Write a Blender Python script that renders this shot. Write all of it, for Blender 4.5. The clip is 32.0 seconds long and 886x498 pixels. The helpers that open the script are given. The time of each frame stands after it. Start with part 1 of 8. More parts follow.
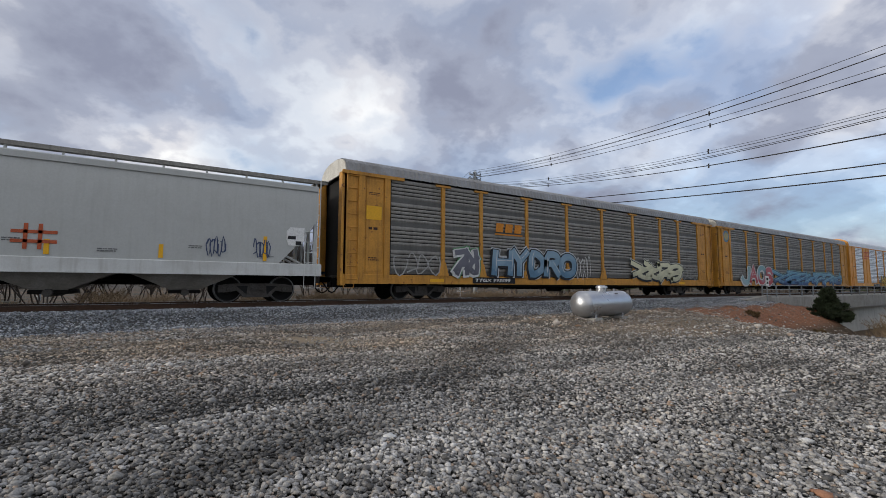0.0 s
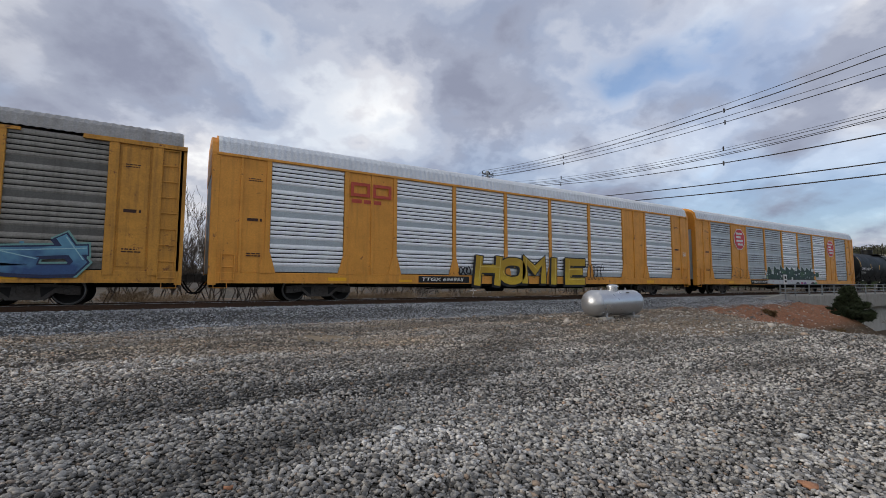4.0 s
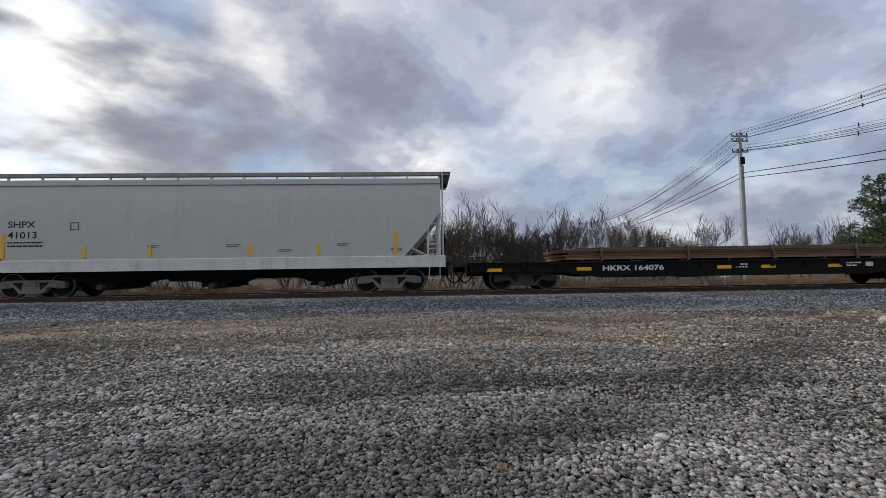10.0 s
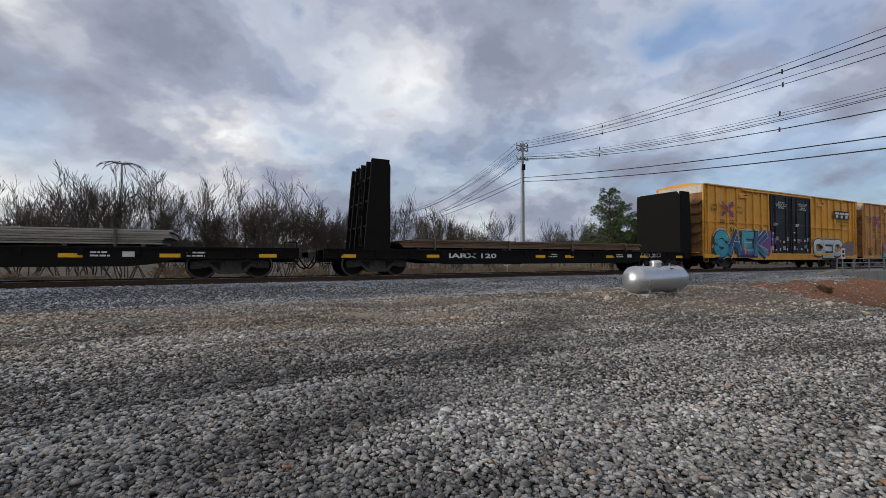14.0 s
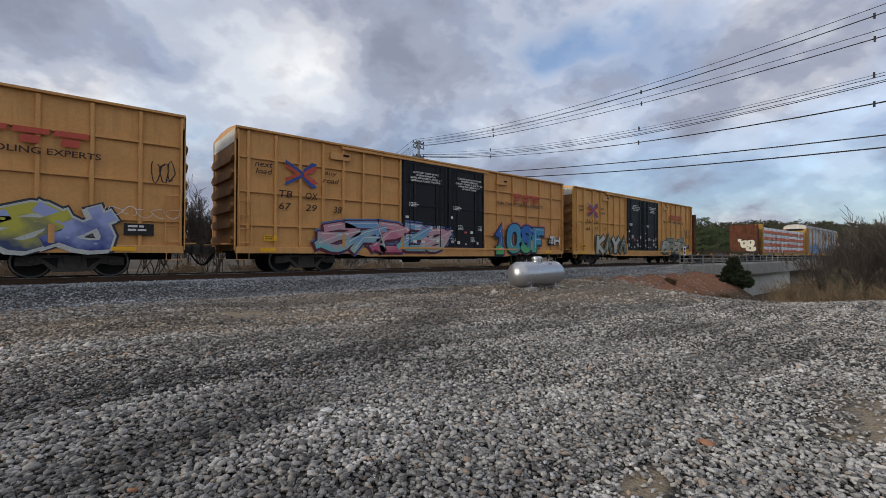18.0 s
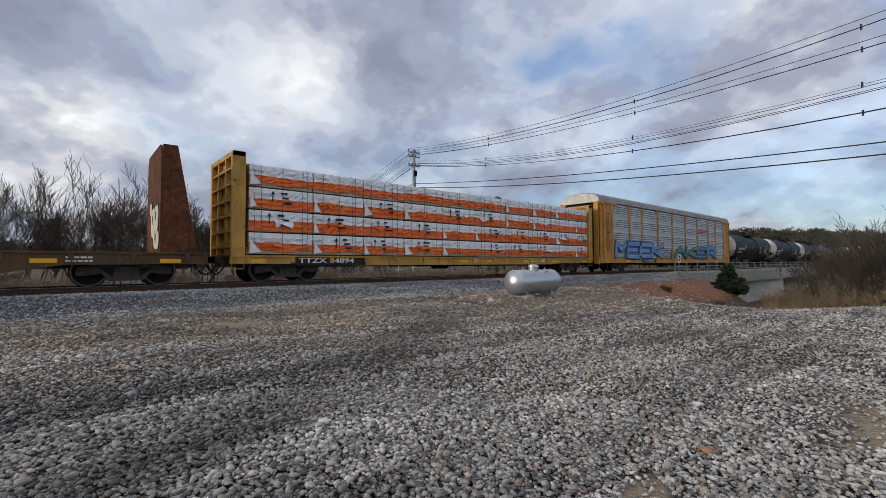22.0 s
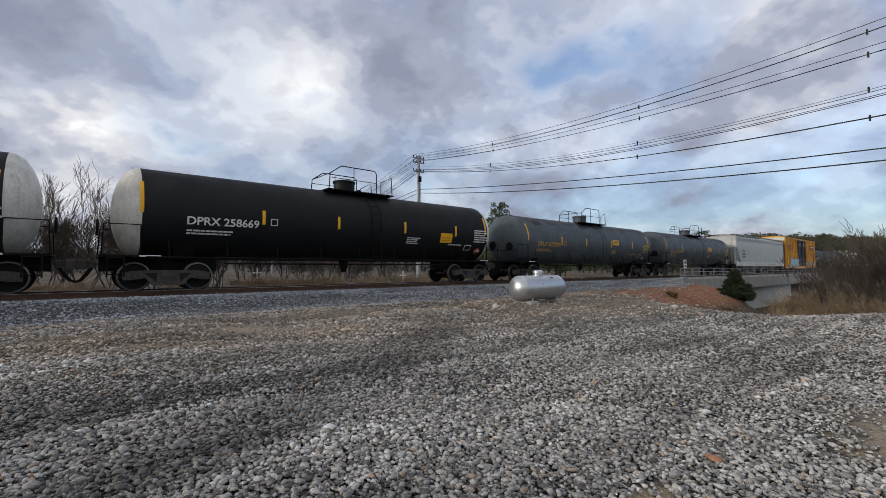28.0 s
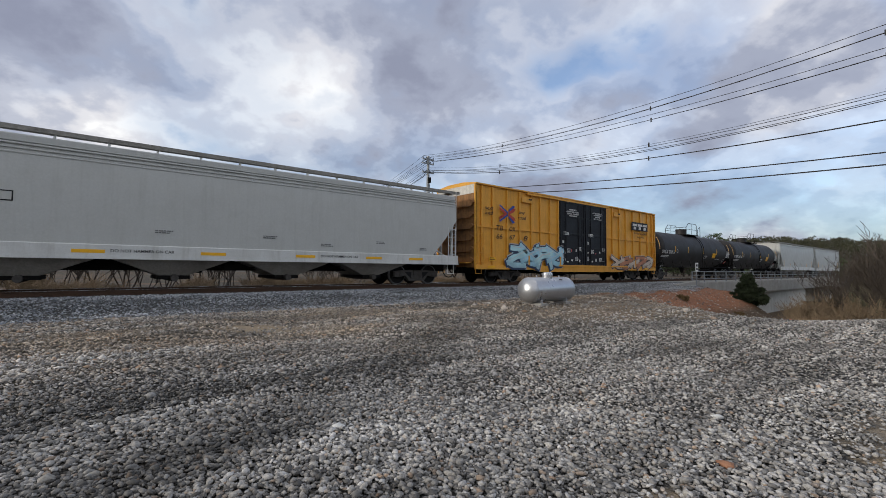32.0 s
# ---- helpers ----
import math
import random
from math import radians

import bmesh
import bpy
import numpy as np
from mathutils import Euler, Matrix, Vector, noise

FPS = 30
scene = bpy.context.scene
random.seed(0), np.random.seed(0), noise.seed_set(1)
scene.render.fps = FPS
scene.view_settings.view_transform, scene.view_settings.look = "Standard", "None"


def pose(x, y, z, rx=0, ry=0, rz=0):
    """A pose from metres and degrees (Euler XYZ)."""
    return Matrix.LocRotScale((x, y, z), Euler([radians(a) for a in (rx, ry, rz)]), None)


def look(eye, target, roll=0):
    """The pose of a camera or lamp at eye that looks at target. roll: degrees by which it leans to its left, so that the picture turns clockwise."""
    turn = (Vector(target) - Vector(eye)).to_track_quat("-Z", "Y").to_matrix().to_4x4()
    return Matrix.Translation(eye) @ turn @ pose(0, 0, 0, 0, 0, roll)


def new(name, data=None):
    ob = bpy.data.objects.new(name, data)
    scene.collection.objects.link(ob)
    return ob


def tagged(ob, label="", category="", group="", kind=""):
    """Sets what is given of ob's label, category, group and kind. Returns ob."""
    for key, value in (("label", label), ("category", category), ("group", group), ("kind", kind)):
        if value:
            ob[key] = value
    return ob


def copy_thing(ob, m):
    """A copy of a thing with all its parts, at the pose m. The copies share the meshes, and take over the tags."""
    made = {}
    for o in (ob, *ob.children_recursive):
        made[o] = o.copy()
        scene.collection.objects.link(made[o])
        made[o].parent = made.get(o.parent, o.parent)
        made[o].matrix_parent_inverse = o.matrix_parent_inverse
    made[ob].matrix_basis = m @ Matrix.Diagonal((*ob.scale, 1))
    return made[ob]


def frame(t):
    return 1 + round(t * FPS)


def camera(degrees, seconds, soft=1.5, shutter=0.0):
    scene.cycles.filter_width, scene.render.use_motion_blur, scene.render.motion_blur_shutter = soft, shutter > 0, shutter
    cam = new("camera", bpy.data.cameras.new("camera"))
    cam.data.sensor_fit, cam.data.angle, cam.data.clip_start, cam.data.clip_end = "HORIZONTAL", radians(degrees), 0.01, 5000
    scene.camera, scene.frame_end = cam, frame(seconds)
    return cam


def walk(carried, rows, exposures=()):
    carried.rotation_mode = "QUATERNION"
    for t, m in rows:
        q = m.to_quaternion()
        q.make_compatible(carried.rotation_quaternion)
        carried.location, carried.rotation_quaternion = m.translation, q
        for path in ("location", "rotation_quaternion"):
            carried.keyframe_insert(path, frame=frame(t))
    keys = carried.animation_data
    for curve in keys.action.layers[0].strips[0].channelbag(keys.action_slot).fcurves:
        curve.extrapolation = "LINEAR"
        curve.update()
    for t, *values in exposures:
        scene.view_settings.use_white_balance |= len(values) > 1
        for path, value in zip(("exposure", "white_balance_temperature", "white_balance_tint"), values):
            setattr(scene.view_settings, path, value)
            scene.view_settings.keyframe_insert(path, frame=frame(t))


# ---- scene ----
import functools
cam = camera(90.8, 32.0, soft=0.5)
SPEED = 15.463      # m/s, the train runs towards -x
TRACK_Y, RAIL_Z = 17.6, 0.9
# seconds, place in metres, then turn to the right of the track's square, tilt up and lean in degrees
PATH = [
    (0, 0.03, 0.101, 1.516, 32.67, 4.74, 0.22),
    (0.5, 0.039, 0.099, 1.515, 32.34, 4.89, 0.14),
    (1, 0.047, 0.108, 1.505, 32.31, 5.14, 0.07),
    (1.5, 0.013, 0.002, 1.56, 32.19, 4.93, 0.19),
    (2, -0.016, -0.098, 1.619, 32.25, 4.56, 0.54),
    (2.5, -0.005, -0.116, 1.61, 32.58, 4.69, 0.28),
    (4.5, -0.05, -0.147, 1.523, 28.5, 4.51, -0.17),
    (5, -0.277, -0.131, 1.551, 6.42, 4.53, -0.57),
    (5.5, -0.365, -0.194, 1.558, -24.7, 4.71, -0.23),
    (6, -0.475, -0.238, 1.56, -37.74, 3.2, 0.28),
    (6.5, -0.511, -0.236, 1.561, -43.62, 2.14, 0.29),
    (7, -0.498, -0.232, 1.568, -44.63, 1.82, 0.25),
    (7.5, -0.456, -0.196, 1.585, -39.8, 1.51, -0.07),
    (8, -0.406, -0.165, 1.601, -30.6, 1.7, -0.3),
    (8.5, -0.415, -0.162, 1.63, -20.99, 2.16, -0.2),
    (9, -0.354, -0.138, 1.639, -12.12, 3.01, -0.82),
    (9.5, -0.299, -0.089, 1.641, -3.59, 3.14, -1.01),
    (10, -0.254, -0.069, 1.632, 2.39, 3.04, -0.83),
    (10.5, -0.226, -0.063, 1.637, 9.42, 2.65, -0.76),
    (11, -0.187, -0.042, 1.641, 15.23, 2.18, -0.37),
    (11.5, -0.146, 0.002, 1.623, 19.94, 1.87, -0.07),
    (12, -0.123, 0.02, 1.625, 22.89, 1.32, 0.1),
    (12.5, -0.113, 0.029, 1.628, 24.9, 0.99, 0.24),
    (13, -0.113, 0.017, 1.634, 25.32, 0.96, 0.22),
    (13.5, -0.113, 0.029, 1.626, 25.57, 1.05, 0.13),
    (15.5, -0.017, 0.022, 1.608, 33.11, 0.93, -0.45),
    (16, -0.003, 0.014, 1.603, 35.41, 0.68, -0.7),
    (16.5, 0.001, 0.006, 1.609, 37.9, 0.57, -0.58),
    (17, 0.011, -0, 1.606, 38.93, 0.52, -0.25),
    (17.5, 0.019, -0.005, 1.604, 39.33, 0.62, 0.12),
    (18, 0.03, -0.011, 1.607, 40.1, 0.67, 0.16),
    (18.5, 0.037, -0.011, 1.606, 40.92, 0.82, 0.01),
    (19, 0.031, -0.013, 1.607, 41.49, 0.98, -0.04),
    (20, 0.017, -0.003, 1.604, 41.46, 1.28, -0),
    (21, 0.019, 0.012, 1.6, 41.03, 1.52, 0.15),
    (22, 0.014, 0.005, 1.602, 40.67, 1.8, -0.11),
    (23, 0.006, 0.006, 1.607, 40.44, 1.89, -0.51),
    (24, 0.016, 0.011, 1.6, 40.21, 1.84, -0.51),
    (25, 0.014, 0.009, 1.606, 40.18, 1.72, -0.41),
    (25.5, 0.012, 0.003, 1.607, 40.2, 1.77, -0.43),
    (27.5, -0, -0.001, 1.613, 40.23, 2.36, -0.1),
    (28, 0.001, -0.001, 1.609, 40.09, 2.51, -0.05),
    (29, 0.001, 0.001, 1.61, 39.59, 2.6, 0.13),
    (30, 0.007, 0.001, 1.605, 39.25, 2.57, 0.29),
    (31, 0.002, 0.007, 1.607, 39.17, 2.49, 0.5),
    (32, -0.005, 0.003, 1.607, 38.93, 2.65, 0.43),
]

walk(cam, [(t, pose(x, y, z, 90 + tilt, 0, -turn) @ pose(0, 0, 0, 0, 0, lean)) for t, x, y, z, turn, tilt, lean in PATH],
     exposures=[(0, 0.37), (4.5, 0.38), (5.0, 0.28), (6.0, -0.27), (7.0, -0.03), (8.0, 0.08), (9.0, 0.3), (10.0, 0.3), (12.0, 0.2), (13.5, 0.25), (16, 0.27), (19, 0.33), (24, 0.35), (32, 0.4)])

# ---- sky and sun ----
SUN_AZ, SUN_EL = -76.0, 13.0     # azimuth from +y towards +x
sun_dir = Vector((math.sin(radians(SUN_AZ)) * math.cos(radians(SUN_EL)), math.cos(radians(SUN_AZ)) * math.cos(radians(SUN_EL)), math.sin(radians(SUN_EL))))


def wire(nt, a, b):
    nt.links.new(a, b)


def node(nt, kind, **values):
    n = nt.nodes.new(kind)
    for key, value in values.items():
        if key in n.inputs:
            n.inputs[key].default_value = value
    return n


def maths(nt, op, a, b=None, c=None, clamp=False):
    n = nt.nodes.new("ShaderNodeMath")
    n.operation, n.use_clamp = op, clamp
    for i, v in enumerate((a, b, c)):
        if v is None:
            continue
        if isinstance(v, (int, float)):
            n.inputs[i].default_value = v
        else:
            wire(nt, v, n.inputs[i])
    return n.outputs[0]


def ramp(nt, fac, stops, ease="LINEAR"):
    n = nt.nodes.new("ShaderNodeValToRGB")
    n.color_ramp.interpolation = ease
    els = n.color_ramp.elements
    while len(els) < len(stops):
        els.new(0.5)
    for e, (pos, col) in zip(els, stops):
        e.position = pos
        e.color = (col, col, col, 1) if isinstance(col, (int, float)) else (*col, 1)
    wire(nt, fac, n.inputs[0])
    return n.outputs[0]


def mix(nt, fac, a, b, blend="MIX"):
    n = nt.nodes.new("ShaderNodeMix")
    n.data_type, n.blend_type = "RGBA", blend
    for sock, v in ((n.inputs[0], fac), (n.inputs[6], a), (n.inputs[7], b)):
        if isinstance(v, (int, float)):
            sock.default_value = v
        elif isinstance(v, tuple):
            sock.default_value = (*v, 1)
        else:
            wire(nt, v, sock)
    return n.outputs[2]


def noise_tex(nt, vec, scale, detail=4, rough=0.55, warp=0.0):
    n = nt.nodes.new("ShaderNodeTexNoise")
    n.inputs["Scale"].default_value, n.inputs["Detail"].default_value = scale, detail
    n.inputs["Roughness"].default_value, n.inputs["Distortion"].default_value = rough, warp
    if vec is not None:
        wire(nt, vec, n.inputs["Vector"])
    return n.outputs[0]


def build_world():
    world = bpy.data.worlds.new("sky")
    scene.world = world
    world.use_nodes = True
    nt = world.node_tree
    nt.nodes.clear()
    sky = nt.nodes.new("ShaderNodeTexSky")
    sky.sky_type, sky.sun_disc = "NISHITA", False
    sky.sun_elevation, sky.sun_rotation = radians(SUN_EL), radians(SUN_AZ)
    blue = mix(nt, 1.0, sky.outputs[0], (0.088, 0.112, 0.148), "MULTIPLY")
    co = nt.nodes.new("ShaderNodeTexCoord").outputs["Generated"]
    sep = nt.nodes.new("ShaderNodeSeparateXYZ")
    wire(nt, co, sep.inputs[0])
    up = maths(nt, "MAXIMUM", sep.outputs[2], 0.0)
    den = maths(nt, "ADD", up, 0.48)
    flat = nt.nodes.new("ShaderNodeCombineXYZ")
    wire(nt, maths(nt, "DIVIDE", sep.outputs[0], den), flat.inputs[0])
    wire(nt, maths(nt, "DIVIDE", sep.outputs[1], den), flat.inputs[1])
    moved = nt.nodes.new("ShaderNodeMapping")
    moved.inputs["Location"].default_value = (3.7, 1.2, 0.4)
    moved.inputs["Rotation"].default_value = (0, 0, 0.5)
    moved.inputs["Scale"].default_value = (1.6, 1.6, 1.0)
    wire(nt, flat.outputs[0], moved.inputs[0])
    v = moved.outputs[0]

    def lobe(az, el, power):
        """1 towards a direction, fading out round it."""
        a, e = radians(az), radians(el)
        d = nt.nodes.new("ShaderNodeVectorMath")
        d.operation = "DOT_PRODUCT"
        wire(nt, co, d.inputs[0])
        d.inputs[1].default_value = (math.sin(a) * math.cos(e), math.cos(a) * math.cos(e), math.sin(e))
        return maths(nt, "POWER", maths(nt, "MAXIMUM", d.outputs["Value"], 0.0), power)

    def lobes(rows):
        total = None
        for az, el, power, k in rows:
            q = maths(nt, "MULTIPLY", lobe(az, el, power), k)
            total = q if total is None else maths(nt, "ADD", total, q)
        return total

    # nearness to the veiled sun
    dot = nt.nodes.new("ShaderNodeVectorMath")
    dot.operation = "DOT_PRODUCT"
    wire(nt, co, dot.inputs[0])
    dot.inputs[1].default_value = sun_dir
    facing = maths(nt, "MAXIMUM", dot.outputs["Value"], 0.0)
    near, wide = maths(nt, "POWER", facing, 7.0), maths(nt, "POWER", facing, 2.0)
    big = noise_tex(nt, v, 0.8, 4, 0.5, 0.2)
    smooth = maths(nt, "ADD", maths(nt, "MULTIPLY", noise_tex(nt, v, 1.25, 5, 0.5, 0.1), 0.56), maths(nt, "MULTIPLY", noise_tex(nt, v, 3.6, 6, 0.54, 0.1), 0.44))
    banks = nt.nodes.new("ShaderNodeMapping")
    banks.inputs["Location"].default_value, banks.inputs["Scale"].default_value = (1.3, 0.7, 0.2), (1.0, 1.0, 2.2)
    wire(nt, co, banks.inputs[0])
    crisp = maths(nt, "ADD", maths(nt, "MULTIPLY", noise_tex(nt, banks.outputs[0], 4.0, 6, 0.45, 0.1), 0.65), maths(nt, "MULTIPLY", noise_tex(nt, banks.outputs[0], 9.5, 6, 0.5, 0.1), 0.35))
    k = ramp(nt, wide, [(0.12, 0.0), (0.6, 1.0)])
    body = maths(nt, "ADD", maths(nt, "MULTIPLY", smooth, maths(nt, "SUBTRACT", 1.0, k)), maths(nt, "MULTIPLY", crisp, k))
    # wide bright breaks in the deck, heavier banks, and the holes where the blue shows
    light = lobes(((17, 27, 40, 0.62), (20, 20, 150, 0.3), (-23, 25, 150, 0.35), (-38, 21, 200, 0.5), (-11, 17, 150, 0.4), (-1, 13, 300, 0.6), (79, 22, 150, 0.7), (-70, 15.5, 250, 1.0), (-60, 25, 300, 0.9)))
    heavy = lobes(((-82, 23, 120, 1.0), (-53, 20.5, 300, 1.0), (-31, 24, 250, 0.8), (-38, 15, 300, 0.5), (-87, 14.5, 900, 0.9), (-79, 13, 1200, 0.7), (-5, 24, 80, 0.8), (-62, 18, 120, 0.4), (70, 5, 110, 1.3), (30, 20, 100, 0.6), (44, 21, 40, 0.6), (30, 10, 60, 0.4), (52, 10, 80, 0.5), (37, 31, 90, 0.7), (33, 27, 35, 0.45), (-20, 29, 200, 0.4)))
    holes = lobes(((70, 25, 150, 0.75), (56, 25, 220, 0.45), (32, 23, 400, 0.5), (-35, 30, 260, 1.3), (-29, 28, 500, 0.8), (-3, 12, 300, 0.5), (88, 28, 150, 0.5), (-18, 11, 300, 0.4)))
    body = maths(nt, "ADD", body, maths(nt, "SUBTRACT", maths(nt, "MULTIPLY", heavy, 0.075), maths(nt, "MULTIPLY", light, 0.07)))
    body = maths(nt, "ADD", body, maths(nt, "MULTIPLY", wide, 0.022))
    gaps = maths(nt, "ADD", maths(nt, "MULTIPLY", big, 0.5), maths(nt, "MULTIPLY", body, 0.5))
    gaps = maths(nt, "ADD", gaps, maths(nt, "SUBTRACT", maths(nt, "MULTIPLY", light, 0.1), maths(nt, "MULTIPLY", holes, 0.085)))
    cover = ramp(nt, gaps, [(0.36, 0.12), (0.45, 0.62), (0.53, 1.0)], "EASE")
    pale = ramp(nt, body, [(0.40, (0.84, 0.84, 0.835)), (0.455, (0.62, 0.62, 0.65)), (0.51, (0.415, 0.438, 0.512)), (0.56, (0.29, 0.318, 0.405)), (0.64, (0.22, 0.24, 0.32))], "EASE")
    backlit = ramp(nt, body, [(0.38, (0.80, 0.79, 0.76)), (0.46, (0.54, 0.55, 0.57)), (0.53, (0.325, 0.335, 0.375)), (0.60, (0.22, 0.228, 0.275)), (0.72, (0.14, 0.165, 0.23))])
    cloud = mix(nt, ramp(nt, wide, [(0.15, 0.0), (0.65, 1.0)]), pale, backlit)
    thin = ramp(nt, body, [(0.41, 1.0), (0.50, 0.3), (0.57, 0.0)])
    glow = maths(nt, "MULTIPLY", near, maths(nt, "ADD", thin, 0.03))
    glow2 = maths(nt, "MULTIPLY", wide, maths(nt, "MULTIPLY", thin, 0.15))
    lift = maths(nt, "ADD", maths(nt, "MULTIPLY", glow, 1.2), glow2)
    sunlit = nt.nodes.new("ShaderNodeCombineColor")
    wire(nt, lift, sunlit.inputs[0])
    wire(nt, maths(nt, "MULTIPLY", lift, 0.95), sunlit.inputs[1])
    wire(nt, maths(nt, "MULTIPLY", lift, 0.82), sunlit.inputs[2])
    cloud = mix(nt, 1.0, cloud, sunlit.outputs[0], "ADD")
    # hazy band low over the horizon
    low = ramp(nt, up, [(0.0, 0.9), (0.1, 0.65), (0.3, 0.0)])
    far = mix(nt, wide, (0.175, 0.21, 0.285), (0.95, 0.91, 0.82))
    cloud = mix(nt, maths(nt, "MULTIPLY", low, 0.5), cloud, far)
    cover = maths(nt, "MAXIMUM", cover, maths(nt, "MULTIPLY", low, 0.8))
    col = mix(nt, cover, blue, cloud)
    bg = nt.nodes.new("ShaderNodeBackground")
    bg.inputs["Strength"].default_value = 1.0
    out = nt.nodes.new("ShaderNodeOutputWorld")
    wire(nt, col, bg.inputs[0])
    wire(nt, bg.outputs[0], out.inputs[0])


build_world()
sun = new("sun", bpy.data.lights.new("sun", "SUN"))
sun.data.energy, sun.data.angle, sun.data.color = 1.3, radians(10), (1.0, 0.93, 0.84)
sun.matrix_world = look(sun_dir * 200, (0, 0, 0))

# ---- building helpers ----
class Geo:
    """Collects vertices and faces of one mesh."""

    def __init__(self):
        self.v, self.f = [], []

    def add(self, verts, faces):
        n = len(self.v)
        self.v += [tuple(p) for p in verts]
        self.f += [tuple(i + n for i in f) for f in faces]
        return self

    def box(self, x0, x1, y0, y1, z0, z1):
        return self.add([(x0, y0, z0), (x1, y0, z0), (x1, y1, z0), (x0, y1, z0), (x0, y0, z1), (x1, y0, z1), (x1, y1, z1), (x0, y1, z1)],
                        [(3, 2, 1, 0), (4, 5, 6, 7), (0, 1, 5, 4), (1, 2, 6, 5), (2, 3, 7, 6), (3, 0, 4, 7)])

    def slab(self, x0, x1, y0, y1, z0, z1, c=0.02):
        """A box with its upright and upper edges taken off."""
        ring = [(x0 + c, y0), (x1 - c, y0), (x1, y0 + c), (x1, y1 - c), (x1 - c, y1), (x0 + c, y1), (x0, y1 - c), (x0, y0 + c)]
        top = [(min(max(x, x0 + c), x1 - c), min(max(y, y0 + c), y1 - c)) for x, y in ring]
        vs = [(x, y, z0) for x, y in ring] + [(x, y, z1 - c) for x, y in ring] + [(x, y, z1) for x, y in top]
        fs = [tuple(range(7, -1, -1)), tuple(range(16, 24))]
        for k in (0, 8):
            fs += [(k + i, k + (i + 1) % 8, k + 8 + (i + 1) % 8, k + 8 + i) for i in range(8)]
        return self.add(vs, fs)

    def prism(self, outline, a, b, axis="x"):
        """An outline of (u, w) pulled from a to b along an axis; u, w are the two others in order."""
        place = {"x": lambda u, w, s: (s, u, w), "y": lambda u, w, s: (u, s, w), "z": lambda u, w, s: (u, w, s)}[axis]
        n = len(outline)
        vs = [place(u, w, a) for u, w in outline] + [place(u, w, b) for u, w in outline]
        fs = [tuple(range(n - 1, -1, -1)), tuple(range(n, 2 * n))] + [(i, (i + 1) % n, n + (i + 1) % n, n + i) for i in range(n)]
        return self.add(vs, fs)

    def tube(self, pts, r, n=6, caps=True):
        pts = [Vector(p) for p in pts]
        rs = r if isinstance(r, (list, tuple)) else [r] * len(pts)
        vs, fs = [], []
        for i, p in enumerate(pts):
            d = (pts[min(i + 1, len(pts) - 1)] - pts[max(i - 1, 0)]).normalized()
            u = d.orthogonal().normalized() if i == 0 else (u - d * u.dot(d)).normalized()
            w = d.cross(u)
            vs += [p + (u * math.cos(2 * math.pi * k / n) + w * math.sin(2 * math.pi * k / n)) * rs[i] for k in range(n)]
        for i in range(len(pts) - 1):
            fs += [(i * n + k, i * n + (k + 1) % n, (i + 1) * n + (k + 1) % n, (i + 1) * n + k) for k in range(n)]
        if caps:
            fs += [tuple(range(n - 1, -1, -1)), tuple(range(len(vs) - n, len(vs)))]
        return self.add(vs, fs)

    def lathe(self, profile, n, centre=(0, 0), axis="x", caps=True):
        """Turns a profile of (along, radius) round an axis through centre."""
        vs, fs = [], []
        for s, r in profile:
            for k in range(n):
                a = 2 * math.pi * k / n
                c, d = centre[0] + r * math.cos(a), centre[1] + r * math.sin(a)
                vs.append({"x": (s, c, d), "y": (c, s, d), "z": (c, d, s)}[axis])
        for i in range(len(profile) - 1):
            fs += [(i * n + k, i * n + (k + 1) % n, (i + 1) * n + (k + 1) % n, (i + 1) * n + k) for k in range(n)]
        if caps:
            fs += [tuple(range(n - 1, -1, -1)), tuple(range(len(vs) - n, len(vs)))]
        return self.add(vs, fs)

    def sheet(self, rows):
        """A grid of points."""
        m = len(rows[0])
        vs = [p for row in rows for p in row]
        fs = [(i * m + j, i * m + j + 1, (i + 1) * m + j + 1, (i + 1) * m + j) for i in range(len(rows) - 1) for j in range(m - 1)]
        return self.add(vs, fs)

    def mesh(self, name, smooth=0.0):
        me = bpy.data.meshes.new(name)
        me.from_pydata(self.v, [], self.f)
        me.update()
        if smooth:
            me.shade_smooth()
            me.set_sharp_from_angle(angle=radians(smooth))
        return me


def part(name, geo, material, parent=None, label="", at=None, smooth=0.0):
    """Links a Geo or a ready mesh as ONE mesh object under a thing or a part."""
    me = geo if isinstance(geo, bpy.types.Mesh) else geo.mesh(name, smooth)
    if not me.materials:
        me.materials.append(material)
    ob = new(name, me)
    ob.parent = parent
    if at is not None:
        ob.matrix_basis = at
    if label:
        ob["label"] = label
    return ob


def thing(name, label, category, group="", at=None):
    ob = new(name)
    ob.empty_display_size = 0.3
    if at is not None:
        ob.matrix_basis = at
    return tagged(ob, label, category, group)


def text_mesh(body, width, height, shear=0.0, thick=0.0, spacing=1.0):
    """Letters of the built-in font, upright in the plane y = 0, from x = 0 to width and z = 0 to height."""
    cu = bpy.data.curves.new("text", "FONT")
    cu.body, cu.offset, cu.shear, cu.space_character, cu.resolution_u = body, thick, shear, spacing, 3
    ob = bpy.data.objects.new("text", cu)
    me = ob.to_mesh().copy()
    ob.to_mesh_clear()
    bpy.data.objects.remove(ob)
    co = np.empty(len(me.vertices) * 3)
    me.vertices.foreach_get("co", co)
    co = co.reshape(-1, 3)
    lo, hi = co.min(0), co.max(0)
    out = np.zeros_like(co)
    out[:, 0] = (co[:, 0] - lo[0]) / (hi[0] - lo[0]) * width
    out[:, 2] = (co[:, 1] - lo[1]) / (hi[1] - lo[1]) * height
    me.vertices.foreach_set("co", out.ravel())
    me.update()
    return me


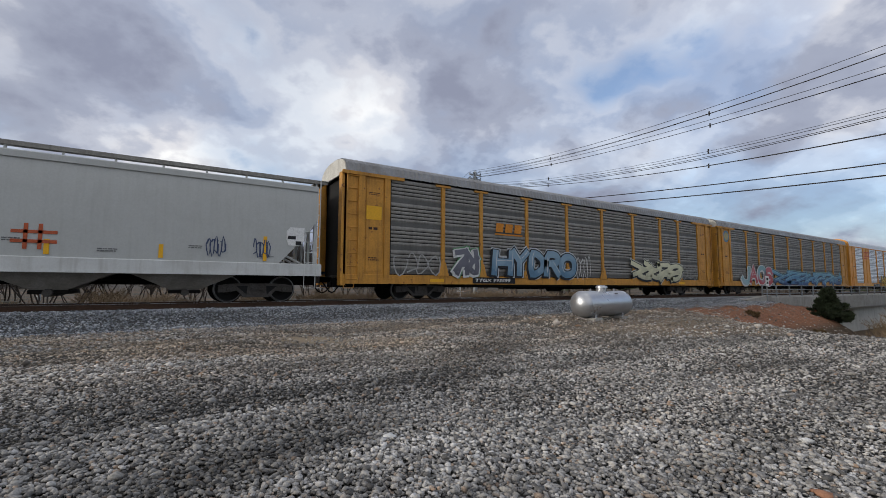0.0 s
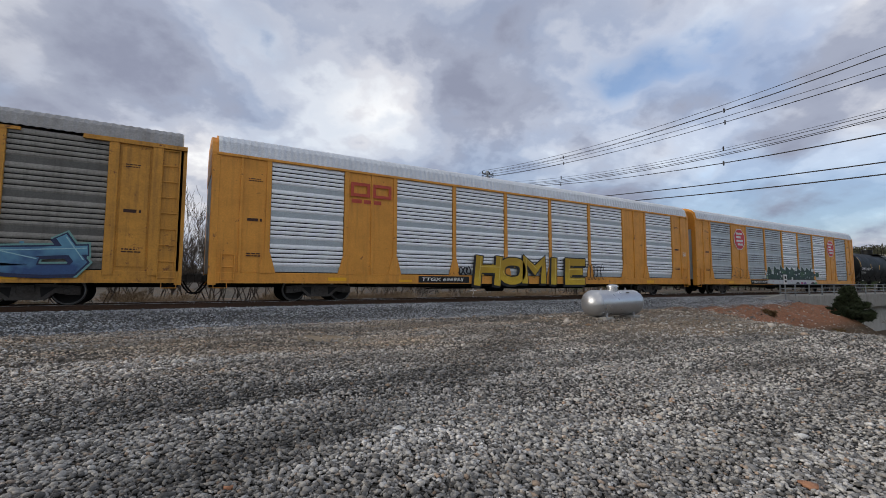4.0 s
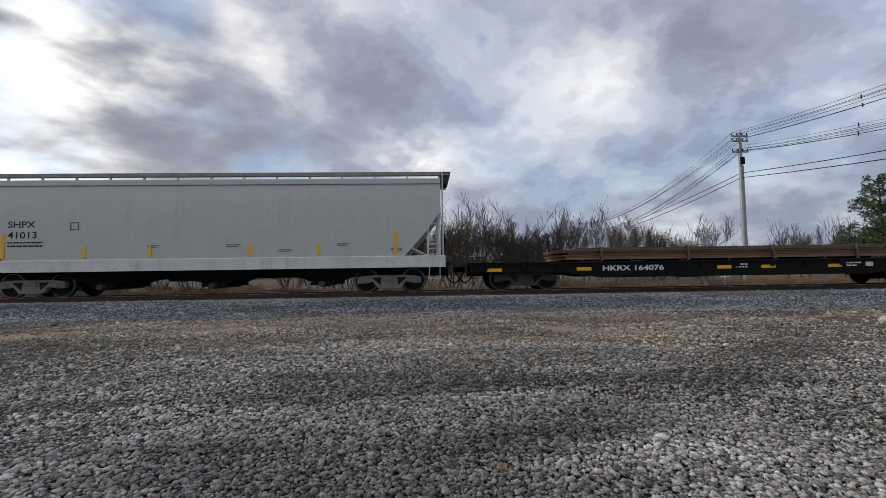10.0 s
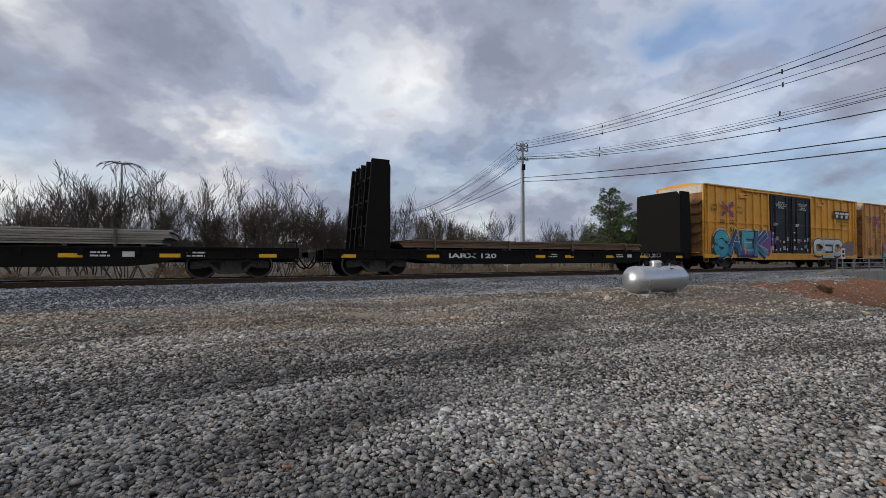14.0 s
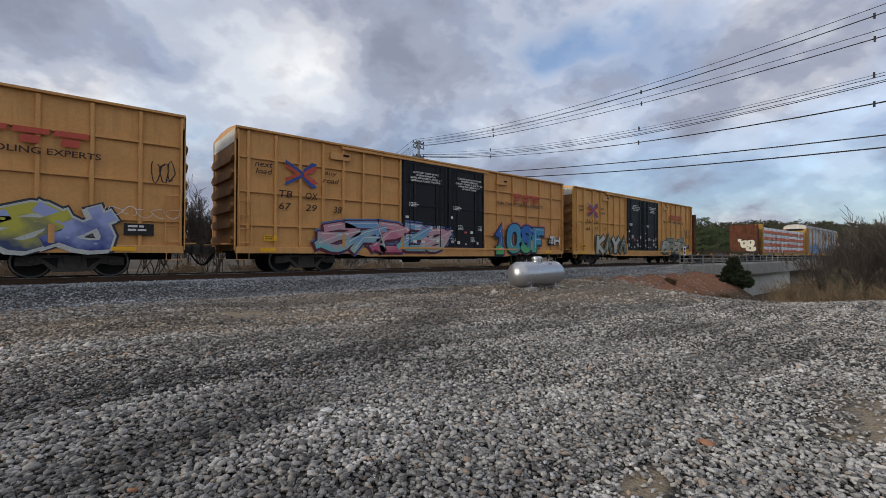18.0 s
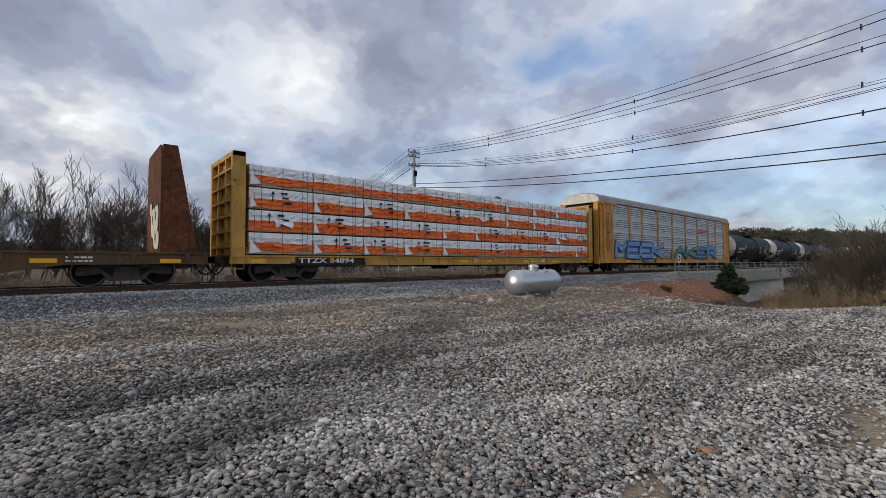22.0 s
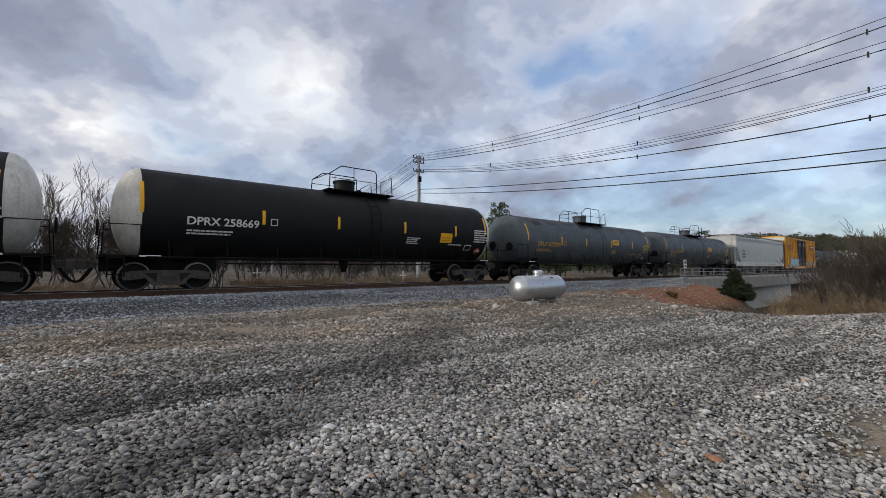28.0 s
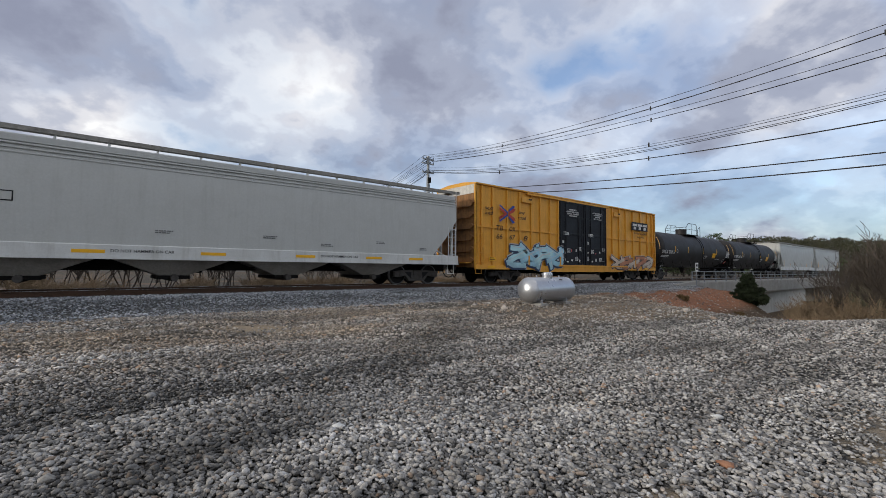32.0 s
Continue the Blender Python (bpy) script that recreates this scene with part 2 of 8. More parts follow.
def lettering(parent, body, x, y, z, width, height, material, shear=0.0, thick=0.01, name="lettering", label=""):
    return part(name, text_mesh(body, width, height, shear, thick), material, parent, label, pose(x, y, z))


def bars(parent, x, y, z, width, lines, material, height=0.05, gap=0.05, seed=0, name="lettering"):
    """Lines of writing too small to read, as plain bars."""
    rnd = random.Random(seed)
    g = Geo()
    for i in range(lines):
        a, w = 0.0, width * rnd.uniform(0.7, 1.0)
        while a < w:
            b = min(a + rnd.uniform(1.2, 4.0) * height, w)
            g.box(x + a, x + b, y - 0.002, y, z - i * (height + gap) - height, z - i * (height + gap))
            a = b + height * 0.6
    return part(name, g, material, parent)


# ---- materials ----
def surface(name, color, rough=0.6, metal=0.0, vary=0.18, grime=(0.05, 0.045, 0.04), dirt=0.25, fine=18.0, coarse=1.3, bump=0.15, streak=0.0, random_tint=0.0, island=False, rust=0.0, gloss=0.35):
    m = bpy.data.materials.new(name)
    m.use_nodes = True
    nt = m.node_tree
    bsdf = nt.nodes["Principled BSDF"]
    co = nt.nodes.new("ShaderNodeTexCoord").outputs["Object"]
    n1, n2 = noise_tex(nt, co, fine, 5, 0.65), noise_tex(nt, co, coarse, 6, 0.62, 0.4)
    col = mix(nt, ramp(nt, n1, [(0.3, 0.0), (0.7, 1.0)]), tuple(c * (1 - vary) for c in color), tuple(min(c * (1 + vary), 1) for c in color))
    if random_tint:
        src = nt.nodes.new("ShaderNodeNewGeometry").outputs["Random Per Island"] if island else nt.nodes.new("ShaderNodeObjectInfo").outputs["Random"]
        col = mix(nt, 1.0, col, ramp(nt, src, [(0.0, 1 - random_tint), (1.0, 1 + random_tint)]), "MULTIPLY")
    if dirt:
        col = mix(nt, maths(nt, "MULTIPLY", ramp(nt, n2, [(0.42, 0.0), (0.72, 1.0)]), dirt), col, grime)
    if streak:
        mp = nt.nodes.new("ShaderNodeMapping")
        mp.inputs["Scale"].default_value = (3.2, 3.2, 0.22)
        wire(nt, co, mp.inputs[0])
        s = noise_tex(nt, mp.outputs[0], 2.2, 5, 0.6)
        col = mix(nt, maths(nt, "MULTIPLY", ramp(nt, s, [(0.5, 0.0), (0.72, 1.0)]), streak), col, grime)
    if rust:
        s = noise_tex(nt, co, 3.1, 8, 0.7)
        col = mix(nt, ramp(nt, s, [(0.64 - rust * 0.2, 0.0), (0.7 - rust * 0.2, 0.9)]), col, (0.14, 0.055, 0.025))
    wire(nt, col, bsdf.inputs["Base Color"])
    wire(nt, ramp(nt, n2, [(0.3, max(rough - 0.1, 0.05)), (0.7, min(rough + 0.12, 1.0))]), bsdf.inputs["Roughness"])
    bsdf.inputs["Metallic"].default_value = metal
    bsdf.inputs["Specular IOR Level"].default_value = gloss
    if bump:
        b = nt.nodes.new("ShaderNodeBump")
        b.inputs["Strength"].default_value, b.inputs["Distance"].default_value = bump, 0.02
        wire(nt, n1, b.inputs["Height"])
        wire(nt, b.outputs[0], bsdf.inputs["Normal"])
    return m


ORANGE = surface("autorack_orange", (0.68, 0.30, 0.045), 0.5, vary=0.1, streak=0.25, dirt=0.22, grime=(0.16, 0.08, 0.025), rust=0.06)
YELLOW = surface("autorack_yellow", (0.57, 0.27, 0.04), 0.55, vary=0.14, streak=0.4, dirt=0.35, grime=(0.09, 0.05, 0.025), rust=0.18)
BOXYELLOW = surface("boxcar_yellow", (0.74, 0.36, 0.045), 0.5, vary=0.08, streak=0.22, dirt=0.18, grime=(0.2, 0.1, 0.03))
BOXTAN = surface("boxcar_faded_yellow", (0.60, 0.31, 0.105), 0.6, vary=0.1, streak=0.3, dirt=0.28, grime=(0.28, 0.14, 0.05))
BOXMUSTARD = surface("boxcar_mustard", (0.64, 0.345, 0.105), 0.55, vary=0.1, streak=0.25, dirt=0.22, grime=(0.28, 0.15, 0.05))
BOXEND = surface("grimy_boxcar_end", (0.30, 0.15, 0.055), 0.8, vary=0.2, streak=0.6, dirt=0.55, grime=(0.07, 0.045, 0.03), rust=0.12)
GALV = surface("bright_zinc_sheet", (0.80, 0.83, 0.86), 0.45, 0.1, vary=0.07, streak=0.18, dirt=0.12, grime=(0.38, 0.38, 0.38))
GALVMID = surface("grey_zinc_sheet", (0.48, 0.52, 0.545), 0.5, 0.15, vary=0.1, streak=0.4, dirt=0.3, grime=(0.2, 0.21, 0.21))
GALVOLD = surface("weathered_zinc_sheet", (0.27, 0.26, 0.235), 0.6, 0.15, vary=0.2, streak=0.5, dirt=0.4, grime=(0.10, 0.09, 0.08))
BAND = surface("zinc_band", (0.40, 0.45, 0.48), 0.5, 0.15, streak=0.2, dirt=0.15, grime=(0.2, 0.2, 0.2))
# band colour, also used as the shade in grooves of old and dull panels
BANDOLD = surface("weathered_band_groove_shade", (0.12, 0.118, 0.11), 0.6, 0.2, streak=0.4)
ROOFZ = surface("zinc_roof", (0.62, 0.65, 0.69), 0.45, 0.2, streak=0.12, dirt=0.2, grime=(0.3, 0.3, 0.31))
ROOFOLD = surface("weathered_roof", (0.30, 0.30, 0.30), 0.55, 0.25, dirt=0.5, grime=(0.16, 0.14, 0.12))
# near-black that puts the shade of hollows and openings into colour
VOIDK = surface("inside_shade", (0.012, 0.012, 0.012), 0.9, bump=0.0)
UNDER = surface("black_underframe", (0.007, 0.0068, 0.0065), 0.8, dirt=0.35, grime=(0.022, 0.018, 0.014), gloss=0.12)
BLACK = surface("black_tank_paint", (0.005, 0.0055, 0.006), 0.6, vary=0.2, dirt=0.35, grime=(0.014, 0.0135, 0.013), streak=0.3, bump=0.05, gloss=0.25)
DARKTANK = surface("faded_black_tank", (0.022, 0.02, 0.02), 0.6, dirt=0.5, grime=(0.05, 0.045, 0.04), streak=0.4, bump=0.05)
TANKGREY = surface("slate_tank_paint", (0.075, 0.09, 0.10), 0.55, vary=0.12, dirt=0.35, grime=(0.03, 0.033, 0.036), streak=0.35, bump=0.05)
STAINED = surface("dark_stain", (0.014, 0.015, 0.016), 0.5, dirt=0.3, bump=0.05)
ENDWHITE = surface("cream_tank_end", (0.60, 0.58, 0.52), 0.5, dirt=0.35, grime=(0.2, 0.16, 0.12), streak=0.4, bump=0.05)
HOPPER = surface("pale_grey_hopper_paint", (0.47, 0.48, 0.46), 0.45, vary=0.05, dirt=0.16, grime=(0.3, 0.29, 0.26), streak=0.18, bump=0.05)
HOPPERSILL = surface("white_hopper_sill", (0.60, 0.61, 0.59), 0.45, vary=0.06, dirt=0.3, grime=(0.28, 0.26, 0.22), streak=0.3, bump=0.05)
CHUTE = surface("dusty_chute", (0.27, 0.25, 0.22), 0.7, dirt=0.5, grime=(0.1, 0.08, 0.06))
DOORK = surface("black_door_paint", (0.010, 0.011, 0.014), 0.55, streak=0.2, dirt=0.2, grime=(0.03, 0.03, 0.03), gloss=0.25)
RUSTY = surface("rusty_bulkhead", (0.13, 0.05, 0.026), 0.85, vary=0.45, dirt=0.8, grime=(0.04, 0.02, 0.014), streak=0.6, rust=0.3, gloss=0.15, fine=9)
DECKRUST = surface("rusty_flatcar", (0.11, 0.062, 0.026), 0.75, vary=0.3, dirt=0.6, grime=(0.03, 0.024, 0.02), streak=0.4)
BEAMYELLOW = surface("centerbeam_yellow", (0.50, 0.285, 0.055), 0.6, vary=0.15, streak=0.5, dirt=0.45, grime=(0.09, 0.06, 0.03), rust=0.12)
IRON = surface("truck_iron", (0.07, 0.065, 0.06), 0.8, vary=0.3, dirt=0.5, grime=(0.04, 0.03, 0.022), gloss=0.15)
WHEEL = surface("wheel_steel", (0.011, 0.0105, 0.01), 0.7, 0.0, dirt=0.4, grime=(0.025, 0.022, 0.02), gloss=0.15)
RIM = surface("bright_wheel_tread", (0.15, 0.148, 0.145), 0.35, 0.8, bump=0.0)
RAILTOP = surface("polished_rail", (0.5, 0.5, 0.5), 0.25, 0.9, bump=0.0)
RAILSIDE = surface("rusty_rail", (0.085, 0.048, 0.03), 0.8, 0.2, vary=0.25)
TIE = surface("wooden_tie", (0.055, 0.043, 0.034), 0.9, vary=0.3, random_tint=0.3)
CAPY = surface("reflector_yellow", (0.80, 0.42, 0.012), 0.4, vary=0.08, dirt=0.1, bump=0.0)
TXTW = surface("white_letters", (0.66, 0.66, 0.64), 0.6, dirt=0.2, bump=0.0)
TXTK = surface("black_letters", (0.012, 0.012, 0.013), 0.6, dirt=0.0, bump=0.0)
TXTR = surface("red_letters", (0.48, 0.075, 0.045), 0.6, dirt=0.2, bump=0.0)
TXTB = surface("blue_letters", (0.03, 0.07, 0.30), 0.6, dirt=0.1, bump=0.0)
TXTO = surface("orange_letters", (0.62, 0.23, 0.02), 0.6, dirt=0.2, bump=0.0)
TXTBR = surface("brown_letters", (0.045, 0.018, 0.012), 0.6, dirt=0.1, bump=0.0)
LUMBER = surface("rusty_steel_plate", (0.17, 0.10, 0.06), 0.7, vary=0.25, random_tint=0.3, dirt=0.3)
PALELUMBER = surface("pale_boards", (0.30, 0.27, 0.23), 0.7, vary=0.2, random_tint=0.3, dirt=0.3)
STRAP = surface("steel_strap", (0.13, 0.11, 0.09), 0.6, 0.4)
WRAPW = surface("white_lumber_wrap", (0.74, 0.76, 0.79), 0.4, vary=0.1, dirt=0.12, grime=(0.4, 0.4, 0.4), fine=7, bump=1.0)
WRAPO = surface("orange_lumber_wrap", (0.74, 0.14, 0.02), 0.4, vary=0.16, dirt=0.12, fine=7, bump=1.0)
CONCRETE = surface("concrete", (0.36, 0.35, 0.32), 0.85, vary=0.12, streak=0.4, dirt=0.35, grime=(0.14, 0.13, 0.11))
PROPANE = surface("silver_tank_paint", (0.52, 0.53, 0.55), 0.33, 0.75, vary=0.06, dirt=0.25, grime=(0.28, 0.27, 0.26), bump=0.03)
GALVPOLE = surface("grey_steel_pole", (0.30, 0.32, 0.33), 0.55, 0.3)
WIREK = surface("black_cable", (0.012, 0.012, 0.013), 0.6, bump=0.0)
BARK = surface("bare_bark", (0.06, 0.048, 0.04), 0.9, vary=0.25, random_tint=0.2)
TWIG = surface("bare_twigs", (0.07, 0.056, 0.044), 0.9, random_tint=0.25, bump=0.0)
NEEDLE = surface("pine_needles", (0.085, 0.125, 0.05), 0.8, vary=0.3, random_tint=0.5, island=True, bump=0.0)
CEDAR = surface("cedar_needles", (0.028, 0.042, 0.018), 0.85, vary=0.3, random_tint=0.4, island=True, bump=0.0)
WOODS = surface("far_woods", (0.06, 0.062, 0.036), 0.9, vary=0.3, random_tint=0.35, island=True, coarse=0.02, fine=0.3, dirt=0.5, grime=(0.075, 0.06, 0.042), bump=0.0)
GREYWOODS = surface("far_bare_woods", (0.11, 0.095, 0.08), 0.95, vary=0.3, random_tint=0.35, island=True, coarse=0.02, fine=0.3, bump=0.0)
DRYGRASS = surface("dry_brush", (0.16, 0.105, 0.05), 0.95, vary=0.3, random_tint=0.4, island=True, bump=0.0)
MOSSY = surface("mossy_concrete", (0.13, 0.125, 0.095), 0.9, vary=0.25, streak=0.5, dirt=0.5, grime=(0.05, 0.05, 0.035))
PALEWALL = surface("white_painted_concrete", (0.62, 0.62, 0.58), 0.8, vary=0.12, streak=0.4, dirt=0.3, grime=(0.25, 0.24, 0.2))
SIGNW = surface("white_sign", (0.75, 0.75, 0.73), 0.5, dirt=0.1, bump=0.0)

# ---- ground ----
def ease(a, b, x):
    k = np.clip((x - a) / (b - a), 0, 1)
    return k * k * (3 - 2 * k)


def ground_z(x, y):
    """Height of the ground, for numbers or arrays."""
    x, y = np.asarray(x, float), np.asarray(y, float)
    z = 0.38 * ease(2.5, 11.0, y) + 0.05 * np.sin(x * 0.31 + y * 0.23) * ease(3, 8, y) * (1 - ease(11, 12.5, y))
    z = z + 0.02 * np.sin(x * 1.3 + 0.7 * np.sin(y)) * (1 - ease(12, 13, y))
    z = z + 0.345 * ease(12.9, 15.5, y)                                    # ballast shoulder
    z = z - 0.75 * ease(19.8, 23.5, y)                                     # behind the track
    # creek under the bridge, with the clay bank that carries the track up to the abutment
    cut = ease(16.3, 29, x) * (1 - ease(84, 100, x)) * ease(0.0, 5.5, y - 2.6 + 0.2 * (x - 16.5))
    keep = ease(5.0, 13.2, y) * (1 - ease(36.5, 42, x + 0.25 * (13 - y)))
    z = z - 3.6 * cut * (1 - keep)
    rough = ease(14.0, 19, x) * ease(4.5, 7.5, y) * (1 - ease(12.4, 13.6, y)) * (1 - ease(36, 40, x))
    z = z + rough * (0.07 * np.sin(x * 1.9 + 1.7 * np.sin(y * 1.3)) + 0.05 * np.sin(y * 2.9 + x * 0.8 + 2.0 * np.sin(x * 0.9)))
    far_left = ease(60, 120, -x)
    z = z * (1 - 0.25 * far_left)
    return z


def ground_sheet():
    xs = np.unique(np.concatenate([np.linspace(-30, 60, 181), np.linspace(60, 110, 51), -30 - np.geomspace(1, 1500, 40), 110 + np.geomspace(1, 1500, 30)]))
    ys = np.unique(np.concatenate([np.linspace(-12, 26, 115), -12 - np.geomspace(1, 1500, 24), 26 + np.geomspace(1, 1500, 40)]))
    X, Y = np.meshgrid(xs, ys)
    Z = ground_z(X, Y)
    g = Geo()
    g.sheet([[(X[i, j], Y[i, j], Z[i, j]) for j in range(len(xs))] for i in range(len(ys))])
    m = bpy.data.materials.new("gravel_ground")
    m.use_nodes = True
    nt = m.node_tree
    bsdf = nt.nodes["Principled BSDF"]
    co = nt.nodes.new("ShaderNodeTexCoord").outputs["Object"]
    sep = nt.nodes.new("ShaderNodeSeparateXYZ")
    wire(nt, co, sep.inputs[0])
    px, py, pz = sep.outputs
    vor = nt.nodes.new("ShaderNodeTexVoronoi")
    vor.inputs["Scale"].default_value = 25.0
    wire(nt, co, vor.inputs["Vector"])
    # low tones and dark cell edges put the shade between stones into the colour
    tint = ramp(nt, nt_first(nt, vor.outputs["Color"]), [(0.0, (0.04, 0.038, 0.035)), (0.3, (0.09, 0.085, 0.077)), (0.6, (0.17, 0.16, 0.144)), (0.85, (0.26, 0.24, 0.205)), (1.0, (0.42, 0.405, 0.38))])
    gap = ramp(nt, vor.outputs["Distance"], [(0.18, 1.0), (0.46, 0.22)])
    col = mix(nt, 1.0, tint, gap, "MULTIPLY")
    n_big = noise_tex(nt, co, 0.22, 6, 0.6, 0.6)
    n_mid = noise_tex(nt, co, 1.1, 7, 0.65, 0.3)
    # fines and soil showing through the stones, in streaks along the track
    mp = nt.nodes.new("ShaderNodeMapping")
    mp.inputs["Scale"].default_value = (0.16, 0.62, 1)
    wire(nt, co, mp.inputs[0])
    band = noise_tex(nt, mp.outputs[0], 1.0, 6, 0.62, 0.4)
    soil = mix(nt, n_mid, (0.20, 0.155, 0.105), (0.33, 0.275, 0.20))
    y_band = maths(nt, "MULTIPLY", ramp(nt, maths(nt, "DIVIDE", py, 20.0), [(0.3, 0.0), (0.44, 1.0), (0.63, 1.0), (0.68, 0.0)]), 1.0)
    k_soil = maths(nt, "MULTIPLY", ramp(nt, band, [(0.42, 0.0), (0.6, 0.85)]), maths(nt, "ADD", maths(nt, "MULTIPLY", y_band, 0.85), 0.12))
    col = mix(nt, k_soil, col, soil)

    def spot(x, y, rx, ry):
        dx, dy = maths(nt, "DIVIDE", maths(nt, "SUBTRACT", px, x), rx), maths(nt, "DIVIDE", maths(nt, "SUBTRACT", py, y), ry)
        d = maths(nt, "ADD", maths(nt, "MULTIPLY", dx, dx), maths(nt, "MULTIPLY", dy, dy))
        d = maths(nt, "ADD", d, maths(nt, "MULTIPLY", maths(nt, "SUBTRACT", n_mid, 0.5), 5.0))
        return ramp(nt, d, [(0.3, 1.0), (1.3, 0.0)])

    sand = None
    for x, y, rx, ry in SAND:
        s = spot(x, y, rx, ry)
        sand = s if sand is None else maths(nt, "MAXIMUM", sand, s)
    col = mix(nt, maths(nt, "MULTIPLY", sand, 0.8), col, mix(nt, n_mid, (0.27, 0.205, 0.13), (0.43, 0.34, 0.23)))
    # bluish fresh ballast on the shoulder
    k_bal = ramp(nt, maths(nt, "DIVIDE", py, 25.0), [(0.515, 0.0), (0.54, 1.0), (0.80, 1.0), (0.83, 0.0)])
    col = mix(nt, maths(nt, "MULTIPLY", k_bal, 0.75), col, mix(nt, 1.0, col, (1.5, 1.66, 1.9), "MULTIPLY"))
    # worn dirt lane off to the west
    spread = maths(nt, "ADD", 1.9, maths(nt, "MULTIPLY", maths(nt, "SUBTRACT", -5.0, px), 0.15))
    lane = maths(nt, "DIVIDE", maths(nt, "ABSOLUTE", maths(nt, "SUBTRACT", py, 0.3)), maths(nt, "MAXIMUM", spread, 0.5))
    lane = ramp(nt, maths(nt, "ADD", maths(nt, "DIVIDE", lane, 2.0), maths(nt, "MULTIPLY", maths(nt, "SUBTRACT", n_mid, 0.5), 0.6)), [(0.35, 1.0), (0.6, 0.0)])
    lane = maths(nt, "MULTIPLY", lane, ramp(nt, maths(nt, "ADD", maths(nt, "DIVIDE", maths(nt, "MULTIPLY", px, -1.0), 20.0), maths(nt, "MULTIPLY", maths(nt, "SUBTRACT", n_mid, 0.5), 0.15)), [(0.24, 0.0), (0.36, 1.0)]))
    mp2 = nt.nodes.new("ShaderNodeMapping")
    mp2.inputs["Rotation"].default_value, mp2.inputs["Scale"].default_value = (0, 0, 0.12), (0.12, 1.6, 1)
    wire(nt, co, mp2.inputs[0])
    ruts = noise_tex(nt, mp2.outputs[0], 1.0, 5, 0.55, 0.3)
    mud = mix(nt, ramp(nt, ruts, [(0.4, 0.0), (0.6, 1.0)]), (0.07, 0.053, 0.038), (0.17, 0.128, 0.092))
    mud = mix(nt, 1.0, mud, ramp(nt, noise_tex(nt, co, 14.0, 5, 0.7), [(0.3, 0.7), (0.7, 1.25)]), "MULTIPLY")
    col = mix(nt, maths(nt, "MULTIPLY", lane, 0.95), col, mud)
    # red clay on the bank, brown litter below it and behind the track
    edge = maths(nt, "SUBTRACT", py, maths(nt, "SUBTRACT", 6.2, maths(nt, "MULTIPLY", maths(nt, "SUBTRACT", px, 11.0), 0.2)))
    edge = ramp(nt, maths(nt, "ADD", maths(nt, "DIVIDE", edge, 4.0), maths(nt, "MULTIPLY", maths(nt, "SUBTRACT", n_mid, 0.5), 0.8)), [(-0.0, 0.0), (0.25, 1.0)])
    k_clay = maths(nt, "MULTIPLY", ramp(nt, maths(nt, "DIVIDE", px, 100.0), [(0.085, 0.0), (0.13, 1.0), (0.38, 1.0), (0.44, 0.0)]), edge)
    k_clay = maths(nt, "MULTIPLY", k_clay, ramp(nt, maths(nt, "DIVIDE", py, 20.0), [(0.62, 1.0), (0.67, 0.0)]))
    brown = mix(nt, n_mid, (0.13, 0.095, 0.062), (0.30, 0.235, 0.165))
    red = mix(nt, n_mid, (0.15, 0.068, 0.036), (0.46, 0.20, 0.10))
    dirt = mix(nt, ramp(nt, maths(nt, "ADD", maths(nt, "DIVIDE", px, 100.0), maths(nt, "MULTIPLY", maths(nt, "SUBTRACT", n_big, 0.5), 0.1)), [(0.18, 0.0), (0.225, 1.0)]), brown, red)
    fine_n = noise_tex(nt, co, 9.0, 6, 0.7)
    dirt = mix(nt, 1.0, dirt, ramp(nt, fine_n, [(0.35, 0.55), (0.65, 1.35)]), "MULTIPLY")
    col = mix(nt, k_clay, col, dirt)
    k_low = ramp(nt, maths(nt, "MULTIPLY", pz, -1.0), [(0.55, 0.0), (1.0, 1.0)])
    litter = mix(nt, n_mid, (0.055, 0.036, 0.02), (0.15, 0.10, 0.055))
    col = mix(nt, k_low, col, litter)
    k_back = ramp(nt, maths(nt, "DIVIDE", py, 100.0), [(0.205, 0.0), (0.225, 1.0)])
    field = mix(nt, ramp(nt, n_big, [(0.48, 0.0), (0.6, 1.0)]), (0.06, 0.046, 0.028), (0.22, 0.12, 0.065))
    col = mix(nt, k_back, col, mix(nt, n_mid, field, (0.05, 0.045, 0.028)))
    k_west = ramp(nt, maths(nt, "DIVIDE", maths(nt, "MULTIPLY", px, -1.0), 200.0), [(0.35, 0.0), (0.6, 0.7)])
    col = mix(nt, k_west, col, (0.10, 0.085, 0.06))
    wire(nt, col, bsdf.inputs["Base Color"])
    bsdf.inputs["Roughness"].default_value = 0.9
    b = nt.nodes.new("ShaderNodeBump")
    b.inputs["Strength"].default_value, b.inputs["Distance"].default_value = 0.9, 0.03
    wire(nt, maths(nt, "SUBTRACT", 1.0, vor.outputs["Distance"]), b.inputs["Height"])
    b2 = nt.nodes.new("ShaderNodeBump")
    b2.inputs["Distance"].default_value = 0.25
    wire(nt, maths(nt, "MULTIPLY", k_clay, 0.9), b2.inputs["Strength"])
    wire(nt, noise_tex(nt, co, 2.4, 7, 0.62, 0.3), b2.inputs["Height"])
    wire(nt, b.outputs[0], b2.inputs["Normal"])
    wire(nt, b2.outputs[0], bsdf.inputs["Normal"])
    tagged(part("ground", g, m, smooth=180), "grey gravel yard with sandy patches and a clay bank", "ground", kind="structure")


def nt_first(nt, color):
    s = nt.nodes.new("ShaderNodeSeparateColor")
    wire(nt, color, s.inputs[0])
    return s.outputs[0]


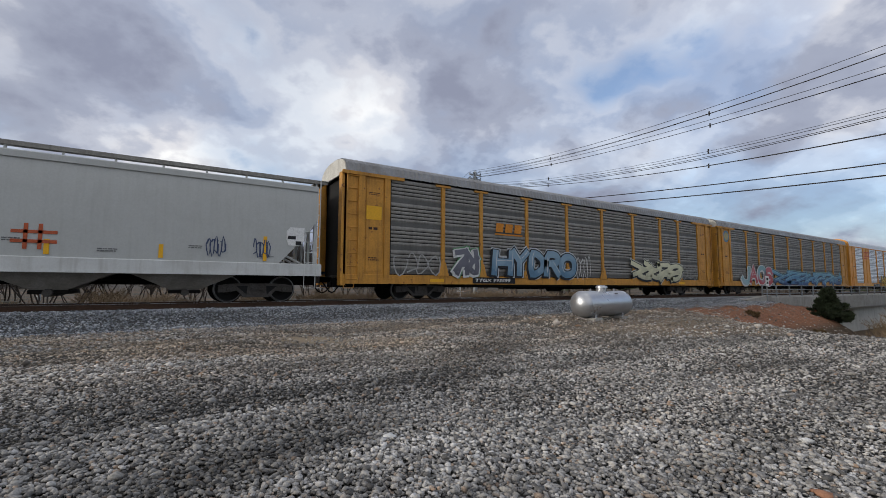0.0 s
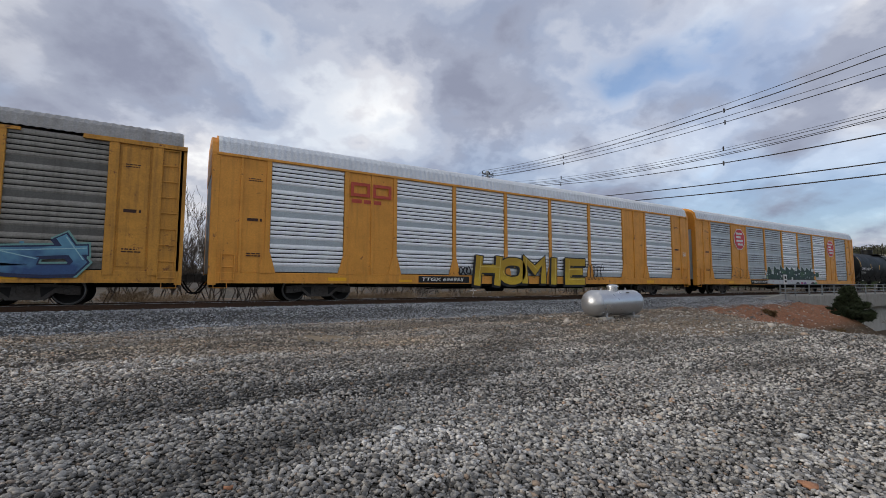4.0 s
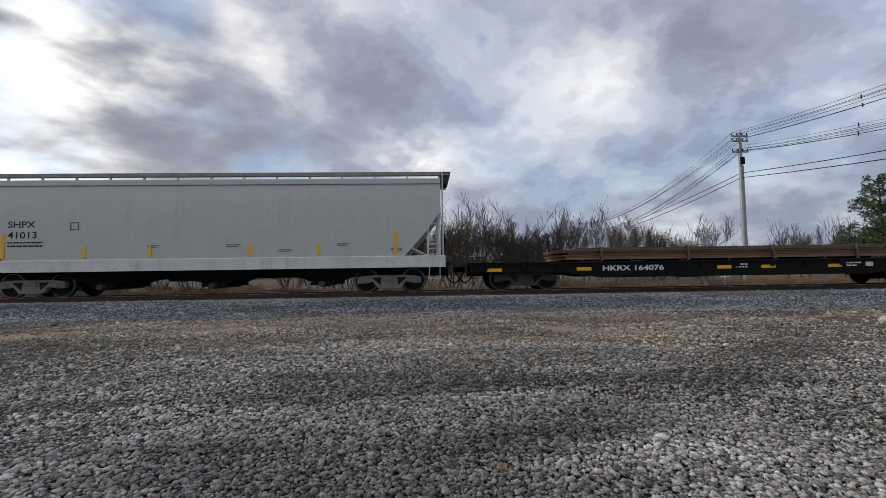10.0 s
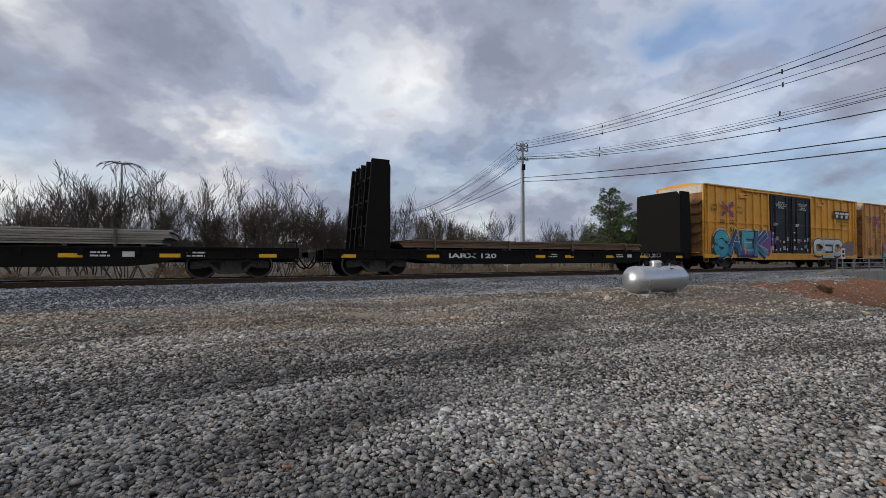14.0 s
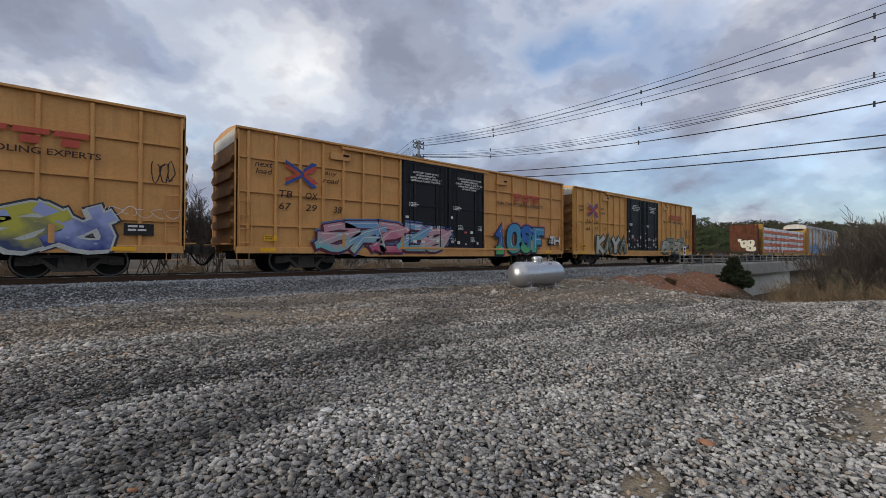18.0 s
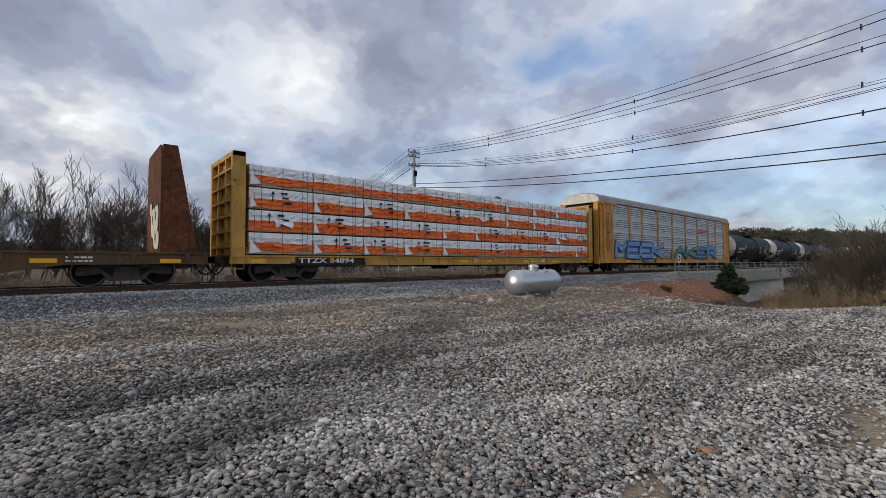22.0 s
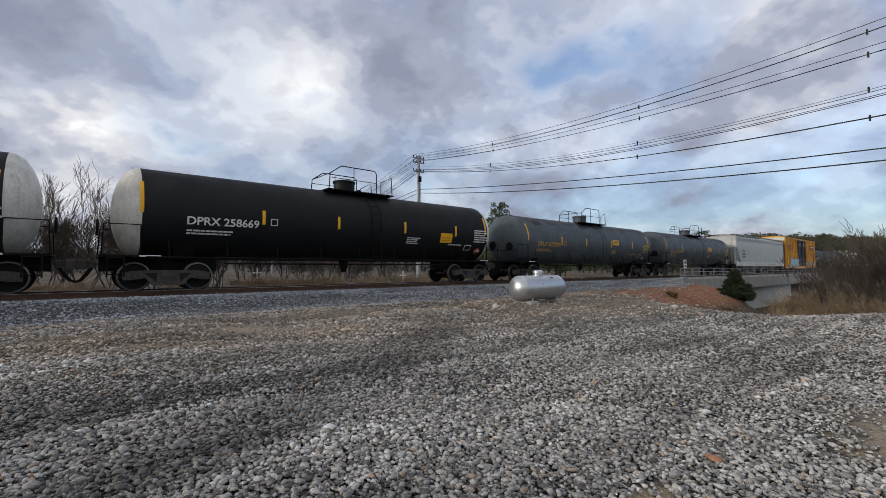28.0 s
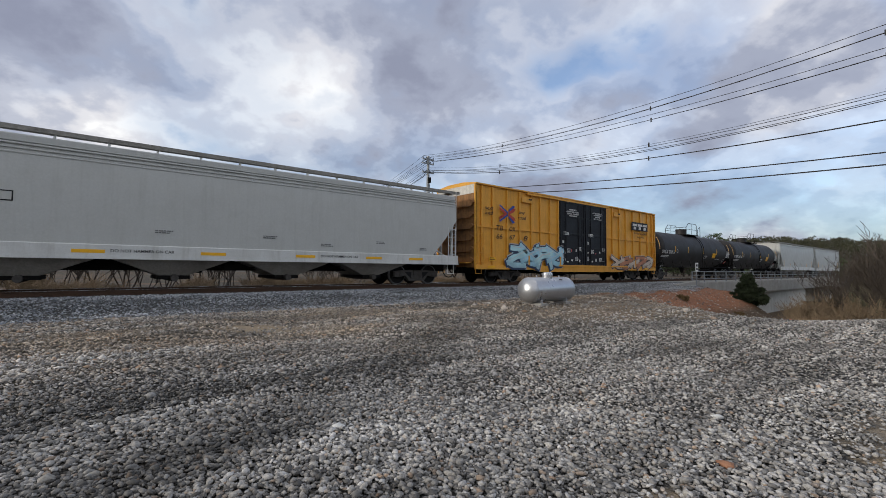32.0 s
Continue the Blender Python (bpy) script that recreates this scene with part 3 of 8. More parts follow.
# sandy patches: x, y, half length, half width
SAND = [(2.9, 9.5, 1.1, 0.6), (-4.6, 10.0, 1.7, 0.5), (-9.6, 10.1, 2.2, 0.6), (-3.3, 2.1, 0.95, 0.6), (-4.4, 1.8, 1.0, 0.5), (6.0, 0.5, 1.35, 0.5), (14.5, 12.0, 3.0, 0.6), (3.1, 1.45, 0.4, 0.22), (-12, 5.5, 2.4, 0.8)]
ground_sheet()


def gravel_material(name, stops, rough=0.85, wet=False):
    m = bpy.data.materials.new(name)
    m.use_nodes = True
    nt = m.node_tree
    bsdf = nt.nodes["Principled BSDF"]
    rnd = nt.nodes.new("ShaderNodeNewGeometry").outputs["Random Per Island"]
    co = nt.nodes.new("ShaderNodeTexCoord").outputs["Object"]
    n = noise_tex(nt, co, 55.0, 4, 0.6)
    col = ramp(nt, rnd, stops)
    col = mix(nt, 1.0, col, ramp(nt, n, [(0.3, 0.7), (0.7, 1.2)]), "MULTIPLY")
    mp = nt.nodes.new("ShaderNodeMapping")
    mp.inputs["Rotation"].default_value, mp.inputs["Scale"].default_value = (0, 0, -0.5), (0.22, 0.8, 1)
    wire(nt, co, mp.inputs[0])
    damp = noise_tex(nt, mp.outputs[0], 0.9, 5, 0.6, 0.5)
    col = mix(nt, 1.0, col, ramp(nt, damp, [(0.38, 0.62), (0.53, 1.0)]), "MULTIPLY")
    # a wet, rutted swath across the yard, and dust over the strip nearer the track
    sep = nt.nodes.new("ShaderNodeSeparateXYZ")
    wire(nt, co, sep.inputs[0])
    px, py = sep.outputs[0], sep.outputs[1]
    off = maths(nt, "SUBTRACT", maths(nt, "MULTIPLY", maths(nt, "SUBTRACT", py, 3.2), 0.866), maths(nt, "MULTIPLY", maths(nt, "ADD", px, 1.0), 0.5))
    off = maths(nt, "ADD", maths(nt, "ABSOLUTE", off), maths(nt, "MULTIPLY", maths(nt, "SUBTRACT", damp, 0.5), 1.6))
    rut = ramp(nt, off, [(0.25, 0.6), (1.1, 1.0)])
    wx, wy = maths(nt, "DIVIDE", maths(nt, "ADD", px, 0.7), 3.0), maths(nt, "DIVIDE", maths(nt, "SUBTRACT", py, 4.3), 2.6)
    pool = maths(nt, "ADD", maths(nt, "ADD", maths(nt, "MULTIPLY", wx, wx), maths(nt, "MULTIPLY", wy, wy)), maths(nt, "MULTIPLY", maths(nt, "SUBTRACT", damp, 0.5), 2.5))
    rut = mix(nt, 1.0, rut, ramp(nt, pool, [(0.3, 0.64), (1.6, 1.0)]), "MULTIPLY")
    rut = mix(nt, ramp(nt, maths(nt, "DIVIDE", maths(nt, "ABSOLUTE", maths(nt, "SUBTRACT", px, 1.8)), 8.0), [(0.5, 0.0), (0.8, 1.0)]), rut, (1.0, 1.0, 1.0))
    if wet:
        col = mix(nt, 1.0, col, rut, "MULTIPLY")
    dust = maths(nt, "MULTIPLY", ramp(nt, maths(nt, "DIVIDE", py, 20.0), [(0.30, 0.0), (0.42, 1.0), (0.64, 1.0), (0.70, 0.0)]), ramp(nt, noise_tex(nt, mp.outputs[0], 1.7, 6, 0.65, 0.4), [(0.40, 0.1), (0.60, 1.0)]))
    if wet:
        col = mix(nt, dust, col, mix(nt, 1.0, col, (1.1, 0.95, 0.79), "MULTIPLY"))
    mp3 = nt.nodes.new("ShaderNodeMapping")
    mp3.inputs["Rotation"].default_value, mp3.inputs["Scale"].default_value = (0, 0, -0.42), (0.3, 2.3, 1)
    wire(nt, co, mp3.inputs[0])
    col = mix(nt, 1.0, col, ramp(nt, noise_tex(nt, mp3.outputs[0], 1.0, 5, 0.6, 0.4), [(0.36, 0.68), (0.5, 1.0), (0.64, 1.22)]), "MULTIPLY")
    wire(nt, col, bsdf.inputs["Base Color"])
    bsdf.inputs["Roughness"].default_value = rough
    b = nt.nodes.new("ShaderNodeBump")
    b.inputs["Strength"].default_value, b.inputs["Distance"].default_value = 0.5, 0.006
    wire(nt, n, b.inputs["Height"])
    wire(nt, b.outputs[0], bsdf.inputs["Normal"])
    return m


STONE = gravel_material("gravel_stone", [(0.0, (0.105, 0.100, 0.094)), (0.25, (0.265, 0.253, 0.238)), (0.5, (0.445, 0.425, 0.398)), (0.7, (0.57, 0.54, 0.49)), (0.75, (0.40, 0.285, 0.20)), (0.8, (0.50, 0.477, 0.44)), (0.94, (0.61, 0.59, 0.565)), (1.0, (0.70, 0.685, 0.66))], wet=True)
BALLAST = gravel_material("ballast_stone", [(0.0, (0.13, 0.14, 0.152)), (0.35, (0.34, 0.362, 0.39)), (0.7, (0.50, 0.52, 0.55)), (0.9, (0.58, 0.59, 0.60)), (1.0, (0.70, 0.70, 0.70))])
WHITESTONE = surface("white_rock", (0.66, 0.655, 0.63), 0.8, fine=30)
TANSTONE = surface("rusty_rock", (0.34, 0.17, 0.10), 0.85, fine=30)


def icosahedron():
    p = (1 + 5 ** 0.5) / 2
    v = np.array([(-1, p, 0), (1, p, 0), (-1, -p, 0), (1, -p, 0), (0, -1, p), (0, 1, p), (0, -1, -p), (0, 1, -p), (p, 0, -1), (p, 0, 1), (-p, 0, -1), (-p, 0, 1)]) / math.sqrt(1 + p * p)
    f = np.array([(0, 11, 5), (0, 5, 1), (0, 1, 7), (0, 7, 10), (0, 10, 11), (1, 5, 9), (5, 11, 4), (11, 10, 2), (10, 7, 6), (7, 1, 8), (3, 9, 4), (3, 4, 2), (3, 2, 6), (3, 6, 8), (3, 8, 9), (4, 9, 5), (2, 4, 11), (6, 2, 10), (8, 6, 7), (9, 8, 1)])
    return v, f


def octahedron():
    v = np.array([(1, 0, 0), (0, 1, 0), (-1, 0, 0), (0, -1, 0), (0.1, 0.1, 1), (-0.1, 0, -1)], float)
    f = np.array([(0, 1, 4), (1, 2, 4), (2, 3, 4), (3, 0, 4), (1, 0, 5), (2, 1, 5), (3, 2, 5), (0, 3, 5)])
    return v, f


def stones(name, xy, size, material, label, seed, sink=0.25, coarse=False, pile=0.0):
    """Many broken stones in one mesh: xy places, size the mean radius of each, pile how far they lie on one another."""
    rs = np.random.RandomState(seed)
    v, f = octahedron() if coarse else icosahedron()
    n, nv, nf = len(xy), len(v), len(f)
    if not coarse:
        v = v / np.abs(v).max(1, keepdims=True) ** 0.55
    shape = v[None] * (1 + rs.uniform(-0.3, 0.26, (n, nv, 1))) * rs.uniform((0.9, 0.62, 0.42), (1.55, 1.05, 0.8), (n, 3))[:, None, :]
    a = rs.uniform(0, 2 * math.pi, n)
    c, s = np.cos(a)[:, None], np.sin(a)[:, None]
    tilt = rs.normal(0, 0.5, n)[:, None]
    x, y, z = shape[..., 0], shape[..., 1], shape[..., 2]
    y, z = y * np.cos(tilt) - z * np.sin(tilt), y * np.sin(tilt) + z * np.cos(tilt)
    x, y = x * c - y * s, x * s + y * c
    pts = np.stack([x, y, z], -1) * size[:, None, None]
    zz = ground_z(xy[:, 0], xy[:, 1])
    pts += np.stack([xy[:, 0], xy[:, 1], zz + size * (0.62 - sink) + pile * size.mean() * rs.uniform(0, 1, n) ** 1.5], -1)[:, None, :]
    me = bpy.data.meshes.new(name)
    me.vertices.add(n * nv)
    me.vertices.foreach_set("co", pts.astype(np.float32).ravel())
    me.loops.add(n * nf * 3)
    me.loops.foreach_set("vertex_index", (f[None] + nv * np.arange(n)[:, None, None]).astype(np.int32).ravel())
    me.polygons.add(n * nf)
    me.polygons.foreach_set("loop_start", (np.arange(n * nf) * 3).astype(np.int32))
    me.update(calc_edges=True)
    me.materials.append(material)
    return tagged(new(name, me), label, "gravel", kind="stuff")


def in_sand(xy, rs, keep):
    out = np.ones(len(xy), bool)
    for x, y, rx, ry in SAND:
        d = ((xy[:, 0] - x) / rx) ** 2 + ((xy[:, 1] - y) / ry) ** 2
        d = d + 0.55 * np.sin(xy[:, 0] * 5.1 + 2.0 * np.sin(xy[:, 1] * 3.7)) * np.sin(xy[:, 1] * 6.3 + x) + 0.25 * np.sin(xy[:, 0] * 13 + xy[:, 1] * 11)
        chance = np.clip((d - 0.15) / 1.0, 0, 1) ** 1.3 * (1 - keep) + keep
        out &= rs.uniform(size=len(xy)) < chance
    return out


def fan(count, r0, r1, seed, radius, a0=-96, a1=92):
    rs = np.random.RandomState(seed)
    r = np.sqrt(rs.uniform(r0 * r0, r1 * r1, count))
    a = np.radians(rs.uniform(a0, a1, count))
    xy = np.stack([r * np.sin(a), r * np.cos(a)], -1)
    ok = (xy[:, 1] < 12.8) & (xy[:, 0] < 22) & in_sand(xy, rs, 0.12)
    rut = np.abs(xy[:, 1] - 0.3) / (1.9 + 0.15 * np.maximum(-5 - xy[:, 0], 0)) + 0.25 * np.sin(xy[:, 0] * 1.9 + np.sin(xy[:, 1] * 2.3)) + np.maximum(xy[:, 0] + 6.2, 0) * 0.5
    lane = (xy[:, 0] < -4.8) & (rs.uniform(size=count) > np.clip((rut - 0.6) * 1.4, 0.06, 1))
    bank = (xy[:, 0] > 9.5) & (xy[:, 1] > 6.2 - 0.2 * (xy[:, 0] - 11)) & (rs.uniform(size=count) > 0.22)
    xy = xy[ok & ~lane & ~bank]
    return xy, np.exp(rs.normal(math.log(radius), 0.24 if r0 < 5 else 0.34, len(xy)))


for count, r0, r1, radius, a0, a1, coarse, seed in ((52000, 2.6, 5.4, 0.0185, -94, 90, False, 11), (76000, 5.4, 8.6, 0.0180, -94, 90, True, 13), (74000, 8.6, 13.8, 0.0200, -96, 92, True, 17), (34000, 13.8, 24.0, 0.0235, 46, 91, True, 19), (22000, 13.8, 26.0, 0.0235, -94, -44, True, 21), (14000, 13.8, 18.5, 0.022, -44, 46, True, 23), (9000, 0.0, 2.6, 0.0185, -180, 180, True, 25), (8000, 2.6, 5.0, 0.019, 92, 264, True, 27)):
    xy, size = fan(count, r0, r1, seed, radius, a0, a1)
    stones("gravel", xy, size, STONE, "loose grey crushed stone with pale and rusty pieces" if r0 < 5 else "loose grey crushed stone farther out", seed + 1, coarse=coarse, pile=1.5)
rs = np.random.RandomState(15)
xy = np.stack([rs.uniform(-34, 36, 66000), 12.6 + 3.7 * rs.uniform(0, 1, 66000)], -1)
stones("ballast", xy, np.exp(rs.normal(math.log(0.024), 0.25, len(xy))), BALLAST, "bluish grey track ballast on the shoulder", 16, coarse=True, pile=0.6)
for x, y, r, mat, lab in ((1.92, 3.97, 0.05, WHITESTONE, "white rock lying on the gravel"), (0.35, 3.55, 0.045, TANSTONE, "rusty pink stone on the gravel"),
                          (4.1, 1.38, 0.055, TANSTONE, "rusty stone on the gravel"), (5.25, 1.85, 0.06, WHITESTONE, "pale flat rock on the gravel"), (-6.5, 6.2, 0.05, WHITESTONE, "small white rock on the gravel")):
    me = stones("rock", np.array([[x, y]]), np.array([r]), mat, lab, int(x * 100) + 900, 0.1)
    me["kind"], me["category"] = "thing", "rock"


rs = np.random.RandomState(29)
xy = np.stack([rs.uniform(10, 37, 11000), rs.uniform(5.2, 12.9, 11000)], -1)
xy = xy[rs.uniform(size=len(xy)) < np.clip(1.25 - 0.03 * xy[:, 0], 0.25, 1)]
stones("bank_stones", xy, np.exp(rs.normal(math.log(0.028), 0.45, len(xy))), STONE, "scattered stones on the clay bank", 30, coarse=True)


# ---- track ----
def track():
    for side, y in (("near", TRACK_Y - 0.755), ("far", TRACK_Y + 0.755)):
        prof = [(-0.068, -0.165), (0.068, -0.165), (0.068, -0.15), (0.012, -0.13), (0.012, -0.045), (0.036, -0.035), (0.036, -0.006), (-0.036, -0.006), (-0.036, -0.035), (-0.012, -0.045), (-0.012, -0.13), (-0.068, -0.15)]
        g = Geo().prism([(y + u, RAIL_Z + w) for u, w in prof], -420, 320)
        rail = part("rail", g, RAILSIDE)
        tagged(rail, "rusty steel rail with a polished top", "rail", "rails of the track", "structure")
        part("rail_head", Geo().box(-420, 320, y - 0.034, y + 0.034, RAIL_Z - 0.006, RAIL_Z), RAILTOP, rail)
    me = Geo().slab(-0.11, 0.11, -1.3, 1.3, -0.18, 0.0, 0.015).mesh("tie")
    me.materials.append(TIE)
    bed = thing("railway_ties", "dark creosoted wooden ties half buried in ballast", "tie")
    bed["kind"] = "structure"
    for i in range(150):
        part("tie", me, TIE, bed, at=pose(-40 + 0.53 * i, TRACK_Y, RAIL_Z - 0.165, 0, 0, random.Random(i).uniform(-1, 1)))


track()

# ---- rail cars: x along the car, z = 0 on the rail, the near side at -y ----
CARS = []          # (thing, middle of the car on the train at 10 s)
WHEELSETS = {}     # place in the truck: its wheelsets


@functools.lru_cache(None)
def truck_meshes(r, iron):
    side = Geo().prism([(-1.2, r - 0.11), (-1.2, r + 0.13), (-0.95, r + 0.17), (-0.55, r + 0.20), (0.55, r + 0.20), (0.95, r + 0.17), (1.2, r + 0.13), (1.2, r - 0.11), (0.92, r - 0.11), (0.62, r - 0.05), (0.42, 0.17), (-0.42, 0.17), (-0.62, r - 0.05), (-0.92, r - 0.11)], -0.09, 0.09, "y")
    # solid black wedge: the shade of the frame's opening put into a shape
    window = Geo().prism([(0.30, r + 0.11), (0.66, r + 0.11), (0.33, r - 0.18)], -0.1, 0.1, "y")
    springs = Geo()
    for k in (-0.2, 0.0, 0.2):
        for j in range(4):
            springs.lathe([(0.2 + j * 0.055, 0.055), (0.225 + j * 0.055, 0.085), (0.25 + j * 0.055, 0.055)], 8, (k, 0), "z")
    bolster = Geo().slab(-0.21, 0.21, -1.16, 1.16, r - 0.04, r + 0.2, 0.03).box(-0.9, 0.9, -0.25, 0.25, r + 0.2, r + 0.27)
    cap = Geo().lathe([(-0.06, 0.075), (0.03, 0.085), (0.05, 0.06)], 10, (0, 0), "y")
    prof = [(-0.07, r - 0.015), (-0.055, r + 0.025), (-0.035, r + 0.025), (-0.02, r), (0.068, r - 0.008), (0.07, r - 0.06), (0.03, r - 0.075), (0.02, 0.16), (0.075, 0.15), (0.09, 0.1)]
    wheel = Geo().lathe([(a, b) for a, b in prof], 28, (0, 0), "y")
    tread = Geo().lathe([(-0.019, r + 0.002), (0.066, r - 0.006), (0.072, r - 0.02), (0.0712, r - 0.05)], 28, (0, 0), "y", caps=False)
    axle = Geo().lathe([(-0.98, 0.06), (-0.8, 0.075), (0.8, 0.075), (0.98, 0.06)], 10, (0, 0), "y")
    out = {}
    for name, geo, mat in (("side_frame", side, iron), ("frame_window", window, VOIDK), ("spring_group", springs, iron), ("bolster", bolster, iron), ("bearing_cap", cap, iron), ("wheel", wheel, WHEEL), ("tread", tread, RIM), ("axle", axle, WHEEL)):
        out[name] = geo.mesh(name, 40 if name in ("wheel", "tread", "axle", "bearing_cap") else 0)
        out[name].materials.append(mat)
    # wheelset: axle and both wheels in one mesh, its bright treads and faces by slot
    ws = Geo()
    far = pose(0, 0.755, 0)
    bright = []
    for geo, m in ((wheel, pose(0, -0.755, 0, 0, 0, 180)), (wheel, far), (axle, pose(0, 0, 0)), (tread, pose(0, -0.755, 0, 0, 0, 180)), (tread, far)):
        n = len(ws.f)
        ws.add([m @ Vector(p) for p in geo.v], geo.f)
        bright += [1 if geo is tread else 0] * (len(ws.f) - n)
    me = ws.mesh("wheelset", 40)
    me.materials.append(WHEEL)
    me.materials.append(RIM)
    me.polygons.foreach_set("material_index", bright)
    out["wheelset"] = me
    return out


def truck(car, x, r=0.457, iron=None):
    m = truck_meshes(r, iron or IRON)
    tr = part("truck", m["bolster"], IRON, car, at=pose(x, 0, 0))
    for s in (-1, 1):
        part("side_frame", m["side_frame"], IRON, tr, at=pose(0, s * 1.02, 0))
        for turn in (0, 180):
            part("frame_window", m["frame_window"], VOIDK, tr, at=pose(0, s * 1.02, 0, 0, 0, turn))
        part("spring_group", m["spring_group"], IRON, tr, at=pose(0, s * 1.02, 0))
        for k in (-0.89, 0.89):
            part("bearing_cap", m["bearing_cap"], IRON, tr, at=pose(k, s * 1.1, r, 0, 0, 0 if s > 0 else 180))
    for k in (-0.89, 0.89):
        WHEELSETS.setdefault((k, r), []).append(part("wheelset", m["wheelset"], WHEEL, tr, at=pose(k, 0, r)))


def coupler(car, x, s):
    g = Geo().slab(min(x, x + s * 0.62), max(x, x + s * 0.62), -0.09, 0.09, 0.72, 0.95, 0.03).slab(min(x + s * 0.5, x + s * 0.78), max(x + s * 0.5, x + s * 0.78), -0.2, 0.17, 0.68, 1.0, 0.05)
    part("coupler", g, IRON, car)
    hose = [(x + s * (0.1 + 0.75 * k / 6), -0.35 - 0.1 * math.sin(k), 0.72 - 0.42 * math.sin(math.pi * k / 6)) for k in range(7)]
    part("air_hose", Geo().tube(hose, 0.028, 5), UNDER, car)


def ladder(car, x, y, z0, z1, mat, width=0.42, rungs=0, name="ladder", along="x"):
    g = Geo()
    rungs = rungs or max(2, int((z1 - z0) / 0.36))
    for k in (0, 1):
        p = (x + k * width, y) if along == "x" else (x, y + k * width)
        g.tube([(p[0], p[1], z0), (p[0], p[1], z1)], 0.022, 5)
    for i in range(rungs):
        z = z0 + 0.08 + (z1 - z0 - 0.16) * i / max(rungs - 1, 1)
        a, b = ((x, y, z), (x + width, y, z)) if along == "x" else ((x, y, z), (x, y + width, z))
        g.tube([a, b], 0.016, 5)
    return part(name, g, mat, car)


def stirrups(car, half, mat, y=1.45, z=1.0):
    for sx in (-1, 1):
        for sy in (-1, 1):
            x = sx * (half - 0.25)
            part("sill_step", Geo().tube([(x - 0.2, sy * y, z), (x - 0.2, sy * y, 0.5), (x + 0.2, sy * y, 0.5), (x + 0.2, sy * y, z)], 0.018, 5), mat, car)


def start_car(kind, label, category, middle, half, truck_x, r=0.457, group="cars of the freight train", iron=None):
    car = thing(kind, label, category, group, pose(middle, TRACK_Y, RAIL_Z))
    CARS.append((car, middle))
    for s in (-1, 1):
        truck(car, s * truck_x, r, iron)
        coupler(car, s * (half - 0.05), s)
    return car


def brake_gear(car, half, z=0.62):
    """Pipes, reservoir and levers under the floor."""
    part("air_reservoir", Geo().lathe([(-1.9, 0.05), (-1.85, 0.2), (-0.95, 0.2), (-0.9, 0.05)], 12, (-0.55, z), "x"), UNDER, car, smooth=40)
    part("brake_pipe", Geo().tube([(-half, -0.5, z + 0.1), (-half * 0.5, -0.85, z), (half * 0.5, -0.85, z), (half, -0.5, z + 0.1)], 0.03, 5), UNDER, car)
    part("brake_rod", Geo().tube([(-half * 0.6, -0.3, z - 0.05), (half * 0.6, -0.3, z - 0.05)], 0.022, 5).box(-0.3, 0.25, -0.9, -0.5, z - 0.08, z + 0.12), UNDER, car)


# paint on the cars
PAINTS = {}


def spray(color):
    key = tuple(color)
    if key not in PAINTS:
        PAINTS[key] = surface("spray_paint", color, 0.5, vary=0.2, dirt=0.15, bump=0.0)
    return PAINTS[key]


def blob(x0, x1, z0, z1, seed, bumps=9, jag=0.16):
    """A ragged patch of paint."""
    rnd = random.Random(seed)
    n = bumps * 4
    cx, cz, out = (x0 + x1) / 2, (z0 + z1) / 2, []
    for i in range(n):
        a = 2 * math.pi * i / n
        c, s = math.cos(a), math.sin(a)
        k = 1 / max(abs(c), abs(s)) ** 0.75 * (1 + rnd.uniform(-jag, jag * 0.4) + 0.06 * math.sin(bumps * a))
        out.append((cx + (x1 - x0) / 2 * min(k, 1.18) * c, cz + (z1 - z0) / 2 * min(k, 1.12) * s))
    return out


# strokes of hand-drawn capitals on a grid of 5 by 5
GLYPHS = {"A": "002440 1232", "C": "4334140301103041", "D": "00042443412000", "E": "40000444 0232", "F": "000444 0232", "H": "0004 4044 0242", "I": "2024", "J": "4441301001", "K": "0004 440240",
          "M": "0004224440", "N": "00044044", "O": "100103143443413010", "R": "000434433202 2240", "S": "43341403123241301001", "T": "0444 2024", "U": "040110304144", "Y": "042244 2220",
          "Z": "04440040", "0": "100103143443413010", "1": "132420 1030", "2": "03143443320040", "5": "44040232413000"}


def ribbon(g, pts, half, y):
    """A band of paint along a line, with mitred bends and cut ends."""
    n = len(pts)
    closed = pts[0] == pts[-1] and n > 3
    low, up = [], []
    for k in range(n):
        x, z = pts[k]
        ax, az = pts[k - 1] if k else (pts[-2] if closed else pts[0])
        bx, bz = pts[k + 1] if k < n - 1 else (pts[1] if closed else pts[-1])
        d0, d1 = Vector((x - ax, z - az)), Vector((bx - x, bz - z))
        if d0.length < 1e-6:
            d0 = d1.copy()
        if d1.length < 1e-6:
            d1 = d0.copy()
        d0.normalize()
        d1.normalize()
        m = d0 + d1
        if m.length < 0.3:
            m = Vector((-d0.y, d0.x))
        m.normalize()
        nx, nz = -m.y, m.x
        q = half / max(abs(nx * -d1.y + nz * d1.x), 0.7)
        ex = ez = 0.0
        if not closed and k in (0, n - 1):
            e = half * 0.75 * (-1 if k == 0 else 1)
            ex, ez = d1.x * e, d1.y * e
        low.append((x - nx * q + ex, y, z - nz * q + ez))
        up.append((x + nx * q + ex, y, z + nz * q + ez))
    g.sheet([low, up])


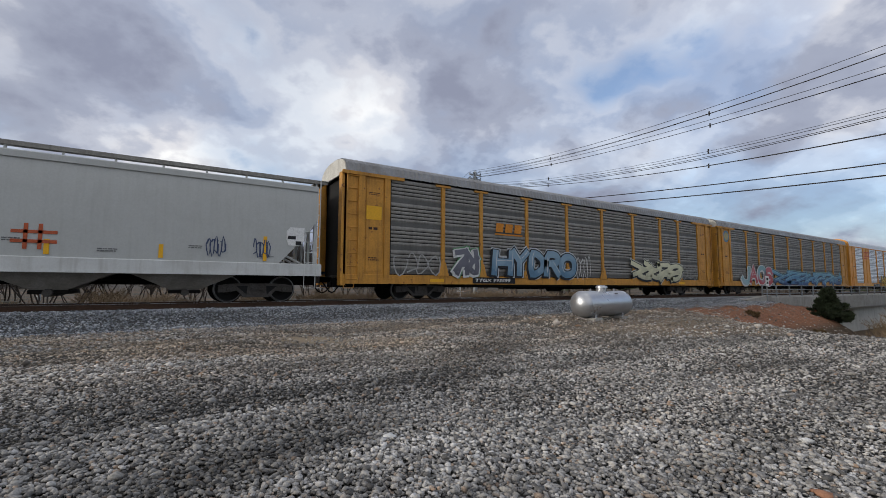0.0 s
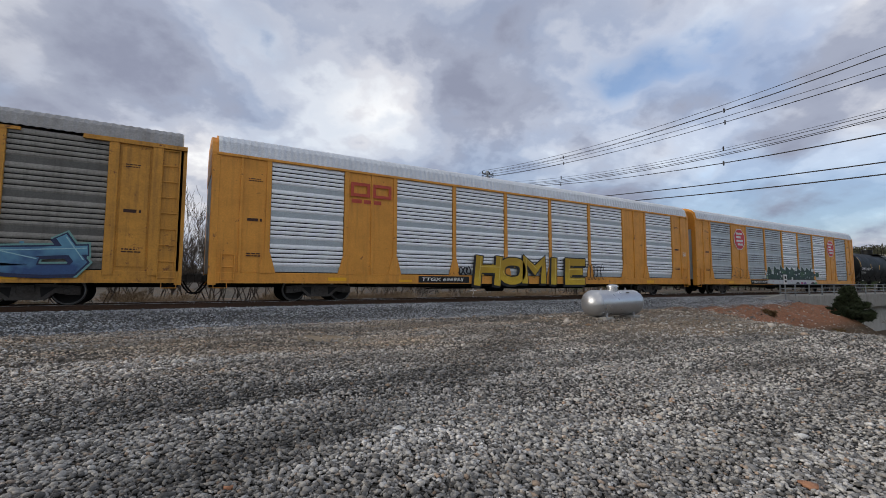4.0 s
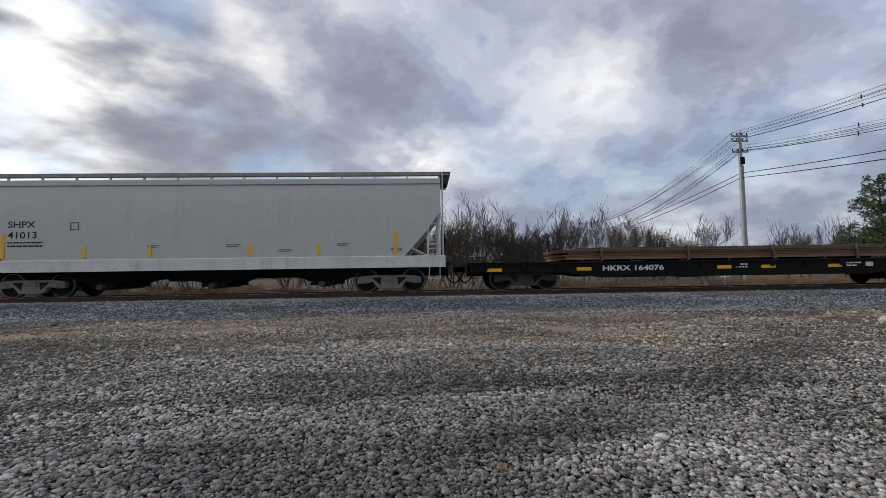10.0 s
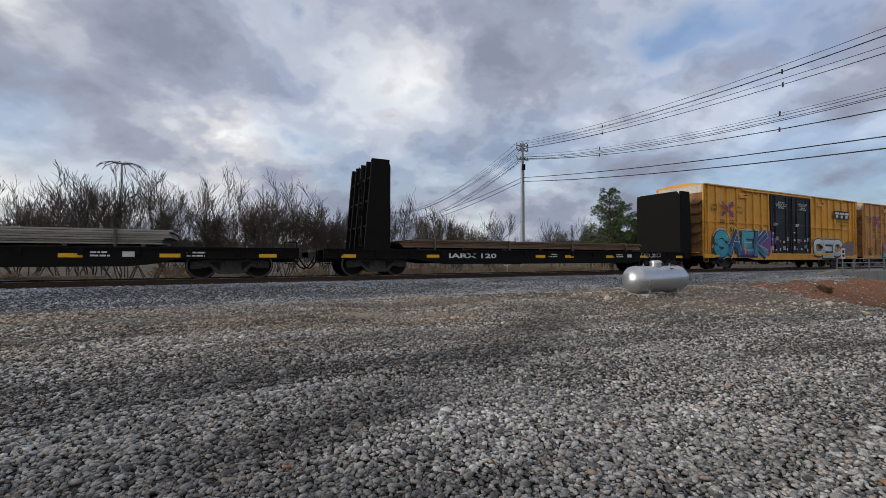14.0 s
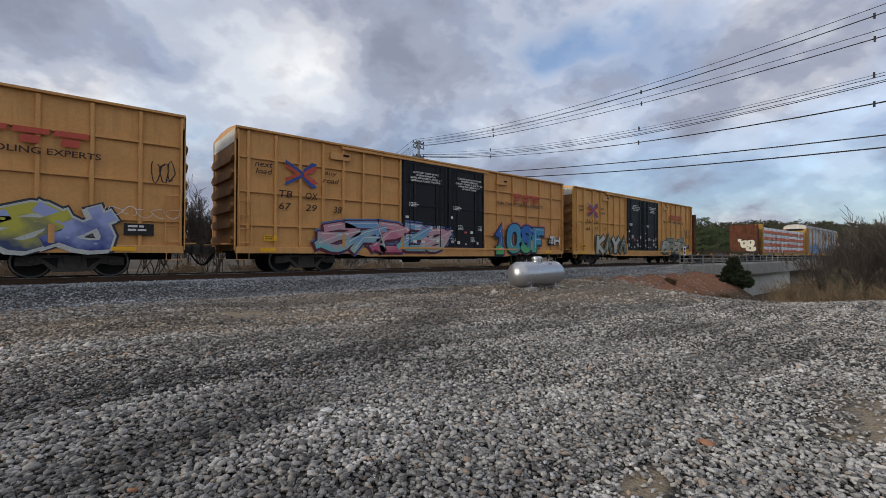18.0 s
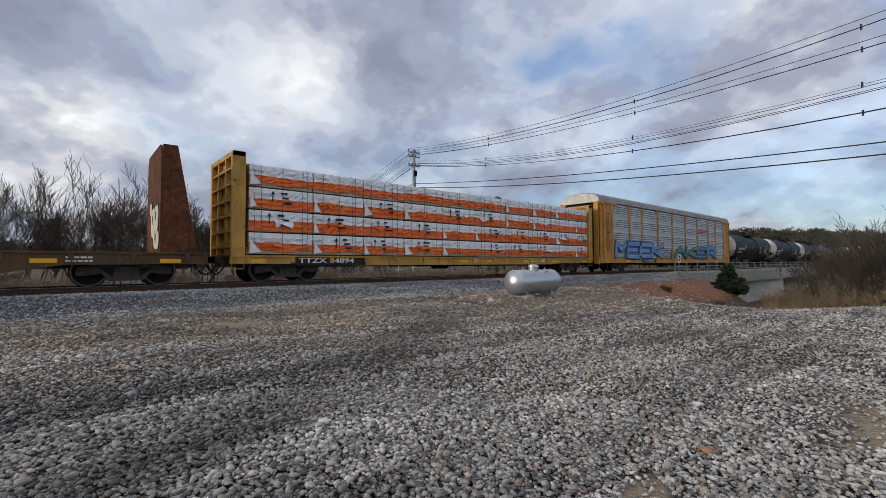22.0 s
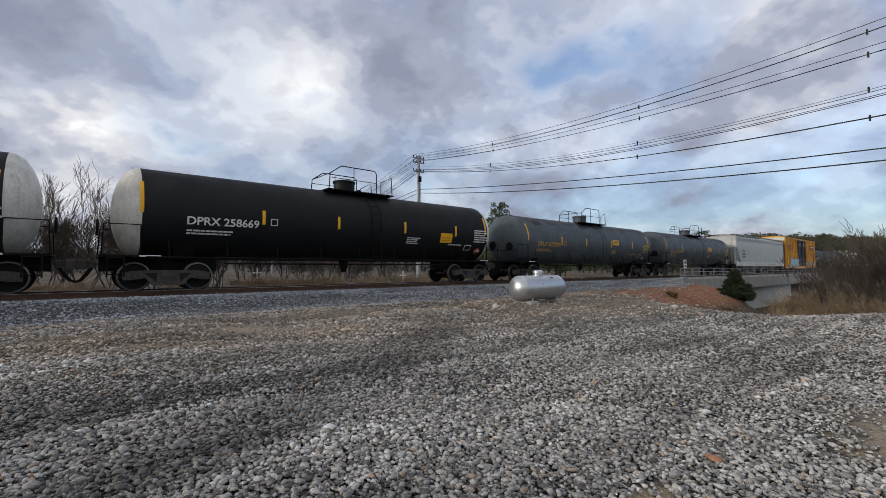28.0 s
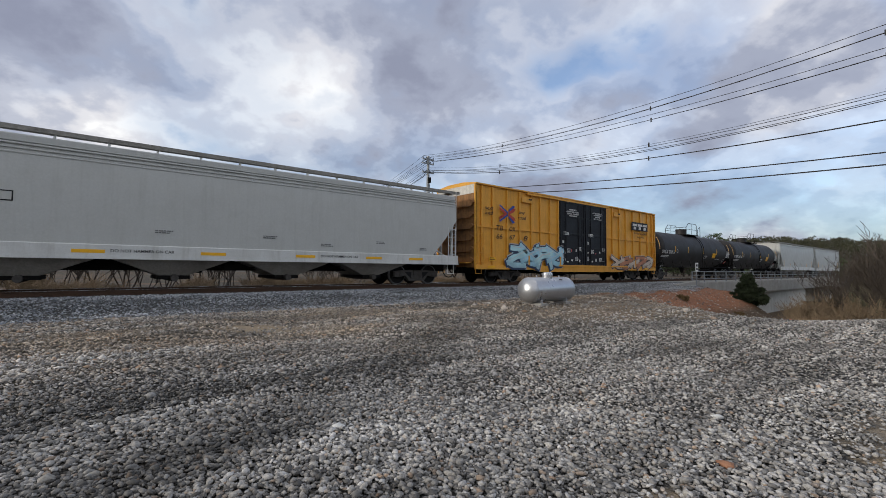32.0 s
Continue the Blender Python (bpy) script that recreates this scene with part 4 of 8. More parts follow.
def letter_strokes(sign, w, h, rnd, lean):
    """Lines of a letter that can be read (or, for a number, of a sign that cannot) in a box w by h."""
    if isinstance(sign, str):
        lines = [[(int(q[i]) / 4, int(q[i + 1]) / 4) for i in range(0, len(q), 2)] for q in GLYPHS[sign].split()]
    else:
        z, k = rnd.uniform(0.35, 0.65), rnd.randint(0, 4)
        lines = ([[(0.9, 0.8), (0.5, 1.0), (0.05, 0.75), (0.1, 0.2), (0.5, 0.0), (0.95, 0.25)], [(0.3, z), (1.0, z)]],
                 [[(0.05, 0.0), (0.0, 0.9), (0.5, 0.95), (0.9, 0.7), (0.5, z)], [(0.4, z), (1.05, 0.0)]],
                 [[(0.0, 0.9), (0.3, 0.0), (0.55, 0.7), (0.8, 0.0), (1.05, 1.0)]],
                 [[(0.95, 0.95), (0.2, 0.9), (0.1, 0.55), (0.9, 0.45), (0.85, 0.05), (0.0, 0.05)]],
                 [[(0.1, 1.0), (0.1, 0.0), (0.95, 0.05)], [(0.1, z), (0.6, z), (1.0, 1.0)]])[k]
        # turned about and crossed, so that it reads as no letter
        lines = [[(1 - x + 0.25 * (c - 0.5), 1 - c if k in (1, 4) else c) for x, c in line] for line in lines] + [[(-0.05, rnd.uniform(0.1, 0.3)), (0.45, rnd.uniform(0.4, 0.6)), (1.05, rnd.uniform(0.7, 0.9))]]
    wob = [(rnd.uniform(-0.05, 0.05), rnd.uniform(-0.05, 0.05)) for _ in range(5)]
    out = []
    for line in lines:
        closed = line[0] == line[-1]
        p = [((x + wob[int(x * 4) % 5][0]) * w + lean * z * h, (z + wob[int(z * 4) % 5][1]) * h) for x, z in line]
        if closed:
            p[-1] = p[0]
        if len(p) > 4 and sign not in ("M", "E"):
            for _ in range(1):
                q = [] if closed else [p[0]]
                for (ax, az), (bx, bz) in zip(p, p[1:]):
                    q += [(0.75 * ax + 0.25 * bx, 0.75 * az + 0.25 * bz), (0.25 * ax + 0.75 * bx, 0.25 * az + 0.75 * bz)]
                p = q + [q[0] if closed else p[-1]]
        out.append(p)
    return out


@functools.lru_cache(None)
def fade_paint(a, b):
    """Two sprayed colours that run into one another upwards and in soft clouds."""
    m = surface("faded_spray_paint", a, 0.5, vary=0.12, dirt=0.1, bump=0.0)
    nt = m.node_tree
    bsdf = nt.nodes["Principled BSDF"]
    co = nt.nodes.new("ShaderNodeTexCoord").outputs["Object"]
    sep = nt.nodes.new("ShaderNodeSeparateXYZ")
    wire(nt, co, sep.inputs[0])
    k = maths(nt, "ADD", maths(nt, "MULTIPLY", sep.outputs[2], 0.55), maths(nt, "MULTIPLY", noise_tex(nt, co, 1.6, 3, 0.5), 1.1))
    col = bsdf.inputs["Base Color"].links[0].from_socket
    wire(nt, mix(nt, ramp(nt, k, [(0.62, 0.0), (1.05, 1.0)]), col, b), bsdf.inputs["Base Color"])
    return m


def graffiti(car, word, x0, x1, z0, z1, fill, outline, y, halo=None, fades=(), shine=None, seed=1, shear=0.12, label="", fat=0.27):
    """Spray paint, flat on the side: a cloud behind, a rim, a dark outline, fat letters in two tones, inner lines and flecks. word: letters that can be read, or how many signs that cannot."""
    rnd = random.Random(seed)
    w, h = x1 - x0, z1 - z0
    holder = thing_part("graffiti", car, label)
    n = word if isinstance(word, int) else len(word)
    step = w / n
    half = min((fat if isinstance(word, str) else 0.8 * fat) * h, 0.4 * step) / 2
    inset = half * 0.9
    for i in range(n):
        sign = i if isinstance(word, int) else word[i]
        lean = shear * 0.5 + rnd.uniform(-0.06, 0.06)
        ww, hh = step * rnd.uniform(0.92, 1.0) - 2 * inset + 0.12 * step, h * rnd.uniform(0.94, 1.04) - 2 * inset
        if isinstance(sign, int):
            ww *= 1.4
        if sign in ("I", "1"):
            ww *= 0.8
        at = pose(x0 + step * i + inset - 0.04 * step, 0, z0 + inset + rnd.uniform(-0.02, 0.04) * h)
        lines = letter_strokes(sign, ww, hh, rnd, lean)
        layers = [("rim_paint", 0.085 * h, 0.0, 0.0, 0.001, spray(halo))] if halo else []
        layers += [("shadow_paint", 0.045 * h, -0.05 * h, -0.04 * h, 0.004, spray(outline)), ("outline_paint", 0.04 * h, 0, 0, 0.007, spray(outline))]
        a = tuple(fill[i % len(fill)])
        b = tuple(fades[i % len(fades)]) if fades else tuple(min(c * 1.5, 0.75) for c in a)
        layers.append(("fill_paint", 0.0, 0, 0, 0.011, fade_paint(a, b)))
        for name, grow, dx, dz, off, mat in layers:
            g = Geo()
            for k, line in enumerate(lines):
                ribbon(g, [(px + dx, pz + dz) for px, pz in line], half + grow, y - off - 0.0005 * k)
            part(name, g, mat, holder, at=at)
        if shine:
            g = Geo()
            for k, line in enumerate(lines):
                ribbon(g, [(px + half * 0.5, pz + half * 0.5) for px, pz in line[:3]], 0.012 * h, y - 0.0145 - 0.0004 * k)
            part("shine_paint", g, spray(shine), holder, at=at)
        g = Geo()
        for k in range(3):
            fx, fz, fr = rnd.uniform(0.1, 0.9) * ww, rnd.uniform(0.1, 0.9) * hh, rnd.uniform(0.015, 0.035) * h
            g.prism([(fx + fr * 1.5 * math.cos(t * math.pi / 4), fz + fr * math.sin(t * math.pi / 4)) for t in range(8)], y - 0.0172, y - 0.0168, "y")
        part("fleck_paint", g, spray(b), holder, at=at)
    return holder


def thing_part(name, car, label):
    """A holder for the layers of one painting on a car."""
    ob = new(name)
    ob.empty_display_size = 0.2
    ob.parent = car
    if label:
        ob["label"] = label
    return ob


def scrawl(car, x0, x1, z0, z1, col, y, seed=0, strokes=4, width=0.035):
    """A quick tag of loose strokes that cannot be read."""
    rnd = random.Random(seed)
    tag = thing_part("tag", car, "")
    for i in range(strokes):
        a, w = x0 + (x1 - x0) * i / strokes, (x1 - x0) / strokes
        zc, hh = (z0 + z1) / 2, (z1 - z0) / 2
        ph, turns = rnd.uniform(0, 6.28), rnd.uniform(0.7, 1.4)
        p = []
        for k in range(11):
            q = ph + turns * 6.28 * k / 10
            p.append((a + w * (0.5 + 0.55 * math.cos(q) + 0.25 * (k / 10 - 0.5)), zc + hh * (0.85 * math.sin(q) + 0.3 * math.sin(2 * q + ph))))
        up, low = [], []
        for k in range(len(p)):
            (ax, az), (bx, bz) = p[max(k - 1, 0)], p[min(k + 1, len(p) - 1)]
            d = math.hypot(bx - ax, bz - az) or 1
            nx, nz = -(bz - az) / d * width * 0.33, (bx - ax) / d * width * 0.33
            up.append((p[k][0] + nx, y - 0.003 - 0.0003 * k, p[k][1] + nz))
            low.append((p[k][0] - nx, y - 0.003 - 0.0003 * k, p[k][1] - nz))
        part("stroke", Geo().sheet([low, up]), spray(col), tag)
    return tag


# -- autorack --
def panel_mesh(width, z0, z1):
    """Corrugated side sheet: ridges with deep grooves between them, their shade put into a dark third material, and a
    flat band every few ridges (second material).
    """
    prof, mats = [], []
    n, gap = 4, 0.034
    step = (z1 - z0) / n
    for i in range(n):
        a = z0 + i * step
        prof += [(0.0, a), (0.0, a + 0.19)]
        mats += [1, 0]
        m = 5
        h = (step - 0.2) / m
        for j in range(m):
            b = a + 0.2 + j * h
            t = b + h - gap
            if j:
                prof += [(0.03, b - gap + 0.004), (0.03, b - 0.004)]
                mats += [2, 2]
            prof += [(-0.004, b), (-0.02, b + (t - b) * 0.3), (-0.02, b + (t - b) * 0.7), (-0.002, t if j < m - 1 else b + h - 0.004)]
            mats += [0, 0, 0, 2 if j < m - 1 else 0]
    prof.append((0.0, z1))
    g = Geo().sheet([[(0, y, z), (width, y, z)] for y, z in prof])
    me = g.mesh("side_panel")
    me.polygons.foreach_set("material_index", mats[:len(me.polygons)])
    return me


def arch(y_half, z0, z1, n=10):
    return [(-y_half * math.cos(math.pi * i / n), z0 + (z1 - z0) * math.sin(math.pi * i / n) ** 0.6) for i in range(n + 1)]


def autorack(middle, label, old, number, seed):
    half = 13.75
    frame_mat = YELLOW if old else ORANGE
    car = start_car("autorack", label, "rail car", middle, half, 10.1, 0.42)
    W = 1.5
    # closed black box: the shade inside the car put into a shape
    part("inner_shade_box", Geo().box(-half + 0.25, half - 0.25, -W + 0.06, W - 0.06, 0.9, 5.0), VOIDK, car)
    for s in (-1, 1):
        y0, y1 = sorted((s * (W + 0.02), s * (W - 0.1)))
        part("side_sill", Geo().slab(-half, half, y0, y1, 0.66, 1.03, 0.02), frame_mat, car)
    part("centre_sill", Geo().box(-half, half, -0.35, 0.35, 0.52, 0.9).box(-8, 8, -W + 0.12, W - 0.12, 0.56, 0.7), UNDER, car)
    brake_gear(car, 8.5, 0.5)
    if old:
        edges = [-11.85, -9.25, -7.15, -4.28, -1.37, 1.55, 4.45, 7.35, 9.45, 12.0]
        panels = [(a + 0.1, b - 0.1) for a, b in zip(edges, edges[1:])]
    else:
        panels = [(-11.98, -9.35), (-7.1, -4.42), (-4.22, -1.52), (-1.33, 1.37), (1.57, 4.27), (4.47, 7.15), (9.35, 11.98)]
    rnd = random.Random(seed)
    for a, b in panels:
        dull = (not old) and number == "TTGX 695352" and rnd.random() < 0.85
        smat = GALVOLD if old == 1 else GALVMID if old == 2 or dull else GALV
        sheet = panel_mesh(b - a, 1.07, 4.98)
        sheet.materials.append(smat)
        sheet.materials.append(BANDOLD if old == 1 else BAND)
        # third slot colours the groove faces darker, as their shade
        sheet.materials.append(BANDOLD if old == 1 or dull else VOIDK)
        for s in (-1, 1):
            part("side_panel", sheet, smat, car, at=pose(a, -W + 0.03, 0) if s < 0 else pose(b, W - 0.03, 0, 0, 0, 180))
    if old:
        for x in edges[1:-1]:
            for s in (-1, 1):
                g = Geo()
                y0, y1 = sorted((s * (W + 0.045), s * (W - 0.06)))
                g.slab(x - 0.1, x + 0.1, y0, y1, 1.03, 4.95, 0.01)
                g.prism([(x - 0.3, 1.0), (x + 0.3, 1.0), (x + 0.12, 1.6), (x - 0.12, 1.6)], s * (W + 0.05) - 0.01, s * (W + 0.05) + 0.01, "y")
                y2, y3 = sorted((s * (W + 0.06), s * (W - 0.06)))
                g.box(x - 0.38, x + 0.38, y2, y3, 4.9, 4.99)
                part("side_post", g, frame_mat, car)
        for sx in (-1, 1):
            a, b = sorted((sx * 11.9, sx * half))
            for s in (-1, 1):
                g = Geo()
                y0, y1 = sorted((s * W, s * (W - 0.08)))
                g.box(a, b, y0, y1, 1.03, 5.0)
                y0, y1 = sorted((s * (W + 0.06), s * (W - 0.05)))
                for x in (sx * 11.95, sx * 13.05):
                    g.slab(x - 0.13, x + 0.13, y0, y1, 0.9, 4.98, 0.012)
                u, v = sorted((sx * 11.2, sx * 13.85))
                g.box(u, v, y0 - 0.02 if s < 0 else y0, y1 if s < 0 else y1 + 0.02, 4.92, 5.05)
                y0, y1 = sorted((s * W, s * (W - 0.35)))
                g.box(sx * half - 0.1, sx * half + 0.1, y0, y1, 0.6, 5.0)
                part("end_post", g, frame_mat, car)
            for s in (-1, 1):
                ladder(car, sx * 13.42 - 0.24, s * (W + 0.05), 0.75, 4.95, frame_mat, 0.48, 9)
                part("door_plate", Geo().slab(sx * 12.5 - 0.36, sx * 12.5 + 0.36, min(s * W, s * (W + 0.025)), max(s * W, s * (W + 0.025)), 1.15, 4.8, 0.01), frame_mat, car)
    else:
        solid = [(-half, -12.08), (-9.25, -7.2), (7.25, 9.25), (12.08, half)]
        for a, b in solid:
            for s in (-1, 1):
                y0, y1 = sorted((s * (W + 0.01), s * (W - 0.06)))
                part("side_skin", Geo().box(a, b, y0, y1, 1.03, 5.02), frame_mat, car)
        for x in (-4.32, -1.42, 1.47, 4.37, -12.08, -9.25, -7.2, 7.25, 9.25, 12.08, -8.2, 8.2, -12.95, 12.95):
            for s in (-1, 1):
                g = Geo()
                y0, y1 = sorted((s * (W + 0.05), s * (W - 0.04)))
                wide = 0.05 if abs(x) in (8.2, 12.95) else 0.085
                g.slab(x - wide, x + wide, y0, y1, 1.0, 5.0, 0.012)
                if wide > 0.06:
                    g.prism([(x - 0.3, 1.02), (x + 0.3, 1.02), (x + 0.1, 1.75), (x - 0.1, 1.75)], s * (W + 0.035) - 0.012, s * (W + 0.035) + 0.012, "y")
                part("side_post", g, frame_mat, car)
        for s in (-1, 1):
            y0, y1 = sorted((s * (W + 0.06), s * (W - 0.04)))
            part("top_rail", Geo().slab(-half, half, y0, y1, 4.98, 5.07, 0.015), frame_mat, car)
        for sx in (-1, 1):
            part("end_door", Geo().box(min(sx * (half - 0.3), sx * (half + 0.12)), max(sx * (half - 0.3), sx * (half + 0.12)), -1.25, 1.25, 1.0, 4.9), GALVMID, car)
            part("end_cap", Geo().prism([(-1.5, 4.35), (-1.5, 5.1), (-1.36, 5.45), (-1.05, 5.68), (-0.5, 5.82), (0.5, 5.82), (1.05, 5.68), (1.36, 5.45), (1.5, 5.1), (1.5, 4.35)], sx * half - 0.14, sx * half + 0.14), frame_mat, car)
            ladder(car, sx * 13.3 - 0.2, -W - 0.06, 0.7, 1.7, frame_mat, 0.4, 3)
            part("corner_post", Geo().slab(sx * half - 0.12, sx * half + 0.12, -W - 0.03, -W + 0.3, 0.6, 5.0), frame_mat, car)
            part("corner_post", Geo().slab(sx * half - 0.12, sx * half + 0.12, W - 0.3, W + 0.03, 0.6, 5.0), frame_mat, car)
    # ribbed, arched roof
    nx = 248
    rows = []
    for i in range(nx + 1):
        x = -half + 0.05 + (2 * half - 0.1) * i / nx
        lift = (0.022 if old else 0.03) if i % 2 else 0.0
        rows.append([(x, y * (1 + lift * 0.5), z + lift) for y, z in arch(W + 0.03, 5.04, 5.74 if old else 5.90)])
    part("roof", Geo().sheet(rows), ROOFOLD if old else ROOFZ, car)
    for sx in (-1, 1):
        part("roof_end", Geo().prism(arch(W + 0.02, 5.0, 5.72 if old else 5.92), sx * (half - 0.05) - 0.03, sx * (half - 0.05) + 0.03), ENDWHITE if old else frame_mat, car)
    stirrups(car, half, frame_mat)
    # number board and stencils
    bx = {"TTGX 993599": -7.5, "TTGX 987086": -6.6, "TTGX 952607": -7.1, "TTGX 696955": -5.95, "TTGX 695352": -6.6}.get(number, -6.6)
    part("number_board", Geo().box(bx - 0.15, bx + 2.4, -W - 0.028, -W - 0.02, 0.70, 0.98), TXTK, car)
    lettering(car, number, bx, -W - 0.032, 0.77, 2.1, 0.15, TXTW, 0.15, 0.02)
    y = -W - 0.066
    for x in (-12.5, 12.5):
        bars(car, x - 0.25, -W - 0.03, 4.3, 0.5, 2, TXTBR, 0.03, 0.04, seed)
        bars(car, x - 0.25, -W - 0.03, 1.7, 0.5, 2, TXTBR, 0.04, 0.04, seed + 1)
        bars(car, x - 0.25, -W - 0.03, 2.9, 0.5, 1, TXTBR, 0.1, 0.04, seed + 2)
    part("reflector", Geo().box(-9.9, -9.2, -W - 0.026, -W - 0.02, 0.75, 0.88), CAPY, car)
    part("reflector", Geo().box(-7.0, -6.4, -W - 0.026, -W - 0.02, 0.72, 0.82), CAPY, car)
    part("reflector", Geo().box(9.3, 10.0, -W - 0.026, -W - 0.02, 0.75, 0.88), CAPY, car)
    return car, -W - 0.07


# -- boxcar --
def boxcar(middle, number, seed, fresh, label, paint=None):
    half, W, z0, z1 = 9.56, 1.57, 0.82, 5.08
    mat = paint or (BOXYELLOW if fresh else BOXTAN)
    car = start_car("boxcar", label, "rail car", middle, 9.9, 6.85)
    part("body", Geo().box(-half + 0.045, half - 0.045, -W + 0.1, W - 0.1, z0, z1), mat, car)
    posts = [-9.5, -9.15, -8.2, -7.28, -6.37, -5.5, -4.58, -3.69, -2.72, 2.55, 3.6, 4.85, 6.1, 7.25, 8.4, 9.5]
    if fresh:
        posts = [-9.5, -9.1, -8.3, -7.2, -6.2, -5.2, -4.4, -3.5, -2.72, 2.55, 3.4, 4.3, 5.2, 6.2, 7.3, 8.4, 9.1, 9.5]
    for x in posts:
        w = 0.055 if not fresh else 0.06
        for s in (-1, 1):
            y0, y1 = sorted((s * W, s * (W - 0.1)))
            part("side_post", Geo().slab(x - w, x + w, y0, y1, z0, z1 - 0.05, 0.02), mat, car)
    for z in ((1.72, 2.9, 4.1) if not fresh else (2.9,)):
        for s in (-1, 1):
            for a, b in ((-half, -2.72), (2.55, half)):
                y0, y1 = sorted((s * (W - 0.015), s * (W - 0.1)))
                part("side_seam", Geo().box(a, b, y0, y1, z - 0.03, z + 0.03), mat, car)
    for s in (-1, 1):
        sill = Geo()
        y0, y1 = sorted((s * (W + 0.01), s * (W - 0.12)))
        sill.slab(-half, half, y0, y1, 0.72, 0.95, 0.02)
        sill.prism([(-5.2, 0.73), (-4.4, 0.60), (4.4, 0.60), (5.2, 0.73)], y0, y1, "y")
        part("side_sill", sill, mat, car)
    part("underframe", Geo().box(-9.4, 9.4, -0.35, 0.35, 0.5, 0.8).box(-9.3, 9.3, -1.3, 1.3, 0.74, 0.82), UNDER, car)
    brake_gear(car, 5.5, 0.52)
    # doors: two black leaves with their frames and bars
    for s in (-1, 1):
        y0, y1 = sorted((s * (W - 0.1), s * (W - 0.02)))
        part("door_frame", Geo().box(-2.66, 2.5, y0, y1, 0.96, 4.95), DOORK, car)
        for a, b in ((-2.6, -0.06), (0.06, 2.5)):
            y0, y1 = sorted((s * (W + 0.0), s * (W - 0.06)))
            door = part("door", Geo().box(a, b, y0, y1, 1.0, 4.92), DOORK, car)
            y2, y3 = sorted((s * (W + 0.04), s * W))
            for x in (a + 0.05, b - 0.05, a + 0.62, b - 0.62):
                part("stile", Geo().slab(x - 0.05, x + 0.05, y2, y3, 1.0, 4.92, 0.01), DOORK, door)
            for z in (1.05, 2.1, 2.95, 4.0, 4.86):
                part("crossbar", Geo().slab(a, b, y2 + 0.005, y3 - 0.005, z - 0.045, z + 0.045, 0.01), DOORK, door)
            if s < 0:
                for x in (a + 0.35, b - 0.4):
                    part("lock_rod", Geo().tube([(x, -W - 0.06, 1.05), (x, -W - 0.06, 4.8)], 0.018, 5), DOORK, door)
                first = a < -1
                if fresh:
                    notice = ("IMPORTANT", "CLOSE THIS DOOR", "BEFORE CLOSING", "MAIN DOOR") if first else ("CLOSE AND LOCK", "BOTH DOORS", "BEFORE", "MOVING CAR")
                else:
                    notice = ("CLOSE THIS DOOR BEFORE", "CLOSING MAIN DOOR", "CIERRE ESTA PUERTA ANTES DE", "CERRAR LA PUERTA PRINCIPAL") if first else ("CLOSE AND LOCK BOTH DOORS", "BEFORE MOVING CAR", "CIERRE Y PONGA EL SEGURO EN", "AMBAS PUERTAS ANTES DE", "MOVER EL CARRO")
                for k, line in enumerate(notice):
                    wide = len(line) * (0.088 if fresh else 0.068)
                    lettering(door, line, (a + b) / 2 + (0.0 if first else 0.15) - wide / 2, -W - 0.046, 4.40 - 0.125 * k, wide, 0.085, TXTW, 0.12, 0.03)
                rnd = random.Random(seed + int(a))
                for k in range(11):
                    x, z = a + 0.15 + (k % 5) * 0.45 + rnd.uniform(-0.05, 0.05), 1.25 + (k // 5) * 0.55 + rnd.uniform(-0.08, 0.08)
                    if k % 3 == 0:
                        bars(door, x, -W - 0.046, z + 0.3, 0.34, 4, TXTW, 0.035, 0.03, seed + k)
                    else:
                        part("placard", Geo().box(x, x + rnd.uniform(0.08, 0.2), -W - 0.046, -W - 0.042, z, z + rnd.uniform(0.05, 0.18)), TXTW if k != 7 else spray((0.5, 0.1, 0.1)), door)
                bars(door, a + 0.3, -W - 0.046, 3.05, 0.6, 3, TXTW, 0.04, 0.03, seed + 40)
        y0, y1 = sorted((s * (W + 0.07), s * (W - 0.02)))
        part("door_track", Geo().slab(-5.6, 2.8, y0, y1, 4.92, 5.02, 0.01), mat, car)
        part("door_track", Geo().slab(-2.8, 5.2, y0, y1, 0.93, 1.02, 0.01), mat, car)
    roof = [(-W - 0.03, 5.06), (-W - 0.03, 5.13), (-0.6, 5.25), (0.6, 5.25), (W + 0.03, 5.13), (W + 0.03, 5.06)]
    part("roof", Geo().prism(roof, -half - 0.02, half + 0.02), mat, car)
    for sx in (-1, 1):
        end = part("car_end", Geo().box(min(sx * half, sx * (half - 0.05)), max(sx * half, sx * (half - 0.05)), -W, W, z0, z1 - 0.4), BOXEND, car)
        for k in range(6):
            z = 1.2 + 0.58 * k
            part("end_rib", Geo().prism([(-W + 0.06, z), (-W + 0.3, z - 0.17), (W - 0.3, z - 0.17), (W - 0.06, z), (W - 0.3, z + 0.13), (-W + 0.3, z + 0.13)], sx * (half + 0.02) - 0.1, sx * (half + 0.02) + 0.1), BOXEND, end)
        for sy in (-1, 1):
            part("corner_post", Geo().slab(sx * half - 0.04, sx * half + 0.04, min(sy * W, sy * (W - 0.1)), max(sy * W, sy * (W - 0.1)), z0, z1, 0.01), mat, car)
        part("end_panel", Geo().box(min(sx * half, sx * (half + 0.02)), max(sx * half, sx * (half + 0.02)), -W, W, 4.6, 5.06), ENDWHITE, car)
        for s in (-1, 1):
            ladder(car, sx * 9.25 - 0.2, s * (W + 0.03), 1.0, 2.6, mat, 0.4, 4)
    part("crossover", Geo().box(-9.95, -9.55, -1.3, 1.3, 1.02, 1.06).box(9.55, 9.95, -1.3, 1.3, 1.02, 1.06), mat, car)
